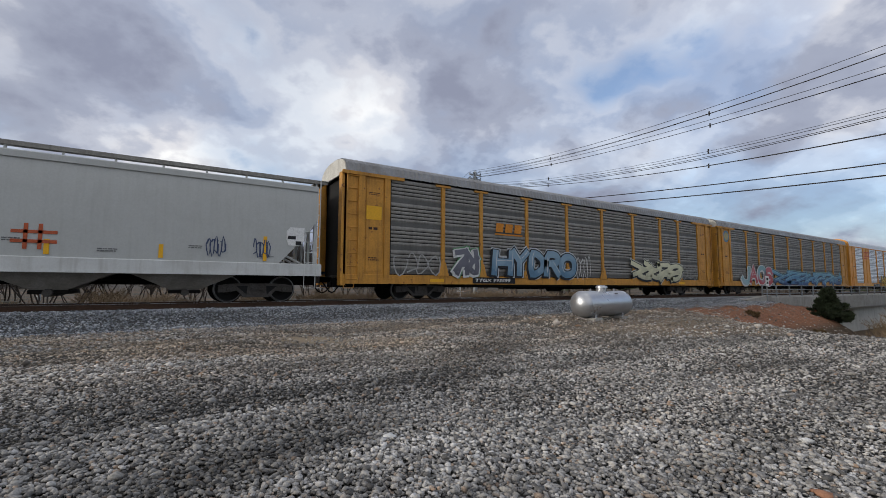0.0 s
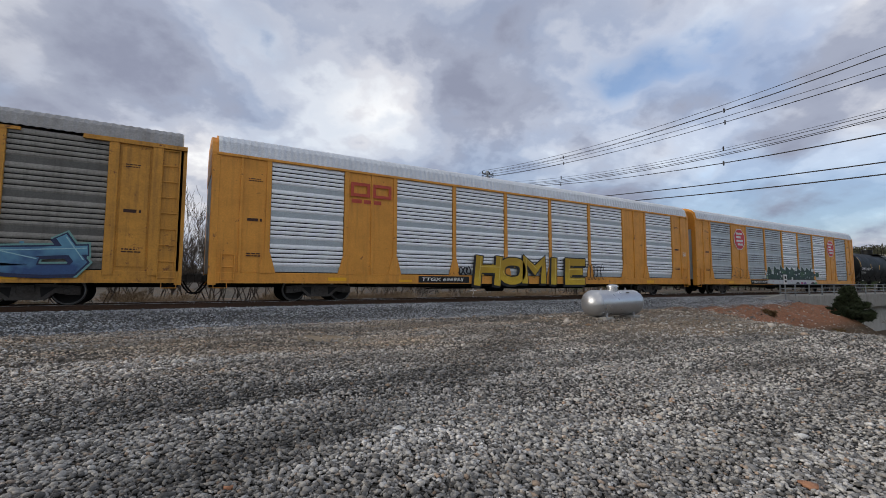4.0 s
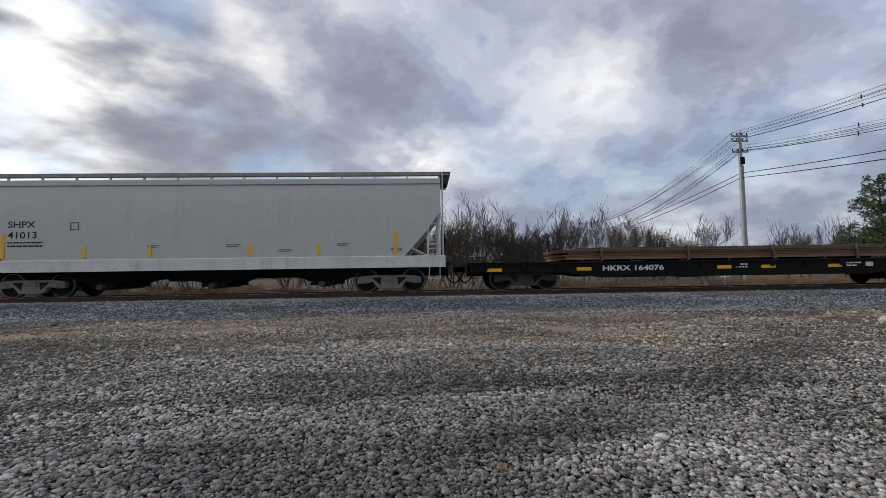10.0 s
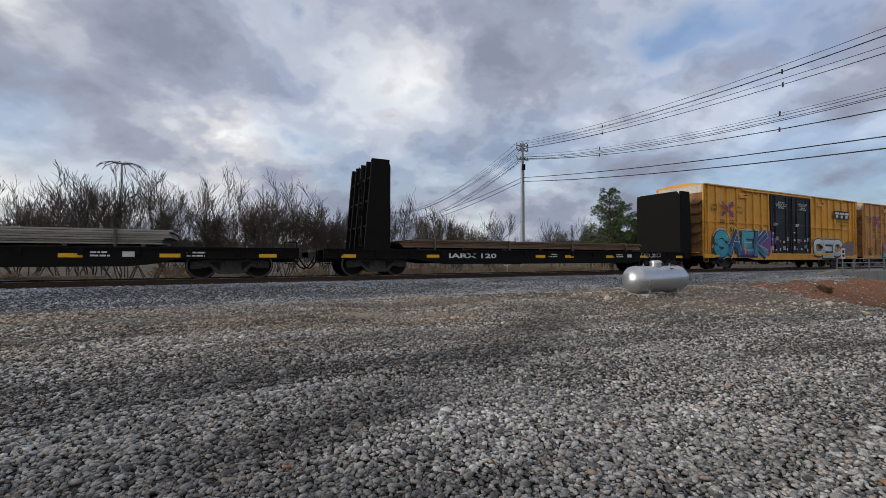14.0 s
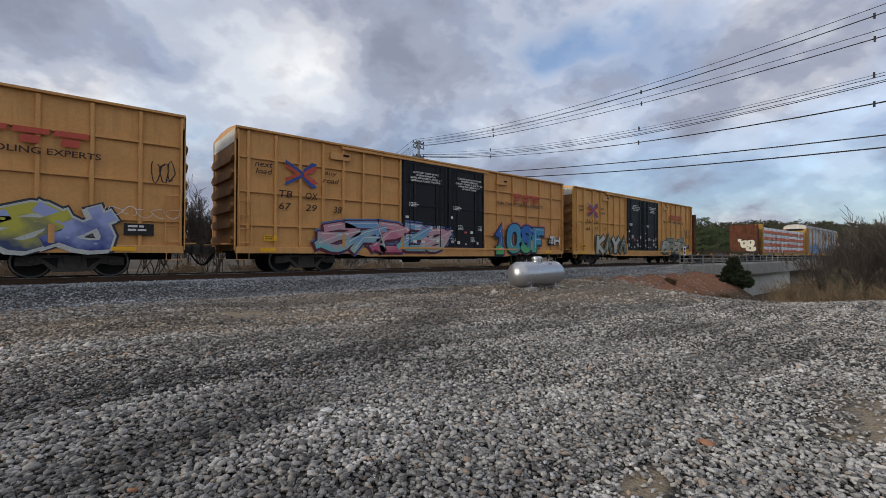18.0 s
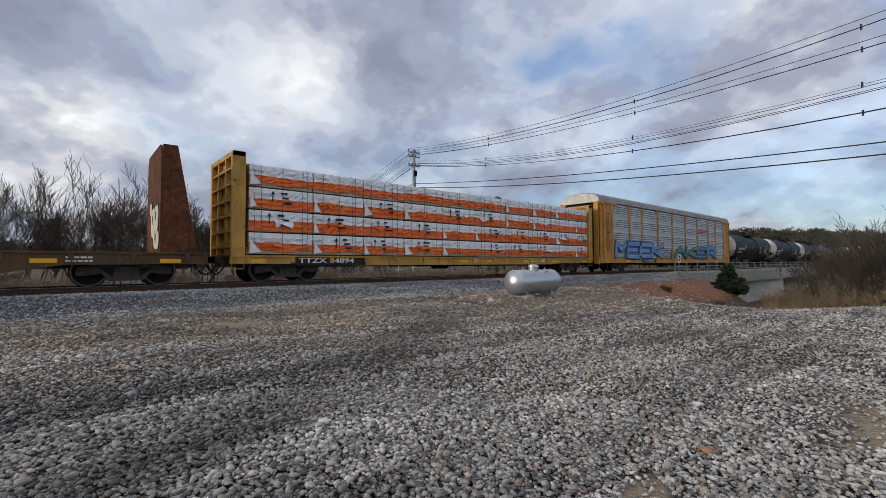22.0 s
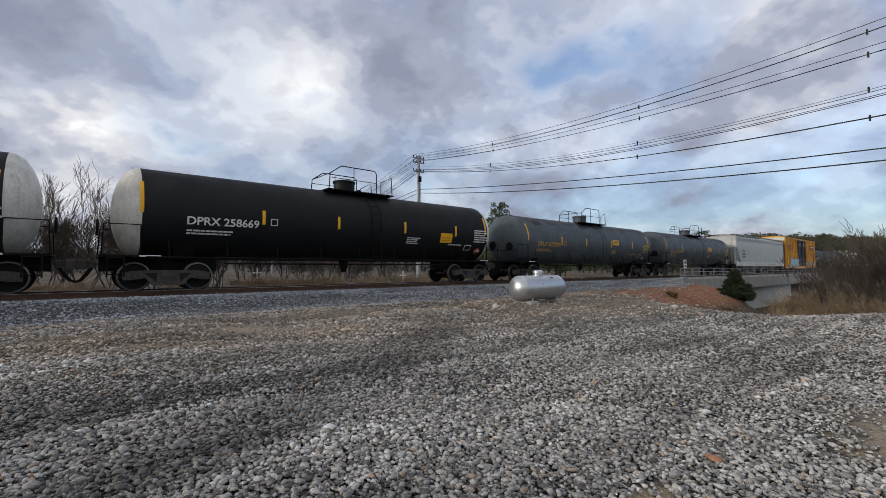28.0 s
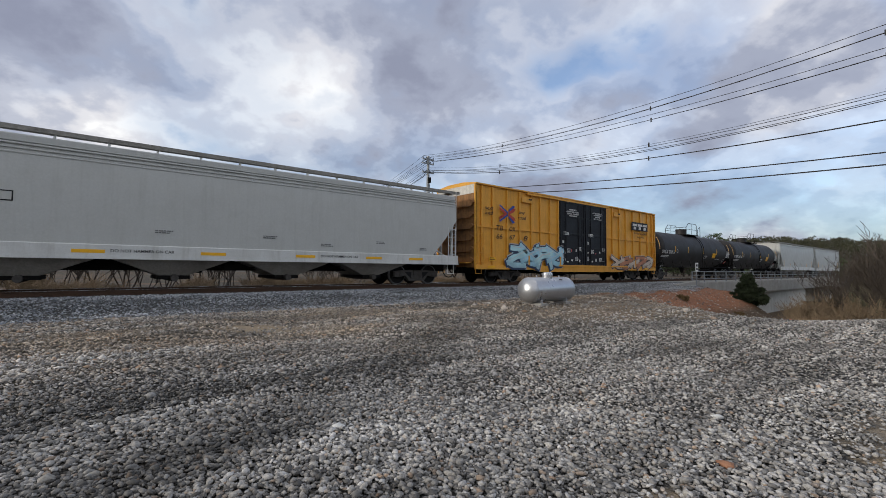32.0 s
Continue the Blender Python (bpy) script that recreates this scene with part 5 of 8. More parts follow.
    stirrups(car, 9.55, mat, 1.5)
    y = -W - 0.02
    # crossed arrows, slogans, number
    g1, g2 = Geo(), Geo()
    zc, xm = 3.70, -7.27

    def band(g, x0, h0, x1, h1, thick, o, head):
        """A slanted band and its mirror image below, with an arrow head at the outer end."""
        d = 1 if x1 > x0 else -1
        for up in (-1, 1):
            pts = [(x0, zc + up * (h0 - thick)), (x1 - d * 0.1, zc + up * (h1 - thick - 0.04))]
            if head:
                pts += [(x1 - d * 0.12, zc + up * (h1 - thick - 0.09)), (x1 + d * 0.08, zc + up * (h1 + 0.0)), (x1 - d * 0.12, zc + up * (h1 + 0.04))]
            else:
                pts += [(x1, zc + up * (h1 - thick)), (x1, zc + up * h1)]
            pts.append((x0, zc + up * h0))
            e = o + (0.0012 if up > 0 else 0.0)
            g.prism(pts[::-1] if up < 0 else pts, y - 0.002 - e, y - 0.001 - e, "y")
    band(g1, xm + 0.06, 0.10, xm - 0.60, 0.48, 0.12, 0.006, False)
    band(g2, xm - 0.06, 0.065, xm - 0.60, 0.32, 0.13, 0.0, False)
    band(g1, xm + 0.10, 0.20, xm + 0.54, 0.45, 0.11, 0.003, True)
    band(g2, xm + 0.10, 0.09, xm + 0.58, 0.30, 0.13, 0.009, True)
    part("emblem", g1, TXTB, car, "blue half of the crossed-arrow emblem")
    part("emblem", g2, TXTR if not fresh else spray((0.45, 0.05, 0.03)), car, "red half of the crossed-arrow emblem")
    ink = TXTK if fresh else TXTBR
    lettering(car, "next", -8.95, y, 3.80, 0.62, 0.17, ink, 0.2)
    lettering(car, "load", -8.92, y, 3.55, 0.58, 0.2, ink, 0.2)
    lettering(car, "any", -6.32, y, 3.74, 0.5, 0.17, ink, 0.2)
    lettering(car, "road", -6.4, y, 3.48, 0.68, 0.2, ink, 0.2)
    lettering(car, "TB", -8.1, y, 2.78, 0.5, 0.26, ink, 0.15)
    lettering(car, "OX", -7.1, y, 2.78, 0.5, 0.26, ink, 0.15)
    n1, n2, n3 = number
    lettering(car, n1, -8.1, y, 2.33, 0.46, 0.26, ink, 0.15)
    lettering(car, n2, -7.1, y, 2.33, 0.46, 0.26, ink, 0.15)
    lettering(car, n3, -5.95, y, 2.33, 0.36, 0.26, ink, 0.15)
    # owner's mark as plain shapes
    plate = fresh and not paint
    if plate:
        part("mark_plate", Geo().box(5.9, 8.3, y - 0.006, y, 3.66, 4.26), TXTK, car, "black plate behind the owner's mark")
    g = Geo()
    x, w, z = (6.05, 0.68, 3.78) if plate else (4.75, 0.78, 3.72)
    for k in range(3):
        a = x + k * (w + 0.05)
        g.prism([(a, z + 0.2), (a + w * 0.95, z + 0.2), (a + w, z + 0.36), (a + 0.05, z + 0.36)], y - 0.012, y - 0.008, "y")
        g.prism([(a + w * 0.2, z - 0.06), (a + w * 0.7, z - 0.06), (a + w * 0.75, z + 0.15), (a + w * 0.25, z + 0.15)], y - 0.012, y - 0.008, "y")
    part("owner_mark", g, spray((0.62, 0.60, 0.55)) if plate else TXTR, car)
    if plate:
        lettering(car, "Railcar Pooling", 6.25, y, 3.34, 1.9, 0.17, TXTBR, 0.1, 0.015)
        lettering(car, "Experts", 6.75, y, 3.08, 0.95, 0.17, TXTBR, 0.1, 0.015)
    else:
        lettering(car, "RAILCAR POOLING EXPERTS", 3.55, y, 3.38, 3.9, 0.18, TXTBR, 0, 0.015)
    for xx in (-6.1, 3.45):
        part("inspection_plate", Geo().slab(xx, xx + 0.85, y - 0.035, y + 0.03, 4.46, 4.74, 0.01), mat, car)
        part("latch", Geo().slab(xx + 0.55, xx + 0.8, y - 0.06, y - 0.03, 4.62, 4.7, 0.01), UNDER, car)
    part("notice_plate", Geo().box(-8.62, -8.15, y - 0.006, y, 1.17, 1.36), CAPY, car, "yellow notice plate")
    bars(car, -8.58, y - 0.008, 1.33, 0.38, 2, TXTBR, 0.035, 0.04, seed + 9)
    for xx in (-2.62, 2.62, -5.5, 6.4):
        part("hinge_block", Geo().slab(xx - 0.07, xx + 0.07, y - 0.03, y + 0.03, 0.98, 1.5, 0.01), mat, car)
    part("stencil_plate", Geo().box(8.0, 8.75, y - 0.004, y, 1.25, 1.6), TXTK, car)
    bars(car, 8.1, y - 0.006, 1.55, 0.5, 2, TXTW, 0.06, 0.05, seed)
    part("reflector", Geo().box(-8.75, -8.2, y - 0.03, y - 0.025, 0.78, 0.9), CAPY, car)
    part("reflector", Geo().box(7.7, 8.3, y - 0.03, y - 0.025, 0.78, 0.9), CAPY, car)
    return car, y - 0.012


# -- tank car --
def tank_car(middle, mat, end_mat, number, label, length=8.25, r=1.5, zc=2.53, seed=0, ink=None, lettered=True, stained=False, shift=0.0):
    car = start_car("tank_car", label, "rail car", middle, 8.6 if not stained else 8.95, 6.75 if not stained else 7.2)
    n = 48

    body = [(-length + 0.72, r), (length - 0.72, r)]
    part("shell", Geo().lathe(body, n, (0, zc)), mat, car, smooth=40)
    for s in (-1, 1):
        prof = [(s * (length - 0.72 + 0.72 * math.sin(a * math.pi / 16)), r * math.cos(a * math.pi / 16) if a < 8 else 0.02) for a in range(9)]
        g = Geo().lathe(prof if s > 0 else prof[::-1], n, (0, zc))
        part("tank_head", g, end_mat, car, smooth=40)
        part("head_band", Geo().lathe([(s * (length - 0.74) - 0.02, r + 0.003), (s * (length - 0.74) + 0.02, r + 0.003)], n, (0, zc)), mat, car, smooth=40)
    if stained:
        rnd = random.Random(seed)
        rows, n2 = [], 90
        for i in range(n2 + 1):
            x = -7.5 + 15.0 * i / n2
            low = 0.80 + 0.07 * math.sin(x * 1.3 + seed) + 0.06 * math.sin(x * 3.7) + rnd.uniform(-0.04, 0.04) - (0.25 if (x * 0.55) % 1 > 0.86 else 0)
            rows.append([(x, -math.sin(low * j / 12) * (r + 0.012), zc + math.cos(low * j / 12) * (r + 0.012)) for j in range(12, -8, -1)])
        part("spill_stain", Geo().sheet(rows[::-1]), STAINED, car, smooth=180)
        for x in (-0.35, 3.2, -4.6):
            part("shell_band", Geo().lathe([(x - 0.05, r + 0.006), (x + 0.05, r + 0.006)], n, (0, zc)), mat, car, smooth=40)
    for a in (-8.5, 5.2):
        part("stub_sill", Geo().box(a, a + 3.3, -0.4, 0.4, 0.62, 1.05), UNDER, car)
    for s in (-1, 1):
        part("saddle", Geo().prism([(-0.75, 1.02), (0.75, 1.02), (1.15, 1.62), (-1.15, 1.62)], s * 6.3 - 0.3, s * 6.3 + 0.3), UNDER, car)
        g = Geo().box(min(s * 7.0, s * 8.55), max(s * 7.0, s * 8.55), -1.5, 1.5, 1.06, 1.12)
        part("end_platform", g, UNDER, car)
        rail = Geo()
        for sy in (-1.42, 1.42):
            rail.tube([(s * 7.55, sy, 1.1), (s * 7.55, sy, 2.05), (s * 8.45, sy * 0.96, 2.05), (s * 8.5, sy * 0.96, 1.1)], 0.022, 5)
        rail.tube([(s * 8.5, -1.36, 1.75), (s * 8.5, 1.36, 1.75)], 0.02, 5)
        part("end_railing", rail, UNDER, car)
        ladder(car, s * 8.15 - 0.2, -1.52, 0.45, 1.1, UNDER, 0.4, 3)
        part("brake_wheel", Geo().lathe([(s * 8.56, 0.24), (s * 8.6, 0.25), (s * 8.62, 0.2)], 14, (-0.9, 1.95)), UNDER, car)
    walk_rail = Geo()
    for sy in (-1, 1):
        walk_rail.tube([(-7.4, sy * 1.52, 1.06), (7.4, sy * 1.52, 1.06)], 0.028, 6)
        for k in range(-4, 5):
            walk_rail.tube([(k * 1.7, sy * 1.50, 1.06), (k * 1.7, sy * 1.36, 1.6)], 0.02, 4)
    part("side_handrail", walk_rail, UNDER, car)
    under = Geo().tube([(-5, -0.7, 0.88), (5, -0.7, 0.88)], 0.03, 5)
    for k in range(-6, 7):
        under.tube([(k * 0.75, -0.7, 0.88), (k * 0.75, -0.7, 0.72)], 0.02, 4)
    part("brake_pipe", under, UNDER, car)
    part("bottom_outlet", Geo().lathe([(0.55, 0.1), (0.75, 0.16), (1.05, 0.22)], 12, (0, 0), "z"), UNDER, car)
    # dome, platform and its rails on top
    top = zc + r
    part("manway", Geo().lathe([(top - 0.15, 0.46), (top + 0.44, 0.46), (top + 0.44, 0.5), (top + 0.5, 0.5), (top + 0.54, 0.42)], 20, (0, 0), "z"), mat, car, smooth=40)
    part("top_platform", Geo().box(-1.2, 2.0, -0.95, 0.95, top - 0.06, top - 0.01), UNDER, car)
    g = Geo()
    for sy in (-0.9, 0.9):
        g.tube([(-1.15, sy, top - 0.05), (-1.1, sy, top + 0.62), (-0.6, sy, top + 0.98), (1.0, sy, top + 0.98), (1.12, sy, top + 0.86), (1.12, sy, top - 0.05)], 0.022, 5)
        g.tube([(-1.12, sy, top + 0.45), (1.1, sy, top + 0.45)], 0.016, 4)
        g.tube([(1.35, sy, top - 0.05), (1.35, sy, top + 0.5), (1.9, sy, top + 0.8), (1.95, sy, top - 0.05)], 0.022, 5)
        g.tube([(0.0, sy, top + 0.98), (0.0, sy, top - 0.05)], 0.016, 4)
    g.tube([(-1.1, -0.9, top + 0.62), (-1.1, 0.9, top + 0.62)], 0.02, 5)
    part("top_railing", g, UNDER, car)
    part("valve", Geo().lathe([(top - 0.05, 0.09), (top + 0.25, 0.09), (top + 0.28, 0.05)], 10, (0.85, 0.2), "z"), UNDER, car)
    lad = Geo()
    for k in (0, 1):
        lad.tube([(0.55 + 0.42 * k, -(r + 0.07) * math.sin(a), zc + (r + 0.07) * math.cos(a)) for a in [0.4 + 0.2 * i for i in range(7)]] + [(0.55 + 0.42 * k, -r - 0.1, 0.75)], 0.02, 5)
    for i in range(9):
        z = 0.85 + 0.36 * i
        d = min(abs(z - zc) / (r + 0.07), 0.98)
        yy = -(r + 0.07) * math.sqrt(1 - d * d) if z > zc else -r - 0.1
        lad.tube([(0.55, yy, z), (0.97, yy, z)], 0.014, 4)
    part("side_ladder", lad, UNDER if not stained else mat, car)

    def on_shell(geo, name, material, lab=""):
        """Bends a flat piece round the shell."""
        me = geo if isinstance(geo, bpy.types.Mesh) else geo.mesh(name)
        co = np.empty(len(me.vertices) * 3)
        me.vertices.foreach_get("co", co)
        co = co.reshape(-1, 3)
        a = (co[:, 2] - zc) / r
        out = np.stack([co[:, 0], -(r + 0.006 - co[:, 1]) * np.cos(a), zc + (r + 0.006 - co[:, 1]) * np.sin(a)], -1)
        me.vertices.foreach_set("co", out.ravel())
        me.update()
        return part(name, me, material, car, lab)

    def strips(x, z, w, h):
        g = Geo().sheet([[(x, -0.004, z + h * k / 6), (x + w, -0.004, z + h * k / 6)] for k in range(7)])
        return g
    for x, h in ((-7.6, 1.05), (-4.75 + shift, 0.5), (-2.2 + 1.5 * shift, 0.5), (1.05 + 1.5 * shift, 0.5), (4.1 + 1.5 * shift, 0.5), (7.35, 0.95)):
        on_shell(strips(x, zc - 0.25 if h < 0.9 else zc - 0.1, 0.11, h), "reflector", CAPY, "yellow reflector strip")
    if stained:
        on_shell(strips(1.98, zc - 0.07, 0.84, 0.37), "yellow_sign", CAPY)
        for k in range(3):
            on_shell(Geo().box(2.06, 2.74, -0.008, -0.005, zc + 0.03 + 0.09 * k, zc + 0.06 + 0.09 * k), "sign_bar", TXTK)
    else:
        on_shell(strips(3.2 + 1.5 * shift, zc - 0.6, 0.74, 0.47), "yellow_sign", CAPY)
        small_lines = 3.28 + 1.5 * shift
        for k in range(2):
            on_shell(Geo().box(small_lines, small_lines + 0.58, -0.008, -0.005, zc - 0.5 + 0.13 * k, zc - 0.46 + 0.13 * k), "sign_bar", TXTO)
    ink = ink or TXTW

    def write(body, x, z, w, h):
        me = text_mesh(body, w, h, 0, 0.02)
        for v in me.vertices:
            v.co.x += x
            v.co.z += z
        on_shell(me, "lettering", ink)
    if lettered:
        a, b = number
        write(a + " " + b, -7.1 + shift, zc - 0.40, 2.25, 0.28)
    def small(x, z, w, lines, h, k):
        rnd = random.Random(k)
        g = Geo()
        for i in range(lines):
            p, e = x, x + w * rnd.uniform(0.75, 1.0)
            while p < e:
                q = min(p + rnd.uniform(1.5, 4) * h, e)
                g.box(p, q, -0.003, 0, z - i * h * 1.9 - h, z - i * h * 1.9)
                p = q + 0.5 * h
        on_shell(g, "lettering", ink)
    small(-7.1 + shift, zc - 0.56, 1.6, 2, 0.055, seed)
    small(1.25 + 1.5 * shift, zc - 0.42, 0.75, 4, 0.045, seed + 1)
    small(4.15 + shift, zc - 0.66, 1.0, 1, 0.05, seed + 2)
    small(6.6, zc + 0.13, 1.0, 6, 0.06, seed + 3)
    on_shell(Geo().box(-4.45 + shift, -4.2 + shift, -0.003, 0, zc - 0.28, zc - 0.03), "stencil_plate", ink)
    on_shell(Geo().box(-4.42 + shift, -4.23 + shift, -0.006, -0.003, zc - 0.25, zc - 0.06), "stencil_plate", mat)
    on_shell(Geo().box(6.05, 6.5, -0.003, 0, zc - 0.97, zc - 0.66), "stencil_plate", ink)
    on_shell(Geo().box(6.09, 6.46, -0.006, -0.003, zc - 0.93, zc - 0.70), "stencil_plate", mat)
    g = Geo().add([(6.8, -0.004, zc - 1.0), (7.05, -0.004, zc - 1.22), (7.3, -0.004, zc - 1.0), (7.05, -0.004, zc - 0.78)], [(0, 1, 2, 3)])
    on_shell(g, "placard", spray((0.55, 0.10, 0.09)), "red and white diamond placard")
    on_shell(Geo().box(6.92, 7.18, -0.008, -0.005, zc - 1.06, zc - 0.94), "placard", TXTW)
    for s in (-1, 1):
        part("sill_reflector", Geo().box(s * 7.3 - 0.28, s * 7.3 + 0.28, -1.51, -1.5, 1.065, 1.115), TXTW, car)
    return car


# -- covered hoppers --
def hopper(middle, half, bays, label, lines, number, seed, ribbed=False, outlets=True, iron=None):
    """half: half length of the body at the top."""
    W = 1.58
    car = start_car("covered_hopper", label, "rail car", middle, half + 0.55, half - 1.95, iron=iron)
    slope = 1.35
    zt, zb = 4.2, 1.3
    outline = [(-half, zt), (-half, 2.85), (-half + slope, 1.35), (half - slope, 1.35), (half, 2.85), (half, zt)]
    # gently bowed sides
    rows = [(W - 0.1, zt), (W - 0.02, zt - 0.5), (W, 3.0), (W, 2.2), (W - 0.02, 1.35)]

    def hx(z):
        return half if z >= 2.85 else half - slope * (2.85 - z) / 1.5
    for s in (-1, 1):
        side, grid = Geo(), []
        for y, z in rows:
            h = hx(z)
            grid.append([(-h + 2 * h * k / 20, s * y, z) for k in range(21)])
        side.sheet(grid if s < 0 else grid[::-1])
        part("body_side", side, HOPPER, car, smooth=60)
    for s in (-1, 1):
        ends = Geo()
        for (ya, za), (yb, zb2) in zip(rows, rows[1:]):
            ends.add([(s * hx(za), -ya, za), (s * hx(za), ya, za), (s * hx(zb2), yb, zb2), (s * hx(zb2), -yb, zb2)], [(0, 1, 2, 3)])
        part("end_sheet", ends, HOPPER, car)
    roof = [(-W + 0.1, zt), (-W + 0.14, zt + 0.06), (-0.7, zt + 0.2), (0.7, zt + 0.2), (W - 0.14, zt + 0.06), (W - 0.1, zt)]
    part("roof", Geo().prism(roof, -half, half), HOPPER, car)
    for s in (-1, 1):
        chord = Geo()
        y0, y1 = sorted((s * (W - 0.02), s * (W - 0.16)))
        chord.slab(-half, half, y0, y1, zt - 0.16, zt + 0.03, 0.02)
        if ribbed:
            for z in (3.72, 3.84, 3.96):
                y0, y1 = sorted((s * (W + 0.0), s * (W - 0.12)))
                part("top_rib", Geo().slab(-half, half, y0, y1, z, z + 0.045, 0.012), HOPPER, car)
        part("top_chord", chord, HOPPER, car)
    # running boards with their posts and the hatch row
    n = int(half * 2 / 1.15)
    for s in (-1, 1):
        boards = Geo()
        y0, y1 = sorted((s * 1.42, s * 0.85))
        boards.box(-half - 0.35, half + 0.35, y0, y1, 4.46, 4.5)
        y0, y1 = sorted((s * 1.45, s * 1.42))
        boards.box(-half - 0.35, half + 0.35, y0, y1, 4.37, 4.5)
        for k in range(n + 1):
            x = -half + 0.05 + (2 * half - 0.1) * k / n
            part("board_post", Geo().box(x - 0.03, x + 0.03, s * 1.36 - 0.03, s * 1.36 + 0.03, zt, 4.46), HOPPERSILL, car)
        part("running_board", boards, GALVOLD, car, "dark steel running board grating")
    for s in (-1, 1):
        part("crossover_board", Geo().box(min(s * half, s * (half + 0.4)), max(s * half, s * (half + 0.4)), -1.45, 1.45, 4.46, 4.5), GALVOLD, car)
    part("roof_hatch", Geo().slab(-half + 0.6, half - 0.6, -0.35, 0.35, 4.35, 4.47, 0.04), HOPPERSILL, car)
    for s in (-1, 1):
        sill = Geo()
        y0, y1 = sorted((s * (W + 0.03), s * (W - 0.12)))
        sill.slab(-half - 0.15, half + 0.15, y0, y1, 0.98, 1.36, 0.025)
        sill.box(-half - 0.15, half + 0.15, y0 - 0.02 if s < 0 else y0, y1 if s < 0 else y1 + 0.02, 0.93, 0.98)
        part("side_sill", sill, HOPPERSILL, car)
    part("end_frame", Geo().box(-half - 0.35, -half + 1.8, -1.45, 1.45, 1.0, 1.1).box(half - 1.8, half + 0.35, -1.45, 1.45, 1.0, 1.1).box(-half - 0.3, half + 0.3, -0.3, 0.3, 0.6, 0.95), UNDER, car)
    for s in (-1, 1):
        g = Geo()
        for sy in (-1.35, -0.5, 0.5, 1.35):
            g.box(s * (half - 0.06) - 0.05, s * (half - 0.06) + 0.05, sy - 0.05, sy + 0.05, 1.1, 2.9)
            g.tube([(s * (half - 0.1), sy, 1.15), (s * (half - 1.2), sy, 1.7)], 0.04, 5)
        part("end_post", g, HOPPERSILL, car)
        for sy in (-1, 1):
            ladder(car, s * (half - 0.05) - (0.42 if s > 0 else 0.0), sy * (W + 0.02), 0.95, 2.7 if ribbed else 2.6, HOPPERSILL, 0.42, 5)
        ladder(car, s * (half + 0.08), -1.5, 1.1, 4.5, HOPPERSILL, 0.42, 9, along="y")
        part("brake_wheel", Geo().lathe([(s * (half + 0.2), 0.24), (s * (half + 0.24), 0.25), (s * (half + 0.26), 0.2)], 14, (0.7, 2.1)), UNDER, car)
    stirrups(car, half, HOPPERSILL, 1.5, 1.0)
    span = (half - slope) * 2 - 2.2
    for k in range(bays):
        xm = -span / 2 + span * (k + 0.5) / bays
        w = span / bays * 0.5
        g = Geo().add([(xm - w, -1.4, 1.02), (xm + w, -1.4, 1.02), (xm + w, 1.4, 1.02), (xm - w, 1.4, 1.02), (xm - 0.35, -0.95, 0.42), (xm + 0.35, -0.95, 0.42), (xm + 0.35, 0.95, 0.42), (xm - 0.35, 0.95, 0.42)],
                      [(0, 1, 2, 3), (7, 6, 5, 4), (0, 4, 5, 1), (1, 5, 6, 2), (2, 6, 7, 3), (3, 7, 4, 0)])
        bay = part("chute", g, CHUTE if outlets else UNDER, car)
        part("outlet_gate", Geo().slab(xm - 0.45, xm + 0.45, -1.05, 1.05, 0.32, 0.44, 0.02), UNDER, bay)
        part("outlet_pipe", Geo().lathe([(-1.25, 0.11), (-1.0, 0.12), (1.0, 0.12), (1.25, 0.11)], 10, (xm, 0.36), "y"), IRON, bay, smooth=40)
    brake_gear(car, 5.0, 0.72)
    y = -W - 0.006
    x = -half + slope + 0.15 + (0.0 if not ribbed else 0.2)
    if lines:
        lettering(car, lines, x, y, 2.52, 0.95, 0.24, TXTK, 0, 0.015)
        lettering(car, number, x, y, 2.14, 1.0 if len(number) < 6 else 1.3, 0.24, TXTK, 0, 0.015)
        bars(car, x, y, 2.02, 1.25, 2, TXTK, 0.05, 0.07, seed)
        g = Geo()
        for a, b, c, d in ((2.3, 2.6, 2.42, 2.45), (2.3, 2.6, 2.67, 2.7), (2.3, 2.33, 2.42, 2.7), (2.57, 2.6, 2.42, 2.7)):
            g.box(x - 0.15 + a, x - 0.15 + b, y - 0.003, y, c, d)
        part("stencil_frame", g, TXTK, car)
    for k, xx in enumerate((half * 0.08, half * 0.3, half * 0.55, half * 0.78, -half * 0.25)):
        bars(car, xx, y, 1.85 - 0.2 * (k % 2), 0.5, 2, spray((0.12, 0.12, 0.12)), 0.03, 0.03, seed + k)
    if ribbed:
        for xx in (-half * 0.88, -half * 0.45, -half * 0.12, half * 0.2, half * 0.5, half * 0.72):
            part("reflector", Geo().box(xx, xx + 0.75, -W - 0.036, -W - 0.03, 1.1, 1.2), CAPY, car)
        lettering(car, "DO NOT HAMMER ON CAR", -half * 0.36, -W - 0.036, 1.13, 1.6, 0.09, TXTK, 0, 0.015)
        lettering(car, "DO NOT HAMMER ON CAR", half * 0.3, -W - 0.036, 1.13, 1.6, 0.09, TXTK, 0, 0.015)
        part("stencil_plate", Geo().box(-half * 0.78, -half * 0.71, -W - 0.036, -W - 0.03, 1.05, 1.3), TXTW, car)
    else:
        for xx in (-half * 0.84, -half * 0.51, -half * 0.24, half * 0.18, half * 0.47, half * 0.80):
            tall = 0.85 if abs(xx) > half * 0.7 else 0.42
            part("reflector", Geo().box(xx - 0.06, xx + 0.06, y - 0.004, y, 1.42, 1.42 + tall), CAPY, car)
    return car, y - 0.004


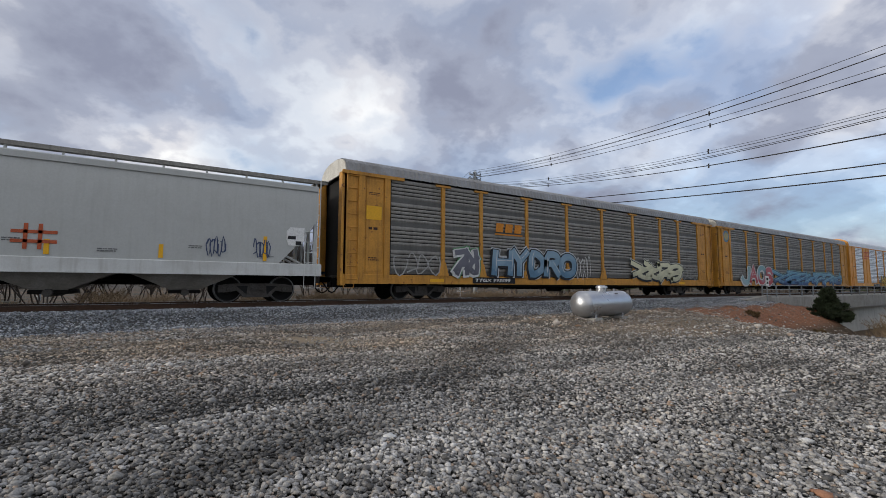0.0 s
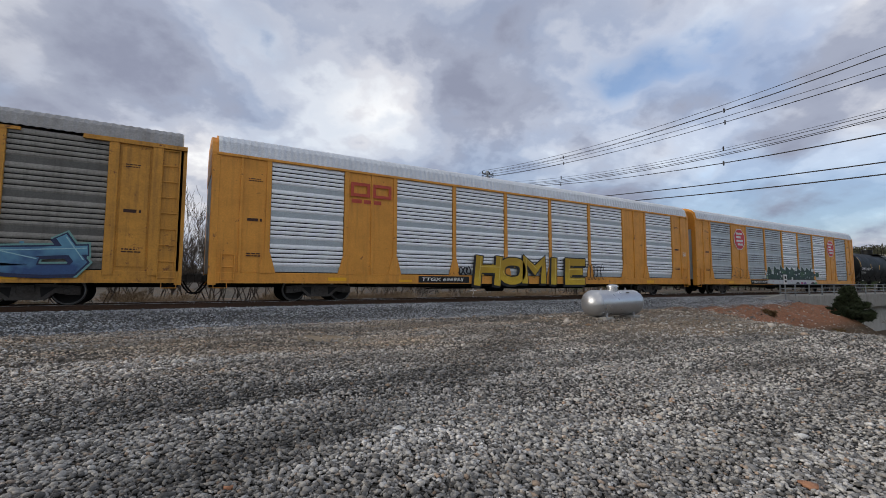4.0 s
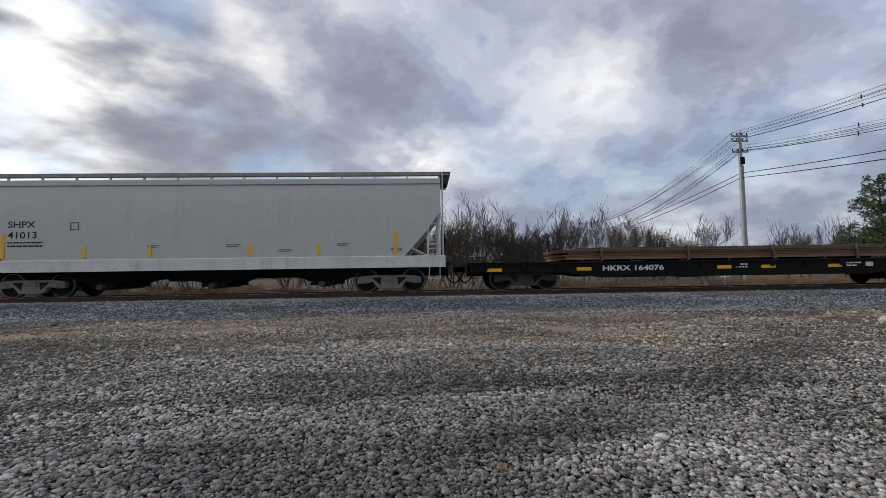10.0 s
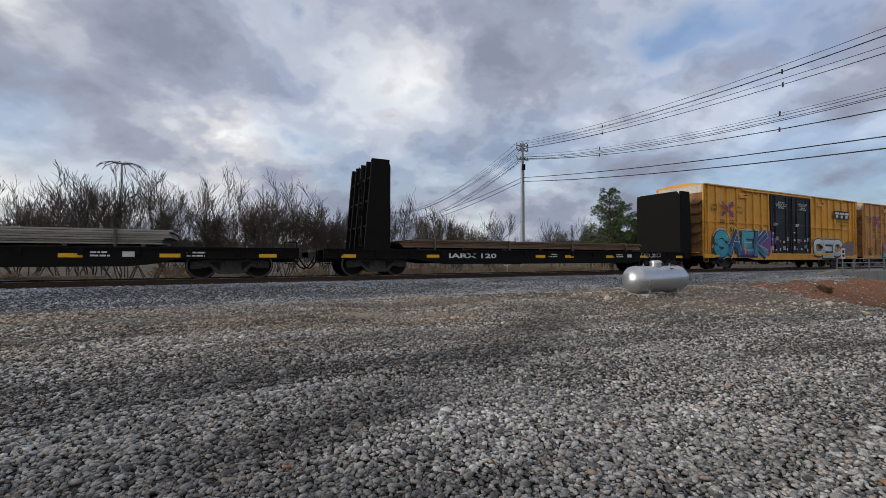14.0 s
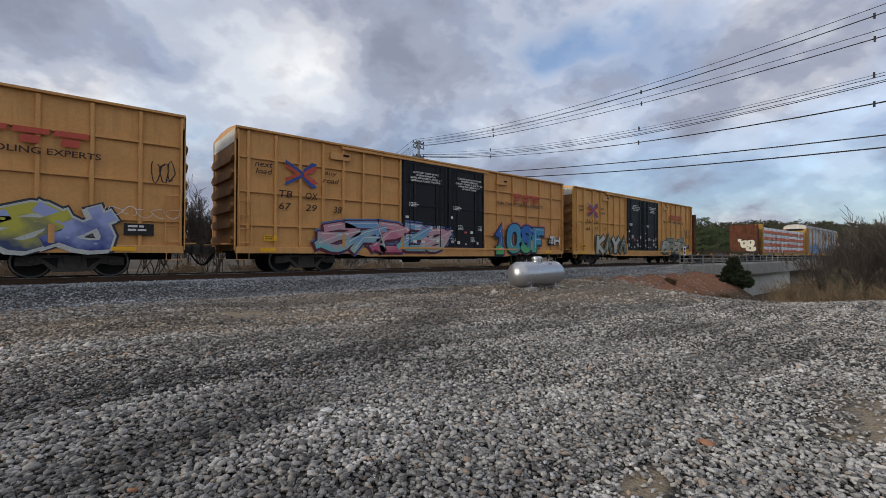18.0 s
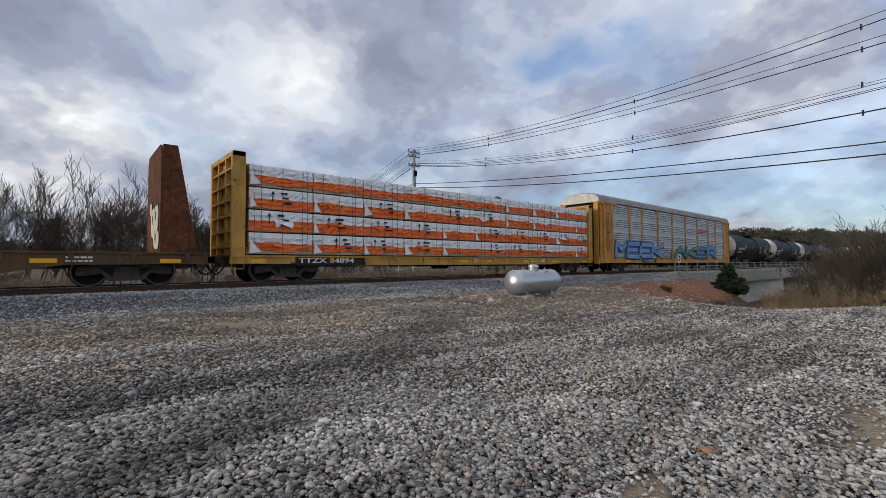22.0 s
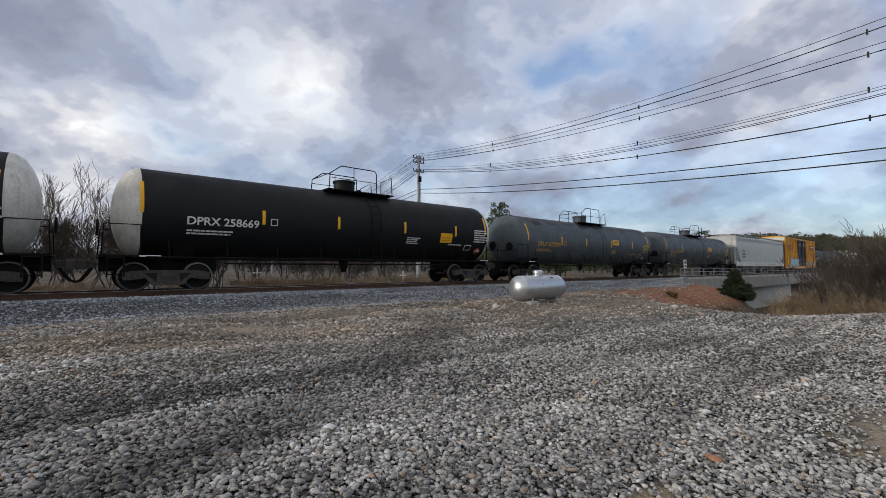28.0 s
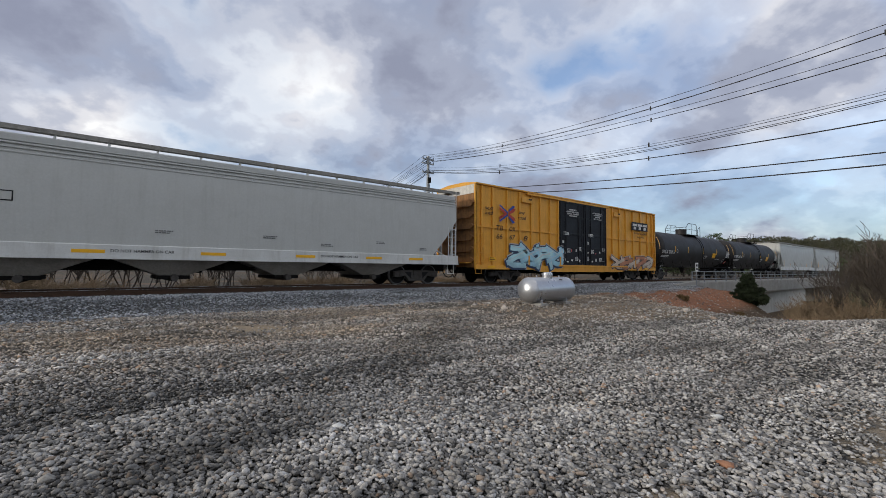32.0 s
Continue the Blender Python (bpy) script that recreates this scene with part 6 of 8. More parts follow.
# -- flats --
def flat_car(middle, half, mat, label, number, seed, deck=1.05, low=0.45, kind="flatcar", text_x=None, ink=None):
    W = 1.5
    car = start_car(kind, label, "rail car", middle, half + 0.1, half - 2.15)
    for s in (-1, 1):
        sides = Geo()
        y0, y1 = sorted((s * W, s * (W - 0.12)))
        sides.prism([(-half, deck), (-half, 0.68), (-half + 3.6, 0.66), (-half + 4.9, low), (half - 4.9, low), (half - 3.6, 0.66), (half, 0.68), (half, deck)], y0, y1, "y")
        sides.box(-half, half, y0 - 0.05 if s < 0 else y0, y1 if s < 0 else y1 + 0.05, deck - 0.06, deck)
        part("side_sill", sides, mat, car)
    part("deck", Geo().box(-half, half, -W + 0.02, W - 0.02, deck - 0.05, deck - 0.004).box(-half, half, -0.3, 0.3, 0.55, deck - 0.06), DECKRUST if mat is not UNDER else UNDER, car)
    for k in range(15):
        x = -half + 0.6 + (2 * half - 1.2) * k / 14
        for s in (-1, 1):
            y0, y1 = sorted((s * (W + 0.06), s * W))
            part("stake_pocket", Geo().slab(x - 0.07, x + 0.07, y0, y1, deck - 0.26, deck - 0.07, 0.01), mat, car)
    for k, x in enumerate((-half + 0.9, -half * 0.58, -half * 0.05, half * 0.12, half * 0.38, half * 0.62, half * 0.9)):
        if text_x is None or not text_x - 0.6 < x < text_x + 3.2:
            part("reflector", Geo().box(x - 0.28, x + 0.28, -W - 0.005, -W, 0.72, 0.84), CAPY, car)
        if k in (2, 4, 5):
            bars(car, x + 0.45, -W - 0.003, 0.9, 0.6, 2, TXTW, 0.05, 0.05, seed + k)
    lettering(car, number, text_x if text_x is not None else -half * 0.51, -W - 0.004, 0.70, 2.35, 0.2, ink or TXTW, 0, 0.025)
    g = Geo().box(half * 0.5, half * 0.53, -W - 0.004, -W, 0.74, 0.9)
    part("stencil_plate", g, TXTW, car)
    brake_gear(car, half - 4.5, 0.6)
    stirrups(car, half, mat, 1.45, 0.7)
    for s in (-1, 1):
        part("grab_iron", Geo().tube([(s * (half - 0.1), -W - 0.05, 0.75), (s * (half - 0.1), -W - 0.08, 1.25), (s * (half - 0.5), -W - 0.08, 1.25), (s * (half - 0.5), -W - 0.05, 1.0)], 0.015, 5), mat, car)
    return car, -W - 0.008


def plate_load(car, x0, x1, z, mat, layers, seed, thick=0.055):
    """A stack of long plates on bearers, tied down with straps. It rides on the car."""
    rnd = random.Random(seed)
    bearers = Geo()
    for k in range(7):
        x = x0 + 0.8 + (x1 - x0 - 1.6) * k / 6
        bearers.box(x - 0.06, x + 0.06, -1.3, 1.3, z, z + 0.08)
    part("bearer", bearers, TIE, car)
    for i in range(layers):
        a, b, w = x0 + rnd.uniform(0, 0.35) + (0.5 if i == layers - 1 else 0), x1 - rnd.uniform(0, 0.35), rnd.uniform(1.24, 1.34)
        part("plate", Geo().slab(a, b, -w, w, z + 0.08 + i * (thick + 0.012), z + 0.08 + i * (thick + 0.012) + thick, 0.006), mat, car)
    top = z + 0.08 + layers * (thick + 0.012)
    for k in range(4):
        x = x0 + 1.5 + (x1 - x0 - 3) * k / 3
        part("strap", Geo().box(x - 0.035, x + 0.035, -1.4, 1.4, top, top + 0.012).box(x - 0.035, x + 0.035, -1.45, -1.36, z - 0.1, top + 0.012).box(x - 0.035, x + 0.035, 1.36, 1.45, z - 0.1, top + 0.012), STRAP, car)


def bulkhead(car, x, s, mat, z0, z1, base, tip, tag=None):
    """An end wall of a flat car, upright on its inner face at x and sloped outside (towards s)."""
    wall = Geo()
    wall.prism([(-1.45, z0), (1.45, z0), (1.45, z1 - 0.25), (1.2, z1), (-1.2, z1), (-1.45, z1 - 0.25)], min(x, x + s * 0.06), max(x, x + s * 0.06))
    b = part("bulkhead", wall, mat, car)
    for sy in (-1.42, -0.75, 0.0, 0.75, 1.42):
        o = [(x + s * 0.05, z0), (x + s * base, z0), (x + s * tip, z1 - 0.02), (x + s * 0.05, z1 - 0.02)]
        part("brace", Geo().prism(o if s > 0 else o[::-1], sy - 0.06, sy + 0.06, "y"), mat, b)
    g = Geo()
    for z in (z0 + 0.9, z0 + 1.9, z0 + 2.8):
        d = base + (tip - base) * (z - z0) / (z1 - z0) - 0.06
        g.box(min(x + s * 0.07, x + s * d), max(x + s * 0.07, x + s * d), -1.45, 1.45, z, z + 0.07)
    part("rib", g, mat, b)
    if mat is UNDER:
        ladder(b, x + s * (base + 0.02), -1.25, z0 + 0.1, z1 - 0.3, mat, 0.4, 9, along="y")
    return b

# ---- the train, from its head to its tail ----
def train():
    W = (0.60, 0.60, 0.58)
    K = (0.012, 0.012, 0.014)
    # cars gone by to the west
    for i, mid in enumerate((-257.0, -228.5, -200.0)):
        autorack(mid, "weathered yellow autorack far down the train", 1, "TTGX 97%d340" % (i + 3), 40 + i)
    hopper(-176.6 - 0.0, 8.6, 4, "pale grey covered hopper far down the train", "", "", 60)
    c, y = hopper(-158.95, 9.1, 4, "pale grey covered hopper with small tags", "", "", 1)
    graffiti_hash(c, y)
    for x in (5.5, 6.9):
        scrawl(c, x, x + 0.55, 1.55, 2.15, (0.05, 0.07, 0.14), y, int(x * 10), 5, 0.05)
    plate = part("warning_plate", Geo().prism([(8.05, 2.0), (8.45, 2.0), (8.6, 2.2), (8.6, 2.65), (8.1, 2.65), (7.98, 2.5), (7.98, 2.2)], y - 0.01, y, "y"), SIGNW, c)
    part("warning_bar", Geo().box(8.02, 8.3, y - 0.014, y - 0.01, 2.22, 2.34), TXTK, plate)
    part("warning_bar", Geo().box(8.3, 8.5, y - 0.014, y - 0.01, 2.02, 2.16), TXTK, plate)
    # weathered autorack with the blue letters
    c, y = autorack(-135.1, "weathered yellow autorack with grey panels and blue graffiti", 1, "TTGX 993599", 2)
    owner_bars(c, -6.35, -1.53, 3.15, 1.75, 0.42, TXTO)
    scrawl(c, -11.6, -9.5, 1.05, 1.9, (0.35, 0.35, 0.33), y, 7, 4, 0.09)
    graffiti(c, 2, -8.7, -7.5, 0.95, 2.2, [(0.1, 0.1, 0.12)], W, y, halo=(0.10, 0.25, 0.12), seed=5)
    graffiti(c, "HYDRO", -6.5, -0.9, 1.05, 2.35, [(0.10, 0.20, 0.30), (0.13, 0.24, 0.34)], K, y, seed=6, halo=(0.50, 0.53, 0.55), fades=((0.22, 0.33, 0.42),), shine=W, label="blue spray-painted letters HYDRO with white outline")
    scrawl(c, -0.7, 0.4, 1.0, 2.2, W, y, 9, 4, 0.05)
    graffiti(c, 4, 4.4, 9.2, 0.9, 2.15, [(0.42, 0.41, 0.28)], K, y, seed=8, halo=(0.5, 0.5, 0.42), label="cream spray-painted letters with black outline")
    scrawl(c, 9.4, 11.6, 1.0, 1.9, (0.3, 0.3, 0.28), y, 10, 5, 0.06)
    part("builder_plate", Geo().box(-12.85, -12.2, -1.535, -1.53, 3.2, 3.75), CAPY, c, "yellow quality plate")
    # weathered autorack with the red and blue letters
    c, y = autorack(-106.65, "weathered yellow autorack with red and blue graffiti", 1, "TTGX 987086", 3)
    disc = Geo().lathe([(-1.545, 0.44), (-1.53, 0.44)], 24, (-12.5, 4.35), "y")
    part("emblem", disc, spray((0.10, 0.20, 0.30)), c, "round blue emblem")
    part("emblem", Geo().lathe([(-1.55, 0.3), (-1.535, 0.3)], 24, (-12.5, 4.35), "y"), spray((0.35, 0.30, 0.12)), c)
    graffiti(c, "JAOS", -10.4, -5.0, 0.78, 2.2, [(0.30, 0.44, 0.48), (0.42, 0.05, 0.06), (0.44, 0.07, 0.09), (0.42, 0.06, 0.07)], W, y, seed=12, halo=(0.14, 0.13, 0.12), fades=((0.20, 0.36, 0.40), (0.46, 0.12, 0.14)), shine=W, label="red and pale blue spray-painted letters")
    graffiti(c, 7, -4.4, 10.4, 0.76, 1.95, [(0.035, 0.08, 0.20), (0.06, 0.16, 0.34)], (0.02, 0.03, 0.08), y, seed=13, halo=(0.16, 0.32, 0.30), fades=((0.12, 0.3, 0.42),), shine=(0.3, 0.5, 0.55), label="dark blue spray-painted letters with light edges")
    # bright-panel autorack with the yellow letters
    c, y = autorack(-78.2, "orange autorack with bright zinc panels and yellow graffiti", 0, "TTGX 696955", 4)
    owner_curves(c, -9.1, -1.53, 4.05, 1.7, 0.55, TXTR)
    bars(c, -9.05, -1.53, 3.95, 1.6, 1, TXTR, 0.15, 0.04, 3)
    graffiti(c, "HOMIE", -3.3, 3.9, 0.62, 1.98, [(0.60, 0.40, 0.03)], K, y, seed=15, fades=((0.40, 0.25, 0.02),), shine=(0.65, 0.5, 0.12), label="yellow spray-painted letters HOMIE with black outline")
    scrawl(c, 4.1, 5.4, 0.9, 1.8, K, y, 16, 5, 0.05)
    scrawl(c, -4.1, -3.5, 1.05, 1.4, K, y, 17, 3, 0.1)
    lettering(c, "BI", 13.1, y + 0.03, 2.45, 0.3, 0.26, TXTW)
    # grey-panel autorack with the octagon signs
    c, y = autorack(-49.65, "orange autorack with grey panels, red octagon emblems and green graffiti", 0, "TTGX 695352", 5)
    for x in (-8.22, 8.22):
        octagon(c, x, -1.56, 3.95, 0.82)
    skyline_paint(c, -4.8, 4.2, y)
    scrawl(c, -9.6, -6.3, 1.1, 1.9, K, y, 19, 6, 0.03)
    scrawl(c, 12.2, 13.2, 1.5, 2.0, K, y, 20, 4, 0.03)
    # black tank, pale hopper
    tank_car(-26.3, BLACK, BLACK, ("DPRX", "259000"), "black tank car with white lettering and yellow reflectors", seed=21)
    hopper(-8.1, 8.45, 3, "pale grey covered hopper with yellow reflector strips", "SHPX", "41013", 22, outlets=False, iron=surface("dusty_pale_iron", (0.22, 0.215, 0.205), 0.8, vary=0.2, dirt=0.5, grime=(0.06, 0.055, 0.05)))
    # flats with plates
    for mid, num, mat in ((11.62, "HKRX 164076", LUMBER), (32.78, "HKRX 164068", PALELUMBER), (53.93, "HKRX 164019", PALELUMBER)):
        c, y = flat_car(mid, 10.2, UNDER, "black flatcar carrying a low stack of long plates", num, int(mid))
        plate_load(c, -6.7, 6.4, 1.05, mat, 7, int(mid))
    # bulkhead flat
    c, y = flat_car(75.4, 10.4, UNDER, "black bulkhead flatcar with a low stack of boards", "IARX 120", 24, kind="bulkhead_flatcar")
    bulkhead(c, -7.85, -1, UNDER, 1.0, 4.55, 1.05, 0.75)
    bulkhead(c, 9.55, 1, UNDER, 1.0, 4.55, 0.95, 0.8)
    plate_load(c, -7.4, 6.7, 1.05, LUMBER, 5, 25)
    scrawl(c, 6.2, 7.8, 0.72, 0.98, W, y, 26, 5, 0.03)
    # boxcars
    c, y = boxcar(96.5, ("66", "51", "25"), 30, True, "bright yellow boxcar with black doors and teal graffiti")
    graffiti(c, "SAEK", -8.6, -3.2, 0.8, 2.35, [(0.03, 0.25, 0.34), (0.025, 0.16, 0.30), (0.10, 0.06, 0.22)], (0.02, 0.03, 0.07), y, halo=(0.52, 0.54, 0.58), fades=((0.06, 0.36, 0.42), (0.02, 0.08, 0.2)), shine=W, seed=31, fat=0.29, label="teal and navy spray-painted letters on a white and purple ground")
    part("graffiti", Geo().prism(blob(-4.6, -2.0, 0.85, 2.5, 33, 8, 0.2), y + 0.002, y + 0.004, "y"), spray((0.16, 0.07, 0.26)), c)
    graffiti(c, "CEC", 2.9, 7.0, 0.8, 2.1, [(0.40, 0.42, 0.42)], K, y, halo=(0.36, 0.36, 0.34), seed=32, label="pale grey spray-painted letters")
    part("graffiti", Geo().prism(blob(7.2, 9.3, 0.85, 2.0, 34, 8, 0.1), y, y + 0.002, "y"), spray((0.20, 0.12, 0.11)), c)
    c, y = boxcar(116.83, ("67", "28", "85"), 36, False, "faded yellow boxcar with black doors and blue and green graffiti")
    graffiti(c, "125", -6.5, -2.7, 0.75, 1.95, [(0.10, 0.36, 0.46), (0.10, 0.40, 0.24), (0.14, 0.34, 0.50)], (0.02, 0.03, 0.06), y, halo=(0.62, 0.20, 0.33), fades=((0.42, 0.14, 0.22), (0.2, 0.5, 0.6)), shine=W, seed=37, label="blue and green spray-painted numerals with pink haze")
    graffiti(c, 4, 3.0, 7.3, 0.75, 2.1, [(0.03, 0.05, 0.22), (0.16, 0.13, 0.36), (0.04, 0.06, 0.14)], (0.50, 0.52, 0.50), y, halo=(0.03, 0.035, 0.05), fades=((0.45, 0.42, 0.06), (0.3, 0.35, 0.6)), seed=38, label="navy and violet spray-painted letters")
    scrawl(c, -9.0, -7.9, 0.95, 1.6, K, y, 39, 4, 0.06)
    scrawl(c, -7.6, -6.7, 0.9, 2.3, K, y, 40, 7, 0.035)
    scrawl(c, 8.7, 9.3, 2.9, 3.6, K, y, 41, 3, 0.05)
    scrawl(c, 7.6, 9.4, 1.8, 2.1, W, y, 44, 5, 0.03)
    c, y = boxcar(137.5, ("67", "29", "38"), 42, False, "faded yellow boxcar with black doors and aqua graffiti")
    graffiti(c, 5, -6.6, -0.4, 0.75, 2.05, [(0.16, 0.42, 0.44), (0.30, 0.44, 0.40), (0.46, 0.10, 0.18)], (0.10, 0.015, 0.03), y, halo=(0.06, 0.16, 0.40), fades=((0.5, 0.25, 0.3), (0.15, 0.3, 0.5)), shine=W, seed=43, label="aqua and pink spray-painted letters on blue")
    graffiti(c, "10SF", 3.3, 7.5, 0.78, 2.3, [(0.10, 0.42, 0.16), (0.08, 0.36, 0.30)], (0.01, 0.02, 0.03), y, halo=(0.46, 0.13, 0.14), fades=((0.03, 0.12, 0.42), (0.06, 0.26, 0.46)), shine=W, fat=0.3, seed=45, label="green and blue block letters with red frame")
    graffiti(c, "TH", 8.1, 9.1, 1.3, 1.8, [W], K, y, seed=46)
    c, y = boxcar(157.75, ("66", "75", "17"), 47, True, "mustard boxcar with black doors and grey-green graffiti", BOXMUSTARD)
    graffiti(c, "KAYA", -6.9, -2.8, 0.75, 2.0, [(0.40, 0.38, 0.30), (0.14, 0.17, 0.13)], K, y, halo=(0.10, 0.12, 0.10), fades=((0.46, 0.46, 0.42), (0.10, 0.13, 0.10)), shine=W, seed=48, label="khaki and black spray-painted letters")
    graffiti(c, 4, 3.1, 7.4, 0.75, 2.0, [(0.16, 0.20, 0.14), (0.34, 0.30, 0.20)], K, y, halo=(0.38, 0.40, 0.34), fades=((0.44, 0.42, 0.36), (0.2, 0.22, 0.16)), seed=49, label="olive and cream spray-painted letters")
    scrawl(c, 7.3, 9.2, 2.2, 3.0, K, y, 50, 4, 0.05)
    # empty rusty bulkhead flat
    c, y = flat_car(178.5, 10.6, DECKRUST, "empty rusty bulkhead flatcar with yellow reflectors", "TTPX 82404", 51, kind="bulkhead_flatcar", text_x=-5.4, ink=spray((0.22, 0.2, 0.17)))
    bulkhead(c, -9.9, -1, RUSTY, 1.02, 4.5, 0.75, 0.35)
    b = bulkhead(c, 9.25, 1, RUSTY, 1.02, 4.5, 1.05, 0.45)
    for a0, a1, b0, b1, k in ((-1.35, -0.25, 1.15, 1.75, 1), (-1.2, -0.35, 1.7, 2.6, 2), (-0.5, 0.35, 1.6, 2.55, 3), (0.2, 0.6, 2.35, 2.75, 4)):
        part("outline_paint", Geo().prism(blob(a0 - 0.06, a1 + 0.06, b0 - 0.06, b1 + 0.06, 52 + k, 3, 0.12), 9.236 - 0.002 * k, 9.245), TXTK, b)
        part("graffiti", Geo().prism(blob(a0, a1, b0, b1, 52 + k, 3, 0.12), 9.226 - 0.002 * k, 9.234), spray((0.62, 0.58, 0.45)), b, "cream spray-painted figure")
    for a0, b0 in ((-0.85, 2.1), (-0.15, 2.0), (-0.8, 1.4)):
        part("outline_paint", Geo().prism(blob(a0, a0 + 0.16, b0, b0 + 0.3, 61, 3, 0.1), 9.21, 9.215), TXTK, b)
    for k in range(3):
        part("chock", Geo().slab(-5 + 4.5 * k, -4.2 + 4.5 * k, -1.2, 0.6, 1.05, 1.14), TIE, c)
    # centre-beam flat with wrapped lumber
    centerbeam(201.4)
    # autorack with the blue letters
    c, y = autorack(227.6, "yellow autorack with grey zinc panels and blue graffiti", 2, "TTGX 952607", 53)
    graffiti(c, "MEEK", -11.7, -3.6, 1.04, 2.22, [(0.12, 0.30, 0.62), (0.14, 0.34, 0.66)], (0.012, 0.02, 0.05), y, halo=(0.10, 0.24, 0.50), fades=((0.14, 0.32, 0.60), (0.12, 0.28, 0.56)), shine=(0.5, 0.34, 0.34), seed=54, fat=0.26, label="blue spray-painted letters with dark outline")
    graffiti(c, "AKER", -1.2, 9.3, 1.06, 2.2, [(0.02, 0.12, 0.09), (0.03, 0.14, 0.10), (0.03, 0.10, 0.22), (0.06, 0.16, 0.36)], (0.02, 0.03, 0.05), y, halo=(0.20, 0.26, 0.30), shine=W, seed=55, fat=0.27, label="dark green and blue spray-painted letters")
    owner_bars(c, 4.6, -1.53, 3.75, 2.4, 0.22, spray((0.55, 0.10, 0.03)))
    scrawl(c, -3.2, -1.6, 1.0, 1.9, K, y, 56, 7, 0.05)
    scrawl(c, 9.8, 11.7, 1.5, 1.9, W, y, 57, 5, 0.05)
    scrawl(c, -13.0, -12.4, 1.5, 4.2, (0.2, 0.08, 0.02), y + 0.03, 58, 5, 0.04)
    # tank cars
    for i, (mid, num, moved) in enumerate(((251.25, "258666", 0.78), (269.3, "258664", 0.25), (287.4, "258669", 0.78))):
        tank_car(mid, BLACK, ENDWHITE, ("DPRX", num), "black tank car with cream ends and white lettering", seed=59 + i, shift=moved)
    for i, (mid, num) in enumerate(((305.95, "672300"), (324.35, "672305"))):
        tank_car(mid, TANKGREY, TANKGREY, ("UTLX", num), "slate grey tank car with dark spill stains and yellow lettering", length=8.6, r=1.46, zc=2.42, seed=66 + i, ink=spray((0.50, 0.30, 0.05)), stained=True, shift=0.45)
    c, y = hopper(344.15, 9.75, 4, "pale grey covered hopper with a ribbed top and yellow marks", "WFRX", "884596", 70, ribbed=True)
    c, y = boxcar(364.8, ("66", "67", "8"), 72, True, "yellow boxcar with black doors and pale blue graffiti")
    graffiti(c, 4, -7.2, -2.8, 0.78, 2.1, [(0.30, 0.48, 0.54), (0.24, 0.42, 0.5)], (0.03, 0.05, 0.10), y, halo=(0.46, 0.42, 0.40), shine=W, seed=73, label="pale blue spray-painted letters")
    graffiti(c, 5, 3.2, 8.6, 0.78, 1.75, [(0.42, 0.35, 0.28), (0.35, 0.15, 0.08)], (0.08, 0.05, 0.04), y, halo=(0.40, 0.36, 0.30), seed=74, label="pale tan spray-painted letters")
    for i, mid in enumerate((382.8, 398.9)):
        tank_car(mid, DARKTANK, DARKTANK, ("UTLX", "20%d16" % i), "faded black tank car with small lettering", length=7.3, r=1.5, seed=76 + i)
    hopper(416.2, 8.5, 3, "pale grey covered hopper near the tail of the view", "", "", 80)
    hopper(434.6, 8.5, 3, "pale grey covered hopper near the tail of the view", "", "", 81)


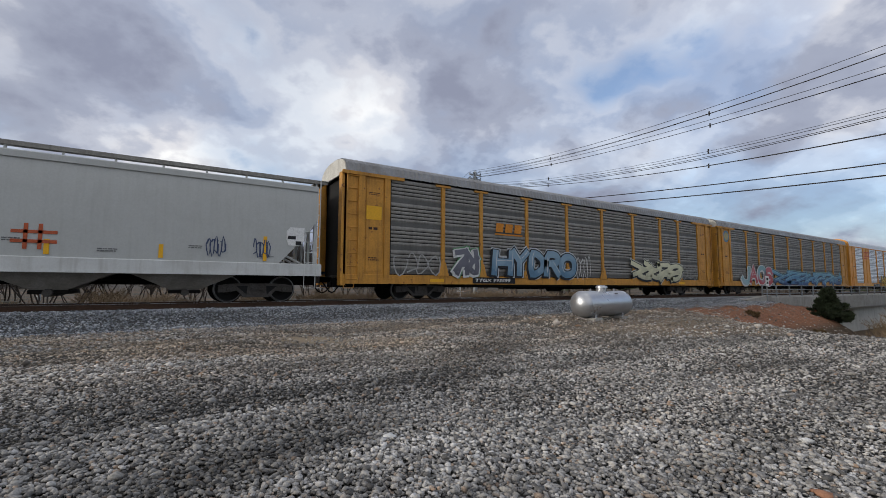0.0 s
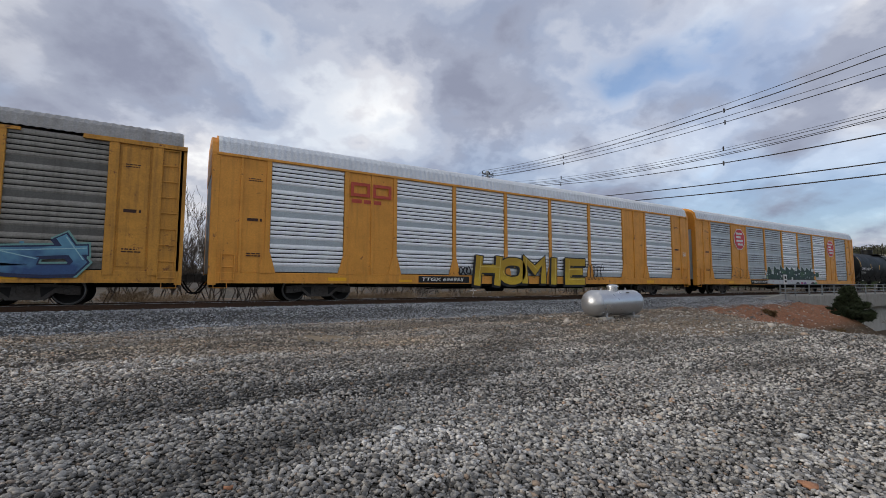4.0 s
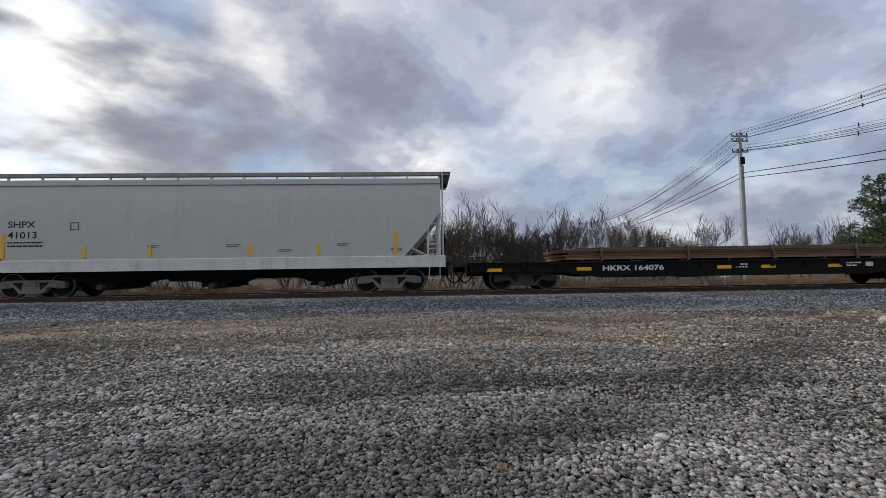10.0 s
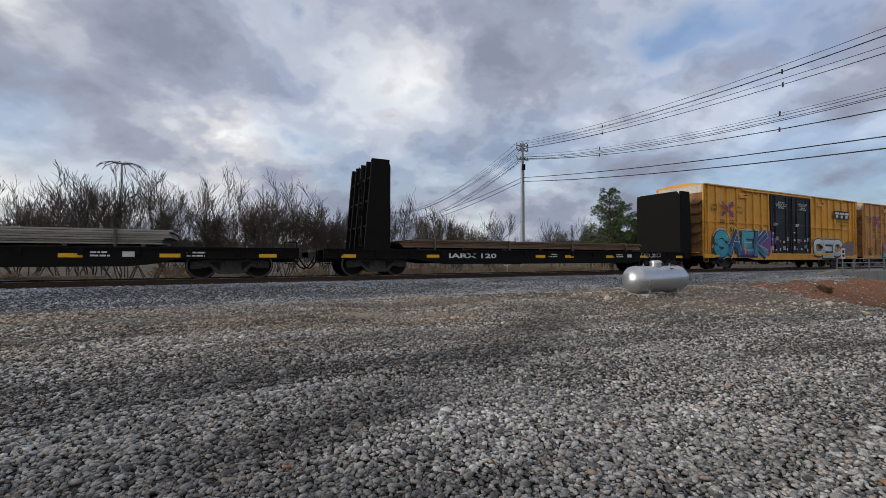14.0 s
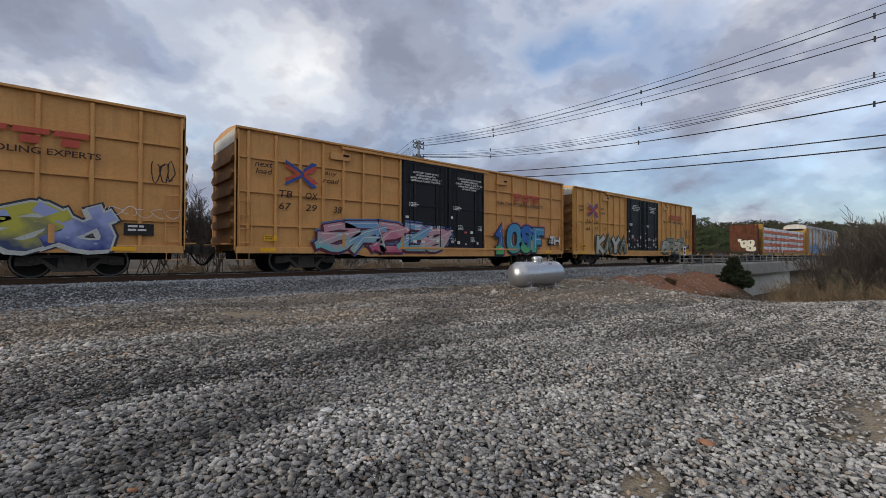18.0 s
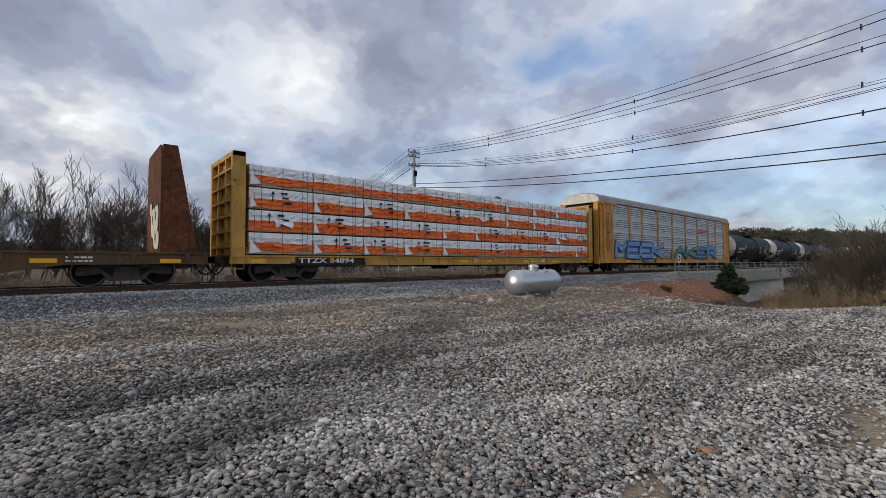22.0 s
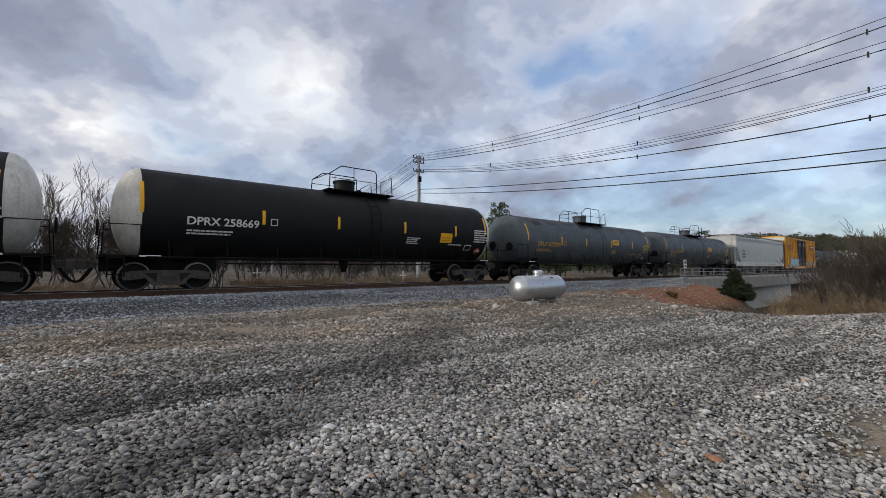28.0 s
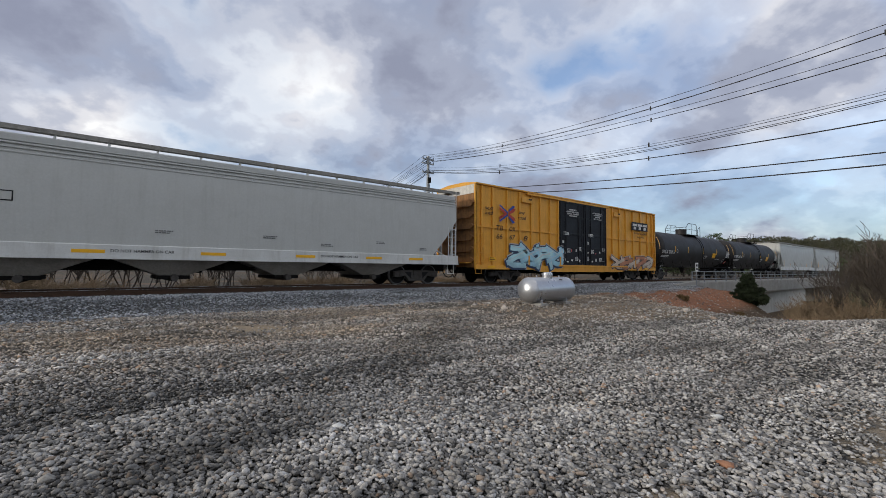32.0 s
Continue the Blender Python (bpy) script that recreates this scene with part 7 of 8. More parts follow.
def skyline_paint(c, x0, x1, y):
    """A long ragged dark green painting with a pale edge, dots, and a white strip below it."""
    rnd = random.Random(118)
    top = [(x0, 1.05), (x0 + 0.45, 1.5), (x0 + 0.7, 2.05), (x0 + 1.0, 2.0), (x0 + 1.3, 1.55)]
    x = x0 + 1.6
    while x < x1 - 0.9:
        z = 1.93
        top += [(x, z - rnd.uniform(0.05, 0.2)), (x + 0.16, z + rnd.uniform(0.15, 0.3)), (x + 0.45, z + rnd.uniform(-0.05, 0.08)), (x + 0.75, z - rnd.uniform(0.0, 0.15))]
        x += rnd.uniform(0.8, 1.1)
    top += [(x1 - 0.5, 2.2), (x1 - 0.3, 1.9), (x1, 1.7), (x1, 1.05)]
    holder = thing_part("graffiti", c, "dark green spray-painted shapes with white dots over a white strip")
    edge = [(a, max(z, 1.0) + (0.07 if z > 1.1 else 0)) for a, z in top]
    part("outline_paint", Geo().prism([(a - 0.03, z) for a, z in edge], y - 0.003, y, "y"), spray((0.55, 0.58, 0.58)), holder)
    part("fill_paint", Geo().prism(top, y - 0.007, y - 0.004, "y"), spray((0.012, 0.045, 0.033)), holder)
    part("ground_paint", Geo().prism(blob(x0 + 0.3, x1 + 0.6, 0.66, 1.12, 3, 14, 0.1), y - 0.003, y - 0.001, "y"), spray((0.50, 0.52, 0.54)), holder)
    part("outline_paint", Geo().prism([(x0 - 0.3, 1.06), (x0 + 3.0, 1.03), (x0 + 6.0, 1.07), (x1 + 0.2, 1.02), (x1 + 0.2, 1.1), (x0 + 6.0, 1.13), (x0 + 3.0, 1.1), (x0 - 0.3, 1.12)], y - 0.010, y - 0.008, "y"), spray((0.01, 0.012, 0.014)), holder)
    for k in range(9):
        a, z = x0 + 0.9 + 1.05 * k + rnd.uniform(-0.2, 0.2), rnd.uniform(1.2, 1.6)
        part("fill_paint", Geo().prism(blob(a, a + rnd.uniform(0.7, 1.1), z, z + rnd.uniform(0.25, 0.5), 200 + k, 4, 0.3), y - 0.0085, y - 0.0075, "y"), spray(((0.018, 0.06, 0.042), (0.012, 0.035, 0.04), (0.02, 0.07, 0.03))[k % 3]), holder)
    for a, z, w in ((x0 + 1.2, 1.45, 0.4), (x0 + 5.3, 1.75, 0.45), (x1 - 0.6, 1.75, 0.6), (x0 - 0.05, 1.1, 0.4), (x0 + 4.6, 1.0, 0.35)):
        g = part("bone_paint", Geo().prism(blob(a, a + w, z, z + 0.28, int(a * 10) + 90, 4, 0.25), y - 0.012, y - 0.0105, "y"), spray((0.58, 0.6, 0.6)), holder)
    for k in range(44):
        a, z, q = rnd.uniform(x0 + 0.2, x1 - 0.2), rnd.uniform(1.12, 1.75), rnd.choice((0.03, 0.04, 0.05, 0.1))
        col = (0.58, 0.6, 0.6) if k % 4 else (0.30, 0.42, 0.22)
        if k > 37:
            z, col, q = rnd.uniform(0.78, 0.98), (0.45, 0.10, 0.2), 0.05
        part("dot_paint", Geo().prism([(a + q * math.cos(i * math.pi / 4), z + q * math.sin(i * math.pi / 4)) for i in range(8)], y - 0.0145, y - 0.0135, "y"), spray(col), holder)
    for a, w, col in ((x0 + 5.4, 0.7, (0.012, 0.012, 0.014)), (x0 + 8.3, 0.8, (0.012, 0.012, 0.014)), (x0 + 6.3, 0.5, (0.40, 0.06, 0.16)), (x0 + 6.9, 0.5, (0.16, 0.06, 0.26)), (x0 + 9.0, 0.6, (0.06, 0.26, 0.14))):
        part("arc_paint", Geo().prism([(a + w / 2 - w / 2 * math.cos(i * math.pi / 8), 0.70 + 0.18 * math.sin(i * math.pi / 8)) for i in range(9)], y - 0.012, y - 0.0105, "y"), spray(col), holder)


def graffiti_hash(c, y):
    g = Geo()
    for a in (1.15, 1.45):
        g.box(a, a + 0.09, y - 0.006, y - 0.003, 1.55, 2.25)
    for z in (1.72, 1.98):
        g.box(0.9, 1.85, y - 0.006, y - 0.003, z, z + 0.09)
    part("tag", g, spray((0.45, 0.09, 0.03)), c, "red spray-painted hash mark")


def owner_bars(c, x, y, z, w, h, mat):
    """An owner's mark as plain shapes."""
    g = Geo()
    for k in range(3):
        a = x + w * k / 3
        g.prism([(a + 0.05, z), (a + w / 3 * 0.85, z), (a + w / 3 * 0.95, z + h), (a + 0.1, z + h)], y - 0.005, y, "y")
    g.box(x, x + w, y - 0.005, y, z - 0.14, z - 0.07)
    part("owner_mark", g, mat, c)


def owner_curves(c, x, y, z, w, h, mat):
    """An owner's mark as two plain framed blocks."""
    for a, b in ((x, x + w * 0.46), (x + w * 0.54, x + w)):
        t = 0.12
        g = Geo().box(a, b, y - 0.05, y - 0.045, z, z + t).box(a, b, y - 0.05, y - 0.045, z + h - t, z + h).box(a, a + t, y - 0.05, y - 0.045, z + t, z + h - t).box(b - t, b, y - 0.05, y - 0.045, z + t, z + h - t)
        part("owner_mark", g, mat, c)


def octagon(c, x, y, z, r):
    def ring(k):
        return [(x + k * math.cos(math.pi / 8 + i * math.pi / 4), z + k * math.sin(math.pi / 8 + i * math.pi / 4)) for i in range(8)]
    sign = part("emblem", Geo().prism(ring(r), y - 0.004, y, "y"), TXTW, c, "red octagon emblem with a white rim")
    part("emblem_field", Geo().prism(ring(r * 0.92), y - 0.008, y - 0.004, "y"), spray((0.55, 0.03, 0.04)), sign)
    for i, (w0, w1) in enumerate(((-0.55, 0.45), (-0.55, 0.2), (-0.55, 0.6), (-0.35, 0.5))):
        zz = z + r * (0.45 - 0.32 * i)
        part("emblem_bar", Geo().box(x + w0 * r, x + w1 * r, y - 0.012, y - 0.008, zz - 0.04, zz + 0.11), TXTW, sign)


PLY = surface("pale_plywood", (0.47, 0.36, 0.25), 0.8, vary=0.2, dirt=0.3)


def centerbeam(mid):
    c, y = flat_car(mid, 11.6, BEAMYELLOW, "yellow centre-beam flatcar loaded with lumber in orange and white wraps", "TTZX 84894", 82, deck=0.98, low=0.6, kind="centerbeam_flatcar", text_x=-9.2)
    part("number_board", Geo().box(-9.5, -6.3, y + 0.005, y + 0.01, 0.62, 0.96), TXTK, c)
    for s in (-1, 1):
        x = s * 11.35
        end = Geo().box(x - 0.22, x + 0.22, -1.5, -1.3, 0.95, 4.6).box(x - 0.22, x + 0.22, 1.3, 1.5, 0.95, 4.6).box(x - 0.2, x + 0.2, -1.5, 1.5, 4.45, 4.62).box(x - 0.04, x + 0.04, -1.3, 1.3, 0.95, 4.5)
        b = part("end_bulkhead", end, BEAMYELLOW, c)
        for k in range(6):
            part("rib", Geo().box(x - 0.2, x + 0.2, -1.3, 1.3, 1.25 + 0.55 * k, 1.33 + 0.55 * k), BEAMYELLOW, b)
        for sy in (-0.5, 0.5):
            part("stiffener", Geo().box(x - 0.19, x + 0.19, sy - 0.05, sy + 0.05, 0.95, 4.5), BEAMYELLOW, b)
    part("centre_beam", Geo().box(-11.2, 11.2, -0.05, 0.05, 0.95, 4.4).box(-11.2, 11.2, -0.45, 0.45, 4.32, 4.44), BEAMYELLOW, c)
    edges = [-11.0, -8.6, -6.36, -4.25, -1.96, 0.29, 2.69, 5.11, 7.39, 9.6, 11.05]
    rnd = random.Random(83)
    for s in (-1, 1):
        for i, (a, b) in enumerate(zip(edges, edges[1:])):
            for j in range(4):
                z0 = 1.03 + 0.815 * j
                z1 = z0 + 0.77
                y0, y1 = (-1.36, -0.1) if s < 0 else (0.1, 1.36)
                face = -1.365 if s < 0 else 1.365
                p = part("lumber_pack", Geo().slab(a + 0.015, b - 0.015, y0, y1, z0, z1, 0.02), PLY, c)
                n = 18 if s < 0 else 6
                split = z0 + 0.40 + rnd.uniform(-0.03, 0.03)
                sag = rnd.uniform(0.02, 0.07) if j in (0, 3) else rnd.uniform(0.0, 0.02)
                slope = rnd.uniform(-0.06, 0.06)
                crumple = [[rnd.uniform(0, 0.035 if q % 2 else 0.06) for k in range(n + 1)] for q in range(9)]
                for lo, hi, mat, q0 in ((z0 + 0.03 + (0.08 if j in (0, 3) else 0.0), split, WRAPO, 0), (split, z1 - 0.005, WRAPW, 4)):
                    rows = []
                    for q in range(5):
                        row = []
                        for k in range(n + 1):
                            z = lo + (hi - lo) * q / 4
                            u = k / n
                            if q == 0 and mat is WRAPO:
                                z += sag * math.sin(u * 9 + i) + rnd.uniform(-0.02, 0.02)
                            if (q == 4 and mat is WRAPO) or (q == 0 and mat is WRAPW):
                                z += slope * (u - 0.5) + 0.012 * math.sin(k * 1.7 + i + j)
                            if q == 4 and mat is WRAPW:
                                row.append((a + 0.02 + (b - a - 0.04) * u, face + s * 0.012, z))
                                continue
                            row.append((a + 0.02 + (b - a - 0.04) * u, face + s * (0.012 + crumple[q0 + q][k]), z))
                        rows.append(row)
                    part("wrap", Geo().sheet(rows if s < 0 else rows[::-1]), mat, p)
                if s > 0:
                    continue
                # folded corner, loose flaps, straps, a tag and the mill's marks
                if rnd.random() < 0.6:
                    w = rnd.uniform(0.25, 0.5)
                    part("folded_corner", Geo().prism([(a + 0.03, z0 + 0.03), (a + w, z0 + rnd.uniform(0.03, 0.12)), (a + 0.05, split + 0.1)], face - 0.085, face - 0.075, "y"), WRAPW, p)
                for _ in range(rnd.choice((0, 1, 1, 2))):
                    fx, w, drop = rnd.uniform(a + 0.2, b - 0.85), rnd.uniform(0.3, 0.7), rnd.uniform(0.15, 0.34)
                    rows = [[(fx + w * (k / 4) + 0.05 * q * rnd.uniform(-1, 1), face - 0.075 - 0.035 * math.sin(k * 1.4 + q) * (1 if k % 2 else 0.4) - 0.015 * q, split + 0.05 - drop * q / 3 * (0.7 + 0.3 * math.sin(k * 2.1 + i))) for k in range(5)] for q in range(4)]
                    part("loose_flap", Geo().sheet(rows[::-1]), WRAPO if rnd.random() < 0.65 or j == 3 else WRAPW, p)
                for k in range(3):
                    x = a + (b - a) * (0.18 + 0.32 * k)
                    part("pack_strap", Geo().box(x - 0.008, x + 0.008, face - 0.078, face - 0.07, z0 + 0.02, z1 - 0.01), STRAP, p)
                part("paper_tag", Geo().box(a + 0.12, a + 0.38, face - 0.08, face - 0.074, z1 - 0.2, z1 - 0.06), SIGNW, p)
                if j < 3 and rnd.random() < 0.8:
                    ax = rnd.uniform(a + 0.5, b - 1.2)
                    part("arrow_print", Geo().prism([(ax - 0.012, z1 - 0.5), (ax + 0.02, z1 - 0.5), (ax + 0.025, z1 - 0.2), (ax + 0.09, z1 - 0.22), (ax + 0.01, z1 - 0.08), (ax - 0.07, z1 - 0.22), (ax - 0.015, z1 - 0.2)], face - 0.088, face - 0.082, "y"), TXTK, p)
                    for k in range(3):
                        x, z, w = ax + 0.3 + 0.06 * k, z1 - 0.12 - 0.17 * k, rnd.uniform(0.3, 0.45)
                        g = Geo()
                        g.box(x, x + w * rnd.uniform(0.5, 1.0), face - 0.088, face - 0.082, z - rnd.uniform(0.05, 0.09), z)
                        part("print_bar", g, TXTK, p)
        for k in range(12):
            x = -10.8 + 21.6 * k / 11
            y = s * 1.43
            part("tie_cable", Geo().tube([(x, s * 0.5, 4.34), (x, s * 1.3, 4.275), (x, y, 4.2), (x, y, 1.0)], 0.008, 4), STRAP, c)


train()

# ---- things by the track ----
def propane_tank(x, y, length, r, mat, label, turn=0.0):
    z = float(ground_z(x, y))
    t = thing("propane_tank", label, "tank", at=pose(x, y, z, 0, 0, turn))
    h, zc = length / 2, r + 0.09
    prof = [(-h + r * 0.62 - r * 0.62 * math.cos(a * math.pi / 16), max(r * math.sin(a * math.pi / 16), 0.01)) for a in range(9)]
    prof += [(-s, q) for s, q in prof[::-1]]
    part("tank_body", Geo().lathe(prof, 40, (0, zc)), mat, t, smooth=40)
    for s in (-1, 1):
        part("weld_seam", Geo().lathe([(s * (h - r * 0.62) - 0.012, r + 0.004), (s * (h - r * 0.62) + 0.012, r + 0.004)], 40, (0, zc)), mat, t, smooth=40)
        part("leg", Geo().box(s * h * 0.55 - 0.05, s * h * 0.55 + 0.05, -r * 0.7, r * 0.7, 0.06, zc - r * 0.75), mat, t)
        part("concrete_block", Geo().slab(s * h * 0.55 - 0.2, s * h * 0.55 + 0.2, -r * 0.95, r * 0.95, -0.06, 0.08, 0.015), CONCRETE, t)
        part("lifting_eye", Geo().tube([(s * h * 0.5, 0, zc + r - 0.02), (s * h * 0.5 + 0.05, 0, zc + r + 0.07), (s * h * 0.5 + 0.1, 0, zc + r - 0.02)], 0.014, 5), mat, t)
    part("valve_dome", Geo().lathe([(zc + r - 0.05, 0.19), (zc + r + 0.1, 0.19), (zc + r + 0.1, 0.205), (zc + r + 0.15, 0.2), (zc + r + 0.19, 0.13), (zc + r + 0.2, 0.02)], 20, (0, 0), "z"), mat, t, smooth=40)
    part("data_plate", Geo().box(0.35, 0.52, -0.3, -0.28, zc + r * 0.78, zc + r * 0.84), STRAP, t)
    return t


propane_tank(13.15, 10.15, 2.75, 0.445, PROPANE, "silver horizontal propane tank on concrete blocks", 2)
propane_tank(-92.0, 12.6, 2.4, 0.5, ENDWHITE, "white horizontal propane tank far down the yard")
pad = Geo().slab(-96, -88.5, 11.3, 11.9, 0.25, 0.55, 0.03)
tagged(part("concrete_pad", pad, CONCRETE), "low pale concrete pad by the far tank", "pad")


def equipment_hut(x, y, w, d, h, label):
    z = float(ground_z(x, y)) - 0.05
    t = thing("equipment_hut", label, "hut", "huts by the signal", pose(x, y, z))
    part("wall", Geo().slab(-w / 2, w / 2, -d / 2, d / 2, 0, h, 0.03), GALVMID, t)
    part("roof", Geo().slab(-w / 2 - 0.1, w / 2 + 0.1, -d / 2 - 0.1, d / 2 + 0.1, h, h + 0.12, 0.04), GALVPOLE, t)
    part("door", Geo().slab(w / 2, w / 2 + 0.04, -0.45, 0.45, 0.1, 2.0, 0.01), GALVPOLE, t)
    part("vent", Geo().box(w / 2, w / 2 + 0.05, 0.6, 0.9, h - 0.6, h - 0.3), VOIDK, t)


equipment_hut(-106, 11.4, 3.0, 2.4, 2.7, "grey metal equipment hut beside the signal bridge")
equipment_hut(-101, 10.2, 1.2, 1.0, 1.5, "small grey metal cabinet beside the hut")


def signal_bridge():
    t = thing("signal_bridge", "dark steel cantilever signal bridge over the track", "signal", at=pose(-110, 13.2, 0.3))
    part("mast", Geo().box(-0.2, 0.2, -0.2, 0.2, 0, 10.2), GALVPOLE, t)
    part("base", Geo().slab(-0.7, 0.7, -0.7, 0.7, -0.3, 0.4), CONCRETE, t)
    g = Geo()
    for z in (8.2, 9.6):
        g.box(-0.1, 0.1, 0, 11, z, z + 0.16)
    for k in range(8):
        g.tube([(0, k * 1.4, 8.3), (0, k * 1.4 + 0.7, 9.6), (0, k * 1.4 + 1.4, 8.3)], 0.05, 4)
    part("arm_truss", g, GALVPOLE, t)
    part("walkway", Geo().box(-0.5, 0.5, 0, 11, 9.76, 9.82), GALVPOLE, t)
    rail = Geo()
    for z in (10.3, 10.8):
        rail.tube([(0.5, 0, z), (0.5, 11, z)], 0.03, 4)
    part("railing", rail, GALVPOLE, t)
    for y in (4.4, 9.6):
        s = part("signal_head", Geo().slab(0.15, 0.45, y - 0.35, y + 0.35, 10.6, 12.9, 0.1), UNDER, t)
        for k in range(3):
            part("hood", Geo().lathe([(0.45, 0.16), (0.75, 0.17)], 10, (y, 11.0 + 0.7 * k)), UNDER, s)
        part("bracket", Geo().tube([(0.2, y, 9.8), (0.2, y, 10.7)], 0.06, 5), GALVPOLE, t)


signal_bridge()


def pole_line():
    tops = []
    for i, (x, y, h, base) in enumerate(((25.2, -32.0, 18.0, -0.2), (27.6, 36.8, 13.4, 0.2), (35.5, 104.8, 13.4, 0.2))):
        t = thing("utility_pole", "tall grey steel utility pole with stacked crossarms and cables", "utility pole", "poles of the power line", pose(x, y, base))
        part("pole", Geo().tube([(0, 0, -0.3), (0, 0, h * 0.5), (0, 0, h)], [0.23, 0.19, 0.14], 14), GALVPOLE, t, smooth=60)
        for z in (h - 0.35, h - 0.8, h - 1.75):
            arm = part("crossarm", Geo().box(-0.75, 0.75, -0.06, 0.06, z - 0.06, z + 0.06), GALVPOLE, t)
            for k in (-0.68, -0.25, 0.25, 0.68):
                part("insulator", Geo().lathe([(z + 0.05, 0.03), (z + 0.1, 0.06), (z + 0.16, 0.03), (z + 0.22, 0.055), (z + 0.28, 0.02)], 8, (k, 0), "z"), UNDER, arm)
        part("cable_box", Geo().slab(-0.16, 0.16, -0.34, -0.14, h - 2.9, h - 2.3), UNDER, t)
        part("riser_pipe", Geo().tube([(0.2, -0.05, 0.0), (0.18, -0.05, h - 3.0)], 0.045, 6), GALVPOLE, t)
        tops.append((x, y, base + h))

    def span(a, b, za, zb, sag, r, dx=0.0, name="power_cable", spacers=0, dz=0.0):
        n = 26
        pts = []
        for k in range(n + 1):
            s = k / n
            pts.append((a[0] + (b[0] - a[0]) * s + dx, a[1] + (b[1] - a[1]) * s, za + (zb - za) * s - 4 * sag * s * (1 - s) + dz))
        return Geo().tube(pts, r, 5), pts

    near, mid, far = tops
    # height at the middle pole, at the near pole, sag towards the camera: from the top down
    runs = [(13.57, 17.7, 3.56, ((-0.6, 0.015, 0.0), (0.0, 0.015, -0.12), (0.55, 0.015, 0.12))),
            (13.1, 14.9, 2.88, ((-0.5, 0.015, 0.0), (0.0, 0.018, -0.14), (0.6, 0.015, 0.06))),
            (12.06, 14.3, 4.05, ((-0.5, 0.015, 0.0), (0.0, 0.018, -0.12), (0.5, 0.015, 0.1), (0.25, 0.01, 0.35))),
            (11.8, 11.06, 3.35, ((-0.4, 0.015, 0.0), (0.2, 0.018, 0.12))),
            (9.95, 6.4, 1.42, ((0.0, 0.03, 0.0),)),
            (9.55, 6.3, 1.70, ((0.0, 0.032, 0.0),))]
    for zm, zn, sag, lines in runs:
        t = thing("cable_run", "black overhead cables sagging between the poles", "cable", "cables of the power line")
        t["kind"] = "structure"
        for dx, r, dz in lines:
            g, pts = span(mid, near, zm, zn, sag, r, dx, dz=dz)
            part("cable", g, WIREK, t)
            g, _ = span(mid, far, zm, zm + 0.1, sag * 0.9, r, dx, dz=dz)
            part("cable", g, WIREK, t)
        if len(lines) > 1:
            for k in (4, 9, 13, 17):
                p = pts[k]
                part("spacer", Geo().slab(p[0] - 0.03, p[0] + 0.03, p[1] - 0.04, p[1] + 0.04, p[2] - 0.13, p[2] + 0.13, 0.015), WIREK, t)


pole_line()


def high_mast():
    t = thing("light_mast", "tall thin light mast with a drooping ring of arms", "light pole", at=pose(-9.4, 54, -0.3))
    part("pole", Geo().tube([(0, 0, 0), (0, 0, 11.4)], [0.16, 0.09], 8), GALVPOLE, t, smooth=60)
    for k in range(12):
        a = 2 * math.pi * k / 12
        c, s = math.cos(a), math.sin(a)
        part("arm", Geo().tube([(0, 0, 11.35), (0.9 * c, 0.9 * s, 11.5), (1.7 * c, 1.7 * s, 11.25), (2.1 * c, 2.1 * s, 10.85)], 0.035, 4), UNDER, t)
    for x, y, h in ((-100, 8.0, 22.0), (-101.2, 8.3, 12.5)):
        m = thing("radio_mast", "slender dark radio mast in the yard", "mast", "masts in the yard", pose(x, y, 0.1))
        part("tube", Geo().tube([(0, 0, 0), (0, 0, h)], [0.14, 0.06], 6), GALVPOLE, m)
        part("crossbar", Geo().tube([(0, -0.9, h - 0.2), (0, 0.9, h - 0.2)], 0.04, 4), GALVPOLE, m)


high_mast()


def bridge():
    t = thing("railway_bridge", "concrete railway bridge with a steel pipe railing over the creek", "bridge")
    t["kind"] = "structure"
    part("deck", Geo().slab(37.0, 92, 14.7, 20.5, 0.2, 0.745, 0.03), CONCRETE, t)
    part("edge_beam", Geo().slab(36.6, 92, 14.3, 14.75, -0.45, 0.72, 0.03), CONCRETE, t)
    for x in (37.2, 86.0):
        part("abutment", Geo().slab(x - 0.8, x + 0.8, 14.5, 20.6, -4.2, 0.2, 0.05), CONCRETE, t)
    part("pier_wall", Geo().slab(48.0, 74.0, 15.0, 19.6, -4.2, 0.2, 0.05), PALEWALL, t)
    part("wing_wall", Geo().prism([(33.2, -0.6), (36.9, -2.6), (36.9, 0.9), (33.2, 0.62)], 13.9, 14.3, "y"), CONCRETE, t)
    for i in range(23):
        x = 36.9 + 2.4 * i
        part("rail_post", Geo().box(x - 0.035, x + 0.035, 14.42, 14.5, 0.7, 1.6), GALVPOLE, t)
    for z in (0.98, 1.28, 1.58):
        part("railing_pipe", Geo().tube([(36.9, 14.46, z), (89.8, 14.46, z)], 0.028, 6), GALVPOLE, t)
    s = thing("track_sign", "small white sign on a thin post beside the bridge", "sign", at=pose(36.1, 13.85, float(ground_z(36.1, 13.85)) - 0.1))
    top = 2.0 - float(ground_z(36.1, 13.85)) + 0.35
    part("post", Geo().tube([(0, 0, 0), (0, 0, top)], 0.035, 6), GALVPOLE, s)
    face = part("plate", Geo().box(-0.25, 0.25, -0.05, -0.03, top - 0.68, top), SIGNW, s)
    part("bars", Geo().box(-0.13, 0.13, -0.06, -0.051, top - 0.3, top - 0.12).box(-0.13, 0.13, -0.06, -0.051, top - 0.55, top - 0.4), TXTK, face)


bridge()

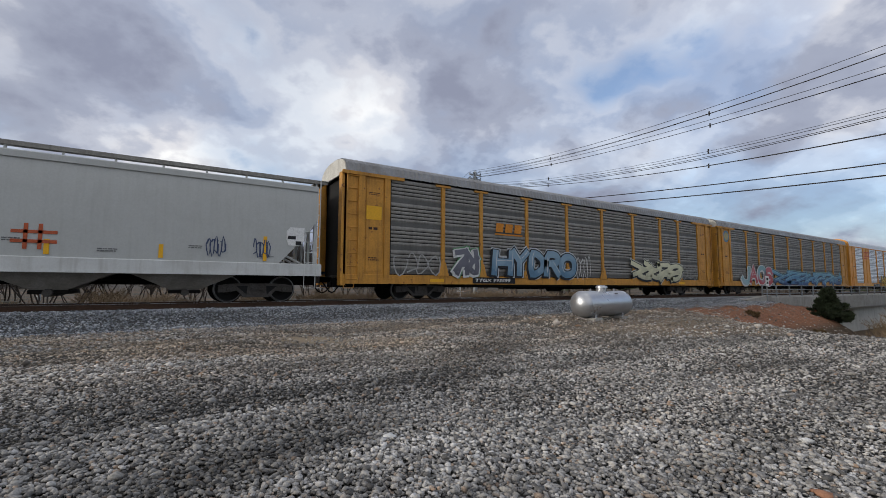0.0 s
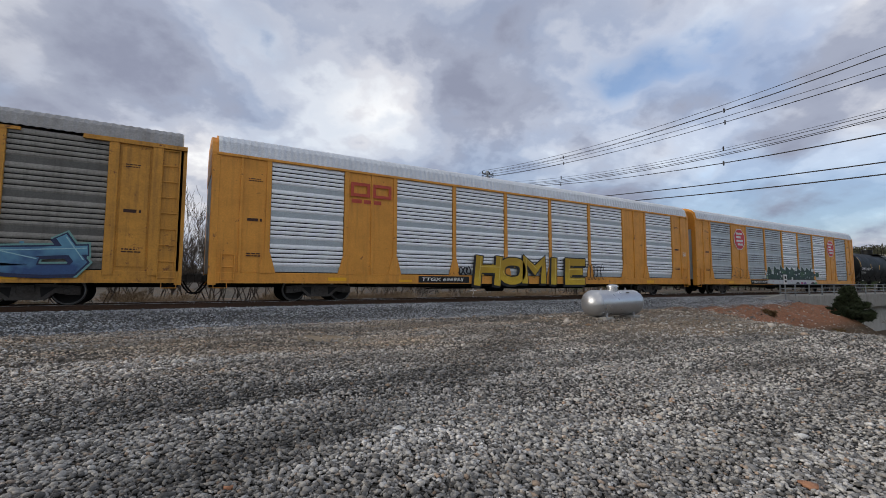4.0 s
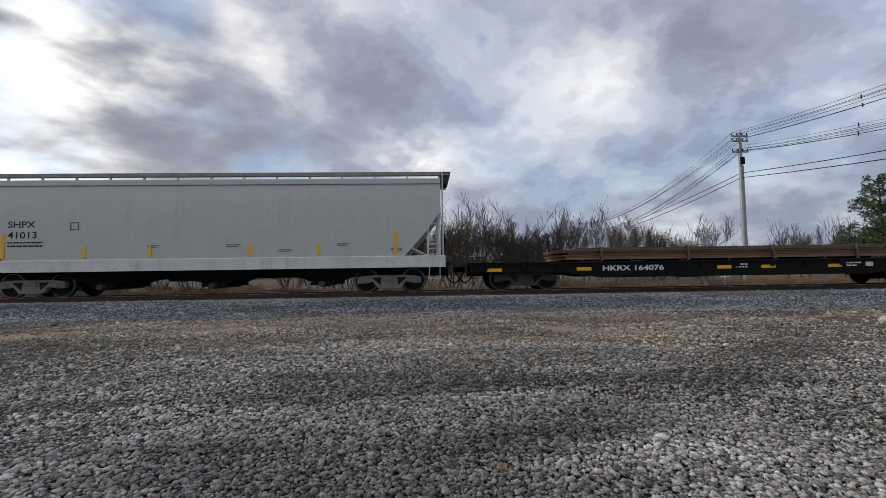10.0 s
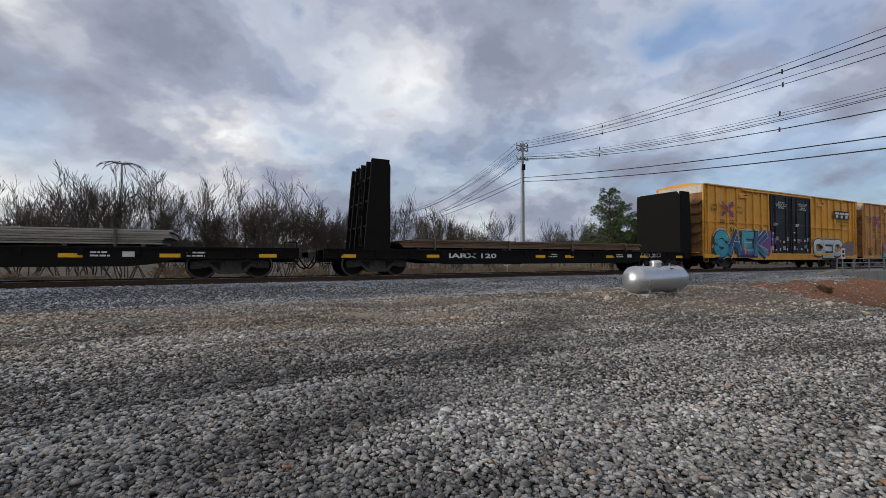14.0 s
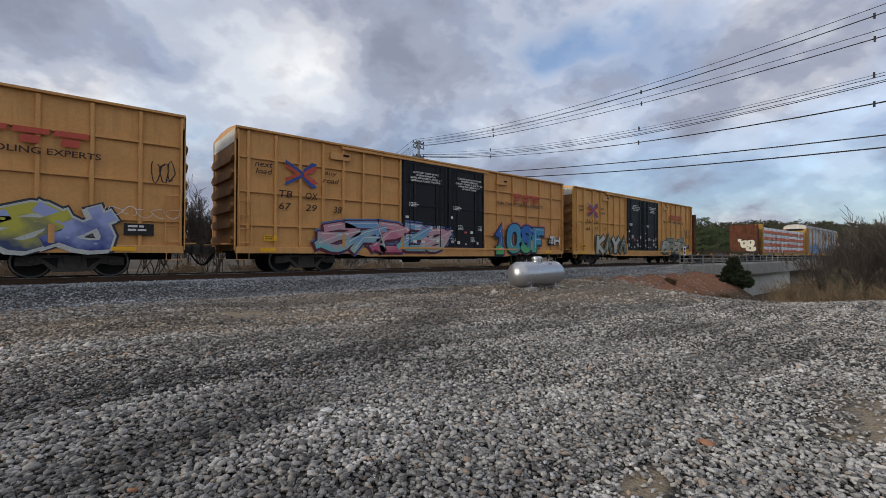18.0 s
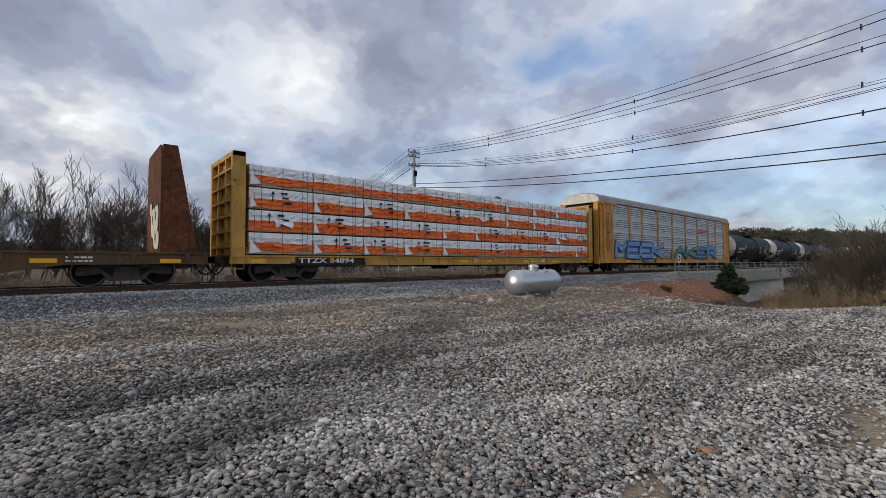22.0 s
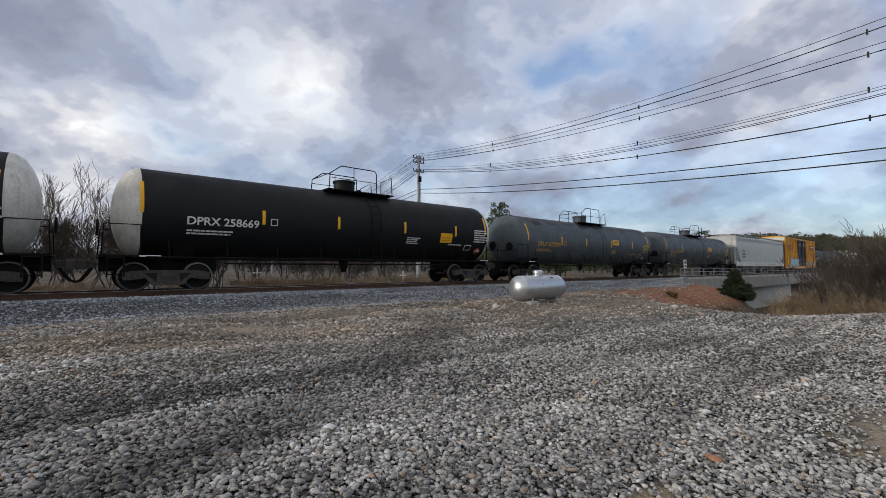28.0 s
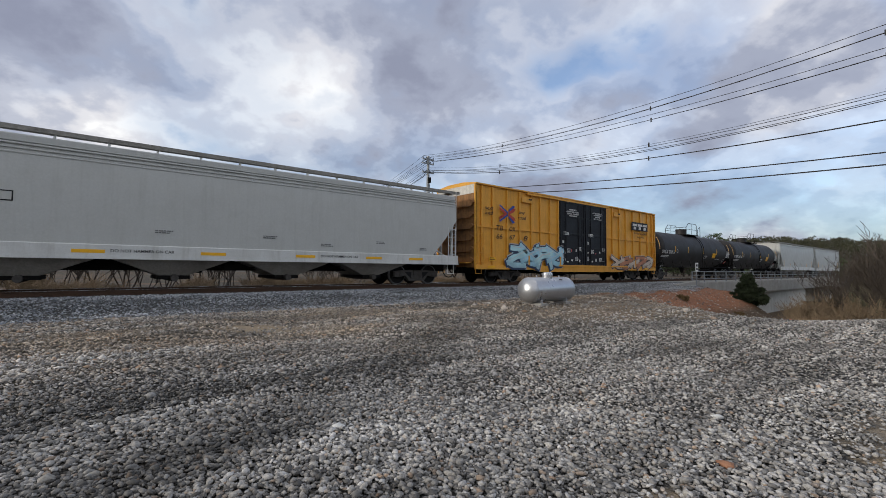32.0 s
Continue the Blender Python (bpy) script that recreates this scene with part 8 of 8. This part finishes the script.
for x, y, w, turn, mat, lab in ((19.7, 4.5, 1.5, 15, TXTR, "faded red board lying at the gravel's edge"), (21.5, 5.0, 1.2, -20, LUMBER, "old plank lying at the gravel's edge"), (22.3, 2.6, 1.0, 30, TIE, "broken dark tie lying at the gravel's edge")):
    b = part("board", Geo().slab(-w / 2, w / 2, -0.14, 0.14, 0, 0.06, 0.01), mat, at=pose(x, y, float(ground_z(x, y)) + 0.02, 0, 2, turn))
    tagged(b, lab, "board", "scrap by the creek")
for x, y, h in ((10.9, 35.5, 1.7), (23.0, 33.0, 1.4)):
    p = thing("marker_post", "thin white marker post with a crosspiece behind the track", "post", "marker posts", pose(x, y, float(ground_z(x, y))))
    part("post", Geo().box(-0.04, 0.04, -0.04, 0.04, -0.1, h), SIGNW, p)
    part("crosspiece", Geo().box(-0.35, 0.35, -0.03, 0.03, h - 0.45, h - 0.36), SIGNW, p)
wall = Geo().slab(-40, -5.5, 27.5, 27.9, -0.5, 0.7, 0.03)
tagged(part("retaining_wall", wall, MOSSY), "low stained concrete wall behind the track", "wall", kind="structure")


# ---- plants ----
def grow(rnd, start, aim, length, r, depth, out, spread=0.55, kids=3, lift=0.25, crook=0.16):
    """One branch and its twigs; out collects (points, radii, depth)."""
    pts, p, d = [Vector(start)], Vector(start), Vector(aim).normalized()
    for k in range(3):
        d = (d + Vector((rnd.uniform(-1, 1), rnd.uniform(-1, 1), rnd.uniform(-0.4, 0.8))) * crook).normalized()
        p = p + d * length / 3
        pts.append(p.copy())
    out.append((pts, [r, r * 0.85, r * 0.7, r * 0.5], depth))
    if depth == 0:
        return
    for k in range(kids + (1 if rnd.random() < 0.5 else 0)):
        at = pts[rnd.choice((1, 2, 2, 3))]
        side = Vector((rnd.uniform(-1, 1), rnd.uniform(-1, 1), rnd.uniform(-0.3, 0.6))) * spread
        grow(rnd, at, d + side + Vector((0, 0, lift)), length * rnd.uniform(0.55, 0.8), r * 0.58, depth - 1, out, spread, kids, lift, crook)


def bare_shrub(seed, height, stems, depth=3, spread=0.6, kids=3, thin=0.011, lift=0.25, crook=0.16, stout=1.0):
    rnd = random.Random(seed)
    out = []
    for s in range(stems):
        a = rnd.uniform(0, 2 * math.pi)
        lean = rnd.uniform(0.1, 0.5)
        grow(rnd, (0.25 * math.cos(a), 0.25 * math.sin(a), -0.1), (lean * math.cos(a), lean * math.sin(a), 1), height * rnd.uniform(0.34, 0.46), 0.055 * height / 6 * stout, depth, out, spread, kids, lift, crook)
    trunk, crown = Geo(), Geo()
    for pts, rs, d in out:
        if d >= depth - 1:
            trunk.tube(pts, rs, 5, caps=False)
        else:
            crown.tube(pts, [max(q, thin) for q in rs], 3, caps=False)
    return trunk, crown


def plant(name, label, category, group, trunk, crown, m1, m2, at):
    t = thing(name, label, category, group, at)
    part("trunk", trunk, m1, t)
    part("crown", crown, m2, t)
    return t


rnd = random.Random(404)
protos = []
for i, (h, stems, kids, spread) in enumerate(((8.4, 4, 3, 0.8), (7.6, 5, 3, 0.9), (9.6, 2, 3, 0.7), (6.8, 5, 3, 0.95))):
    tr, cr = bare_shrub(500 + i, h, stems, 4, spread, kids, 0.0115, lift=0.45, crook=0.3, stout=0.6)
    protos.append(plant("bare_shrub", "leafless grey-brown shrub with crooked branches behind the track", "shrub", "bare shrubs behind the track", tr, cr, BARK, TWIG, pose(-16 + 9 * i, 33 + i, -0.1)))
for k in range(84):
    x = -62 + 88 * (k + rnd.uniform(-0.3, 0.3)) / 84
    y = rnd.uniform(30, 44)
    if x > 12 and k % 3:
        continue
    sc = rnd.uniform(0.7, 1.0) * y / 37 * (1.0 if x < 12 else 0.6)
    copy_thing(protos[rnd.choice((0, 0, 1, 1, 3, 2))], pose(x, y, float(ground_z(x, y)) - 0.05, 0, 0, rnd.uniform(0, 360)) @ Matrix.Diagonal((sc * 1.15, sc * 1.15, sc, 1)))
for k in range(26):
    x, y = rnd.uniform(20, 70), rnd.uniform(48, 80)
    sc = rnd.uniform(0.8, 1.2)
    copy_thing(protos[rnd.choice((0, 1, 2))], pose(x, y, -0.1, 0, 0, rnd.uniform(0, 360)) @ Matrix.Diagonal((sc, sc, sc, 1)))
tr, cr = bare_shrub(540, 2.6, 7, 3, 1.3, 4, 0.007, lift=0.2, crook=0.45)
BRUSH = surface("russet_brush", (0.23, 0.168, 0.105), 0.95, random_tint=0.3, bump=0.0)
brush = plant("brush", "russet leafless brush on the creek bank", "shrub", "brush by the creek", tr, cr, BRUSH, BRUSH, pose(33, 4.5, float(ground_z(33, 4.5)) - 0.05))
for k in range(150):
    if k < 115:
        az, d = radians(rnd.uniform(85.5, 99)), rnd.uniform(34, 64)
    else:
        az, d = radians(rnd.uniform(82.0, 85.5)), rnd.uniform(44, 70)
    x, y = d * math.sin(az), d * math.cos(az)
    z = float(ground_z(x, y))
    # the thicket rises towards the south
    top = 1.6 + d * math.tan(radians(np.interp(math.degrees(az), (82, 84, 87, 96), (0.8, 3.0, 4.4, 5.5)))) * rnd.uniform(0.6, 1.0)
    if k % 8 == 1:
        sc = max((top - z) / 6.5, 0.2)
        copy_thing(protos[k % 4], pose(x, y, z - 0.05, 0, 0, rnd.uniform(0, 360)) @ Matrix.Diagonal((sc * 1.2, sc * 1.2, sc, 1)))
        continue
    sc = min(max((top - z) / 1.75, 0.25), 1.3)
    copy_thing(brush, pose(x, y, z - 0.05, 0, 0, rnd.uniform(0, 360)) @ Matrix.Diagonal((sc * 1.3, sc * 1.3, sc, 1)))
for x, y, sc in ((25.5, 9.4, 0.22), (27.2, 10.2, 0.2), (31.0, 6.6, 0.8), (32.5, 6.9, 0.95), (34.0, 6.2, 1.1), (35.5, 7.6, 1.1), (37.0, 6.4, 1.25), (38.5, 7.8, 1.2), (40.0, 7.0, 1.3), (42.0, 8.4, 1.2), (30.0, 5.9, 0.7), (33.0, 5.2, 1.05), (36.0, 5.0, 1.2), (44.0, 7.5, 1.35), (41.0, 5.8, 1.35)):
    copy_thing(brush, pose(x, y, float(ground_z(x, y)) - 0.03, 0, 0, 90 * sc) @ Matrix.Diagonal((sc, sc, sc * (0.6 if x < 29 else 1.25), 1)))
for k in range(110):
    x, y = rnd.uniform(-70, 36), rnd.uniform(22.5, 27)
    sc = rnd.uniform(0.4, 0.7)
    copy_thing(brush, pose(x, y, float(ground_z(x, y)) - 0.05, 0, 0, rnd.uniform(0, 360)) @ Matrix.Diagonal((sc, sc, sc, 1)))


SAPLING = surface("grey_green_twigs", (0.17, 0.165, 0.10), 0.9, random_tint=0.2, bump=0.0)
tr, cr = bare_shrub(560, 4.0, 2, 4, 0.75, 3, 0.008, crook=0.3)
sapling = plant("bare_sapling", "thin grey-green leafless sapling on the creek bank", "tree", "saplings by the creek", tr, cr, SAPLING, SAPLING, pose(45, 6.6, float(ground_z(45, 6.6)) - 0.1))
for x, y, sc in ((48, 5.5, 1.15), (43, 4.4, 1.0), (52, 7.2, 1.2), (38, 2.2, 1.05), (56, 4.0, 1.5)):
    copy_thing(sapling, pose(x, y, float(ground_z(x, y)) - 0.1, 0, 0, 77 * x) @ Matrix.Diagonal((sc, sc, sc, 1)))


for k in range(70):
    x, y = rnd.uniform(-60, 40), rnd.uniform(25, 36)
    sc = rnd.uniform(0.45, 0.7)
    copy_thing(brush, pose(x, y, float(ground_z(x, y)) - 0.05, 0, 0, rnd.uniform(0, 360)) @ Matrix.Diagonal((sc * 1.5, sc * 1.5, sc, 1)))


def tufts(name, seed, blobs, count, size, material):
    """Clumps of needles: small crossed blades scattered over soft balls (centre, radius)."""
    rs = np.random.RandomState(seed)
    vol = np.array([b[3] ** 2 for b in blobs])
    pick = rs.choice(len(blobs), count, p=vol / vol.sum())
    d = rs.normal(size=(count, 3))
    d /= np.linalg.norm(d, axis=1)[:, None]
    rad = rs.uniform(0.45, 1.05, count) ** 0.7
    b = np.array(blobs)[pick]
    c = b[:, :3] + d * (b[:, 3] * rad)[:, None] * np.array([1, 1, 0.75])
    n = 3
    verts, sz = [], size * rs.uniform(0.6, 1.3, count)
    a = d + rs.normal(0, 0.5, (count, 3)) + np.array([0, 0, 0.35])
    a /= np.linalg.norm(a, axis=1)[:, None]
    out = np.empty((count, n, 3, 3))
    for k in range(n):
        w = np.cross(a, rs.normal(size=(count, 3)))
        w /= np.linalg.norm(w, axis=1)[:, None] + 1e-9
        out[:, k, 0], out[:, k, 1], out[:, k, 2] = c - w * (sz * 0.3)[:, None], c + w * (sz * 0.3)[:, None], c + (a * 1.0 + w * 0.6) * sz[:, None]
    me = bpy.data.meshes.new(name)
    m = count * n
    me.vertices.add(m * 3)
    me.vertices.foreach_set("co", out.astype(np.float32).ravel())
    me.loops.add(m * 3)
    me.loops.foreach_set("vertex_index", np.arange(m * 3, dtype=np.int32))
    me.polygons.add(m)
    me.polygons.foreach_set("loop_start", np.arange(m, dtype=np.int32) * 3)
    me.update(calc_edges=True)
    me.materials.append(material)
    return me


def pine(seed, h, low=0.35, width=0.28):
    rnd = random.Random(seed)
    trunk = Geo().tube([(0, 0, -0.2), (rnd.uniform(-0.1, 0.1), 0, h * 0.5), (rnd.uniform(-0.2, 0.2), 0, h * 0.97)], [0.018 * h, 0.013 * h, 0.003 * h], 7)
    blobs = []
    for k in range(90):
        t = low + (0.98 - low) * rnd.random()
        a, reach = rnd.uniform(0, 6.28), h * width * (1.1 - t) ** 0.55 * rnd.uniform(0.3, 1.05)
        z = h * t
        tip = (reach * math.cos(a), reach * math.sin(a), z + reach * 0.3)
        trunk.tube([(0, 0, z - reach * 0.15), tip], [0.006 * h, 0.002 * h], 4)
        blobs.append((*tip, h * 0.034 * rnd.uniform(0.6, 1.3)))
        if rnd.random() < 0.6:
            blobs.append((tip[0] * 0.7 + rnd.uniform(-0.3, 0.3), tip[1] * 0.7 + rnd.uniform(-0.3, 0.3), tip[2] - 0.1, h * 0.028))
    return trunk, tufts("needles", seed, blobs, 4600, h * 0.017, NEEDLE)


pines = []
for i, (x, y, h) in enumerate(((47.0, 43.0, 11.0), (57.5, 45.5, 9.6))):
    tr, cr = pine(600 + i, h, 0.12 if i else 0.2, 0.36)
    pines.append(plant("pine_tree", "dark green pine tree behind the track", "tree", "pines behind the track", tr, cr, BARK, NEEDLE, pose(x, y, -0.2)))
for x, y, s in ((53.5, 47, 0.95), (60.5, 50, 0.85), (64, 47, 0.75), (68, 50, 0.8), (49.5, 49, 0.6), (73, 52, 0.8), (55, 52, 0.7), (-53, 59, 0.95), (-50, 61, 0.8), (47.5, 43, 0.7), (55.5, 43.5, 0.85), (62, 44, 0.8), (66, 46, 0.7), (50.8, 41.5, 0.6), (80, 56, 0.75), (88, 60, 0.8)):
    copy_thing(pines[rnd.randint(0, 1)], pose(x, y, -0.3, 0, 0, rnd.uniform(0, 360)) @ Matrix.Diagonal((s, s, s, 1)))

# the pine wood past the bridge
for k in range(40):
    az, d = radians(57.5 + 24 * (k + rnd.uniform(-0.4, 0.4)) / 40), rnd.uniform(135, 175)
    q = rnd.uniform(0.75, 1.15) * (1.0 if k < 26 else 0.72)
    copy_thing(pines[k % 2], pose(d * math.sin(az), d * math.cos(az), -0.6, 0, 0, rnd.uniform(0, 360)) @ Matrix.Diagonal((q * 1.25, q * 1.25, q, 1)))

# dark evergreen bush below the bridge
b = thing("cedar_bush", "dark green cedar bush on the creek bank by the bridge", "bush", "cedars by the creek", pose(36.4, 10.6, float(ground_z(36.4, 10.6)) - 0.25))
b.scale = (0.72, 0.72, 0.7)
cl = []
for k in range(46):
    zz = 0.15 + 2.75 * (k / 46) ** 1.15
    reach = 1.5 * (1 - zz / 3.4) * rnd.uniform(0.4, 1.35)
    cl.append((reach * math.cos(k * 2.4), reach * math.sin(k * 2.4), zz + rnd.uniform(-0.1, 0.1), 0.36 - 0.06 * zz))
part("trunk", Geo().tube([(0, 0, -0.2), (0, 0, 2.4)], [0.07, 0.02], 6), BARK, b)
part("crown", tufts("needles", 611, cl, 7000, 0.2, CEDAR), CEDAR, b)
for x, y, s in ((60.5, 10.0, 0.9), (47.0, 6.0, 0.85)):
    copy_thing(b, pose(x, y, float(ground_z(x, y)) - 0.1, 0, 0, 70 * s))

rs2 = random.Random(88)
for k in range(34):
    if k < 4:
        x, y, q = 25.5 + 2.2 * k + rs2.uniform(-0.5, 0.5), 9.6 + rs2.uniform(0, 2.0), rs2.uniform(0.22, 0.36)
    else:
        az, d = radians(rs2.uniform(78.5, 93)), rs2.uniform(27, 42)
        x, y, q = d * math.sin(az), d * math.cos(az), rs2.uniform(0.5, 1.0)
    t = thing("dry_grass", "clump of dry tan grass on the creek bank", "grass", "dry grass on the bank", pose(x, y, float(ground_z(x, y)) - 0.05))
    cl = [(rs2.uniform(-0.9, 0.9) * q, rs2.uniform(-0.9, 0.9) * q, rs2.uniform(0.05, 0.5) * q, 0.45 * q) for _ in range(7)]
    part("blades", tufts("blades", 900 + k, cl, 420, 0.34 * q, DRYGRASS), DRYGRASS, t)

# thick trees at the western edge of the yard
VINES = surface("dull_vines", (0.055, 0.052, 0.036), 0.9, vary=0.3, random_tint=0.4, island=True, bump=0.0)
for i, (x, y, h) in enumerate(((-62, -3.5, 11.5), (-70, -1.0, 9.0), (-58, -6.5, 12.5), (-82, 0.5, 9.0), (-96, 1.5, 9.5))):
    tr, cr = bare_shrub(650 + i, h, 5, 4, 0.75, 3, 0.03)
    t = plant("bare_tree", "dark tangled leafless tree at the edge of the yard", "tree", "trees at the edge of the yard", tr, cr, BARK, TWIG, pose(x, y, 0.1))
    if i < 4:
        cl = [(rnd.uniform(-2.5, 2.5), rnd.uniform(-2.5, 2.5), rnd.uniform(0.5, h * 0.55), rnd.uniform(0.9, 1.6)) for _ in range(14)]
        part("ivy", tufts("leaves", 655 + i, cl, 2600, 0.3, VINES), VINES, t)


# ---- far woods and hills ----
# distance haze is put into this colour: paler and greyer than nearer woods
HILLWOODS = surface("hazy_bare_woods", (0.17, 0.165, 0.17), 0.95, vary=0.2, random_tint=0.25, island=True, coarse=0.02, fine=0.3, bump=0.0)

def ridge(name, label, az0, az1, dist, heights, seed, material, depth=160):
    """A wooded rise seen far off: a sloping body of ground under many crowns."""
    rs = np.random.RandomState(seed)
    n = 60
    azs = np.radians(np.linspace(az0, az1, n))
    hs = np.interp(np.linspace(0, 1, n), np.linspace(0, 1, len(heights)), heights)
    rows = []
    for q, k in ((0.0, 0.0), (0.35, 0.55), (0.8, 0.95), (1.0, 1.0), (1.6, 0.9)):
        rows.append([((dist + depth * q) * math.sin(a), (dist + depth * q) * math.cos(a), -1 + h * k * 0.8) for a, h in zip(azs, hs)])
    hill = tagged(part(name, Geo().sheet(rows), material, smooth=180), label, "hill", kind="structure")
    blobs = []
    for k in range(700):
        s = rs.uniform(0, 1)
        q = rs.uniform(0, 1.05)
        a, h = np.interp(s, np.linspace(0, 1, n), azs), np.interp(s, np.linspace(0, 1, n), hs)
        kk = np.interp(q, (0, 0.35, 0.8, 1.05), (0, 0.55, 0.95, 1.0))
        d = dist + depth * q
        size = rs.uniform(2.2, 4.6)
        blobs.append((d * math.sin(a), d * math.cos(a), -1 + h * kk * 0.8 + size * 0.9, size))
    crowns = tufts("crowns", seed, blobs, 44000, 1.1, material)
    tagged(new("far_woods", crowns), "mixed winter woods on the far rise", "woods", kind="stuff")


ridge("hill_east", "wooded rise beyond the bridge", 40, 92, 230, [10, 14, 18, 21, 24, 25, 20, 16], 701, WOODS)
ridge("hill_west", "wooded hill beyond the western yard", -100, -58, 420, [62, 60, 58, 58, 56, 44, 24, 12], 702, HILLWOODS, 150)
ridge("hill_north", "low woods far behind the track", -60, 44, 170, [9, 8, 7, 8, 8, 9, 8, 8], 703, GREYWOODS)


# ---- what moves ----
def motions():
    for car, middle in CARS:
        walk(car, [(t, pose(middle - SPEED * (t - 10), TRACK_Y, RAIL_Z)) for t in (0, 8, 16, 24, 32)])
    # every wheel rolls: one turn for each run of the tread; alike wheelsets share one set of keys
    for (k, r), sets in WHEELSETS.items():
        first = sets[0]
        step = 1 / FPS
        walk(first, [(i * step, pose(k, 0, r, 0, -math.degrees(SPEED * i * step / r) % 360, 0)) for i in range(32 * FPS + 1)])
        for other in sets[1:]:
            other.rotation_mode = "QUATERNION"
            keys = other.animation_data_create()
            keys.action = first.animation_data.action
            keys.action_slot = first.animation_data.action_slot


motions()
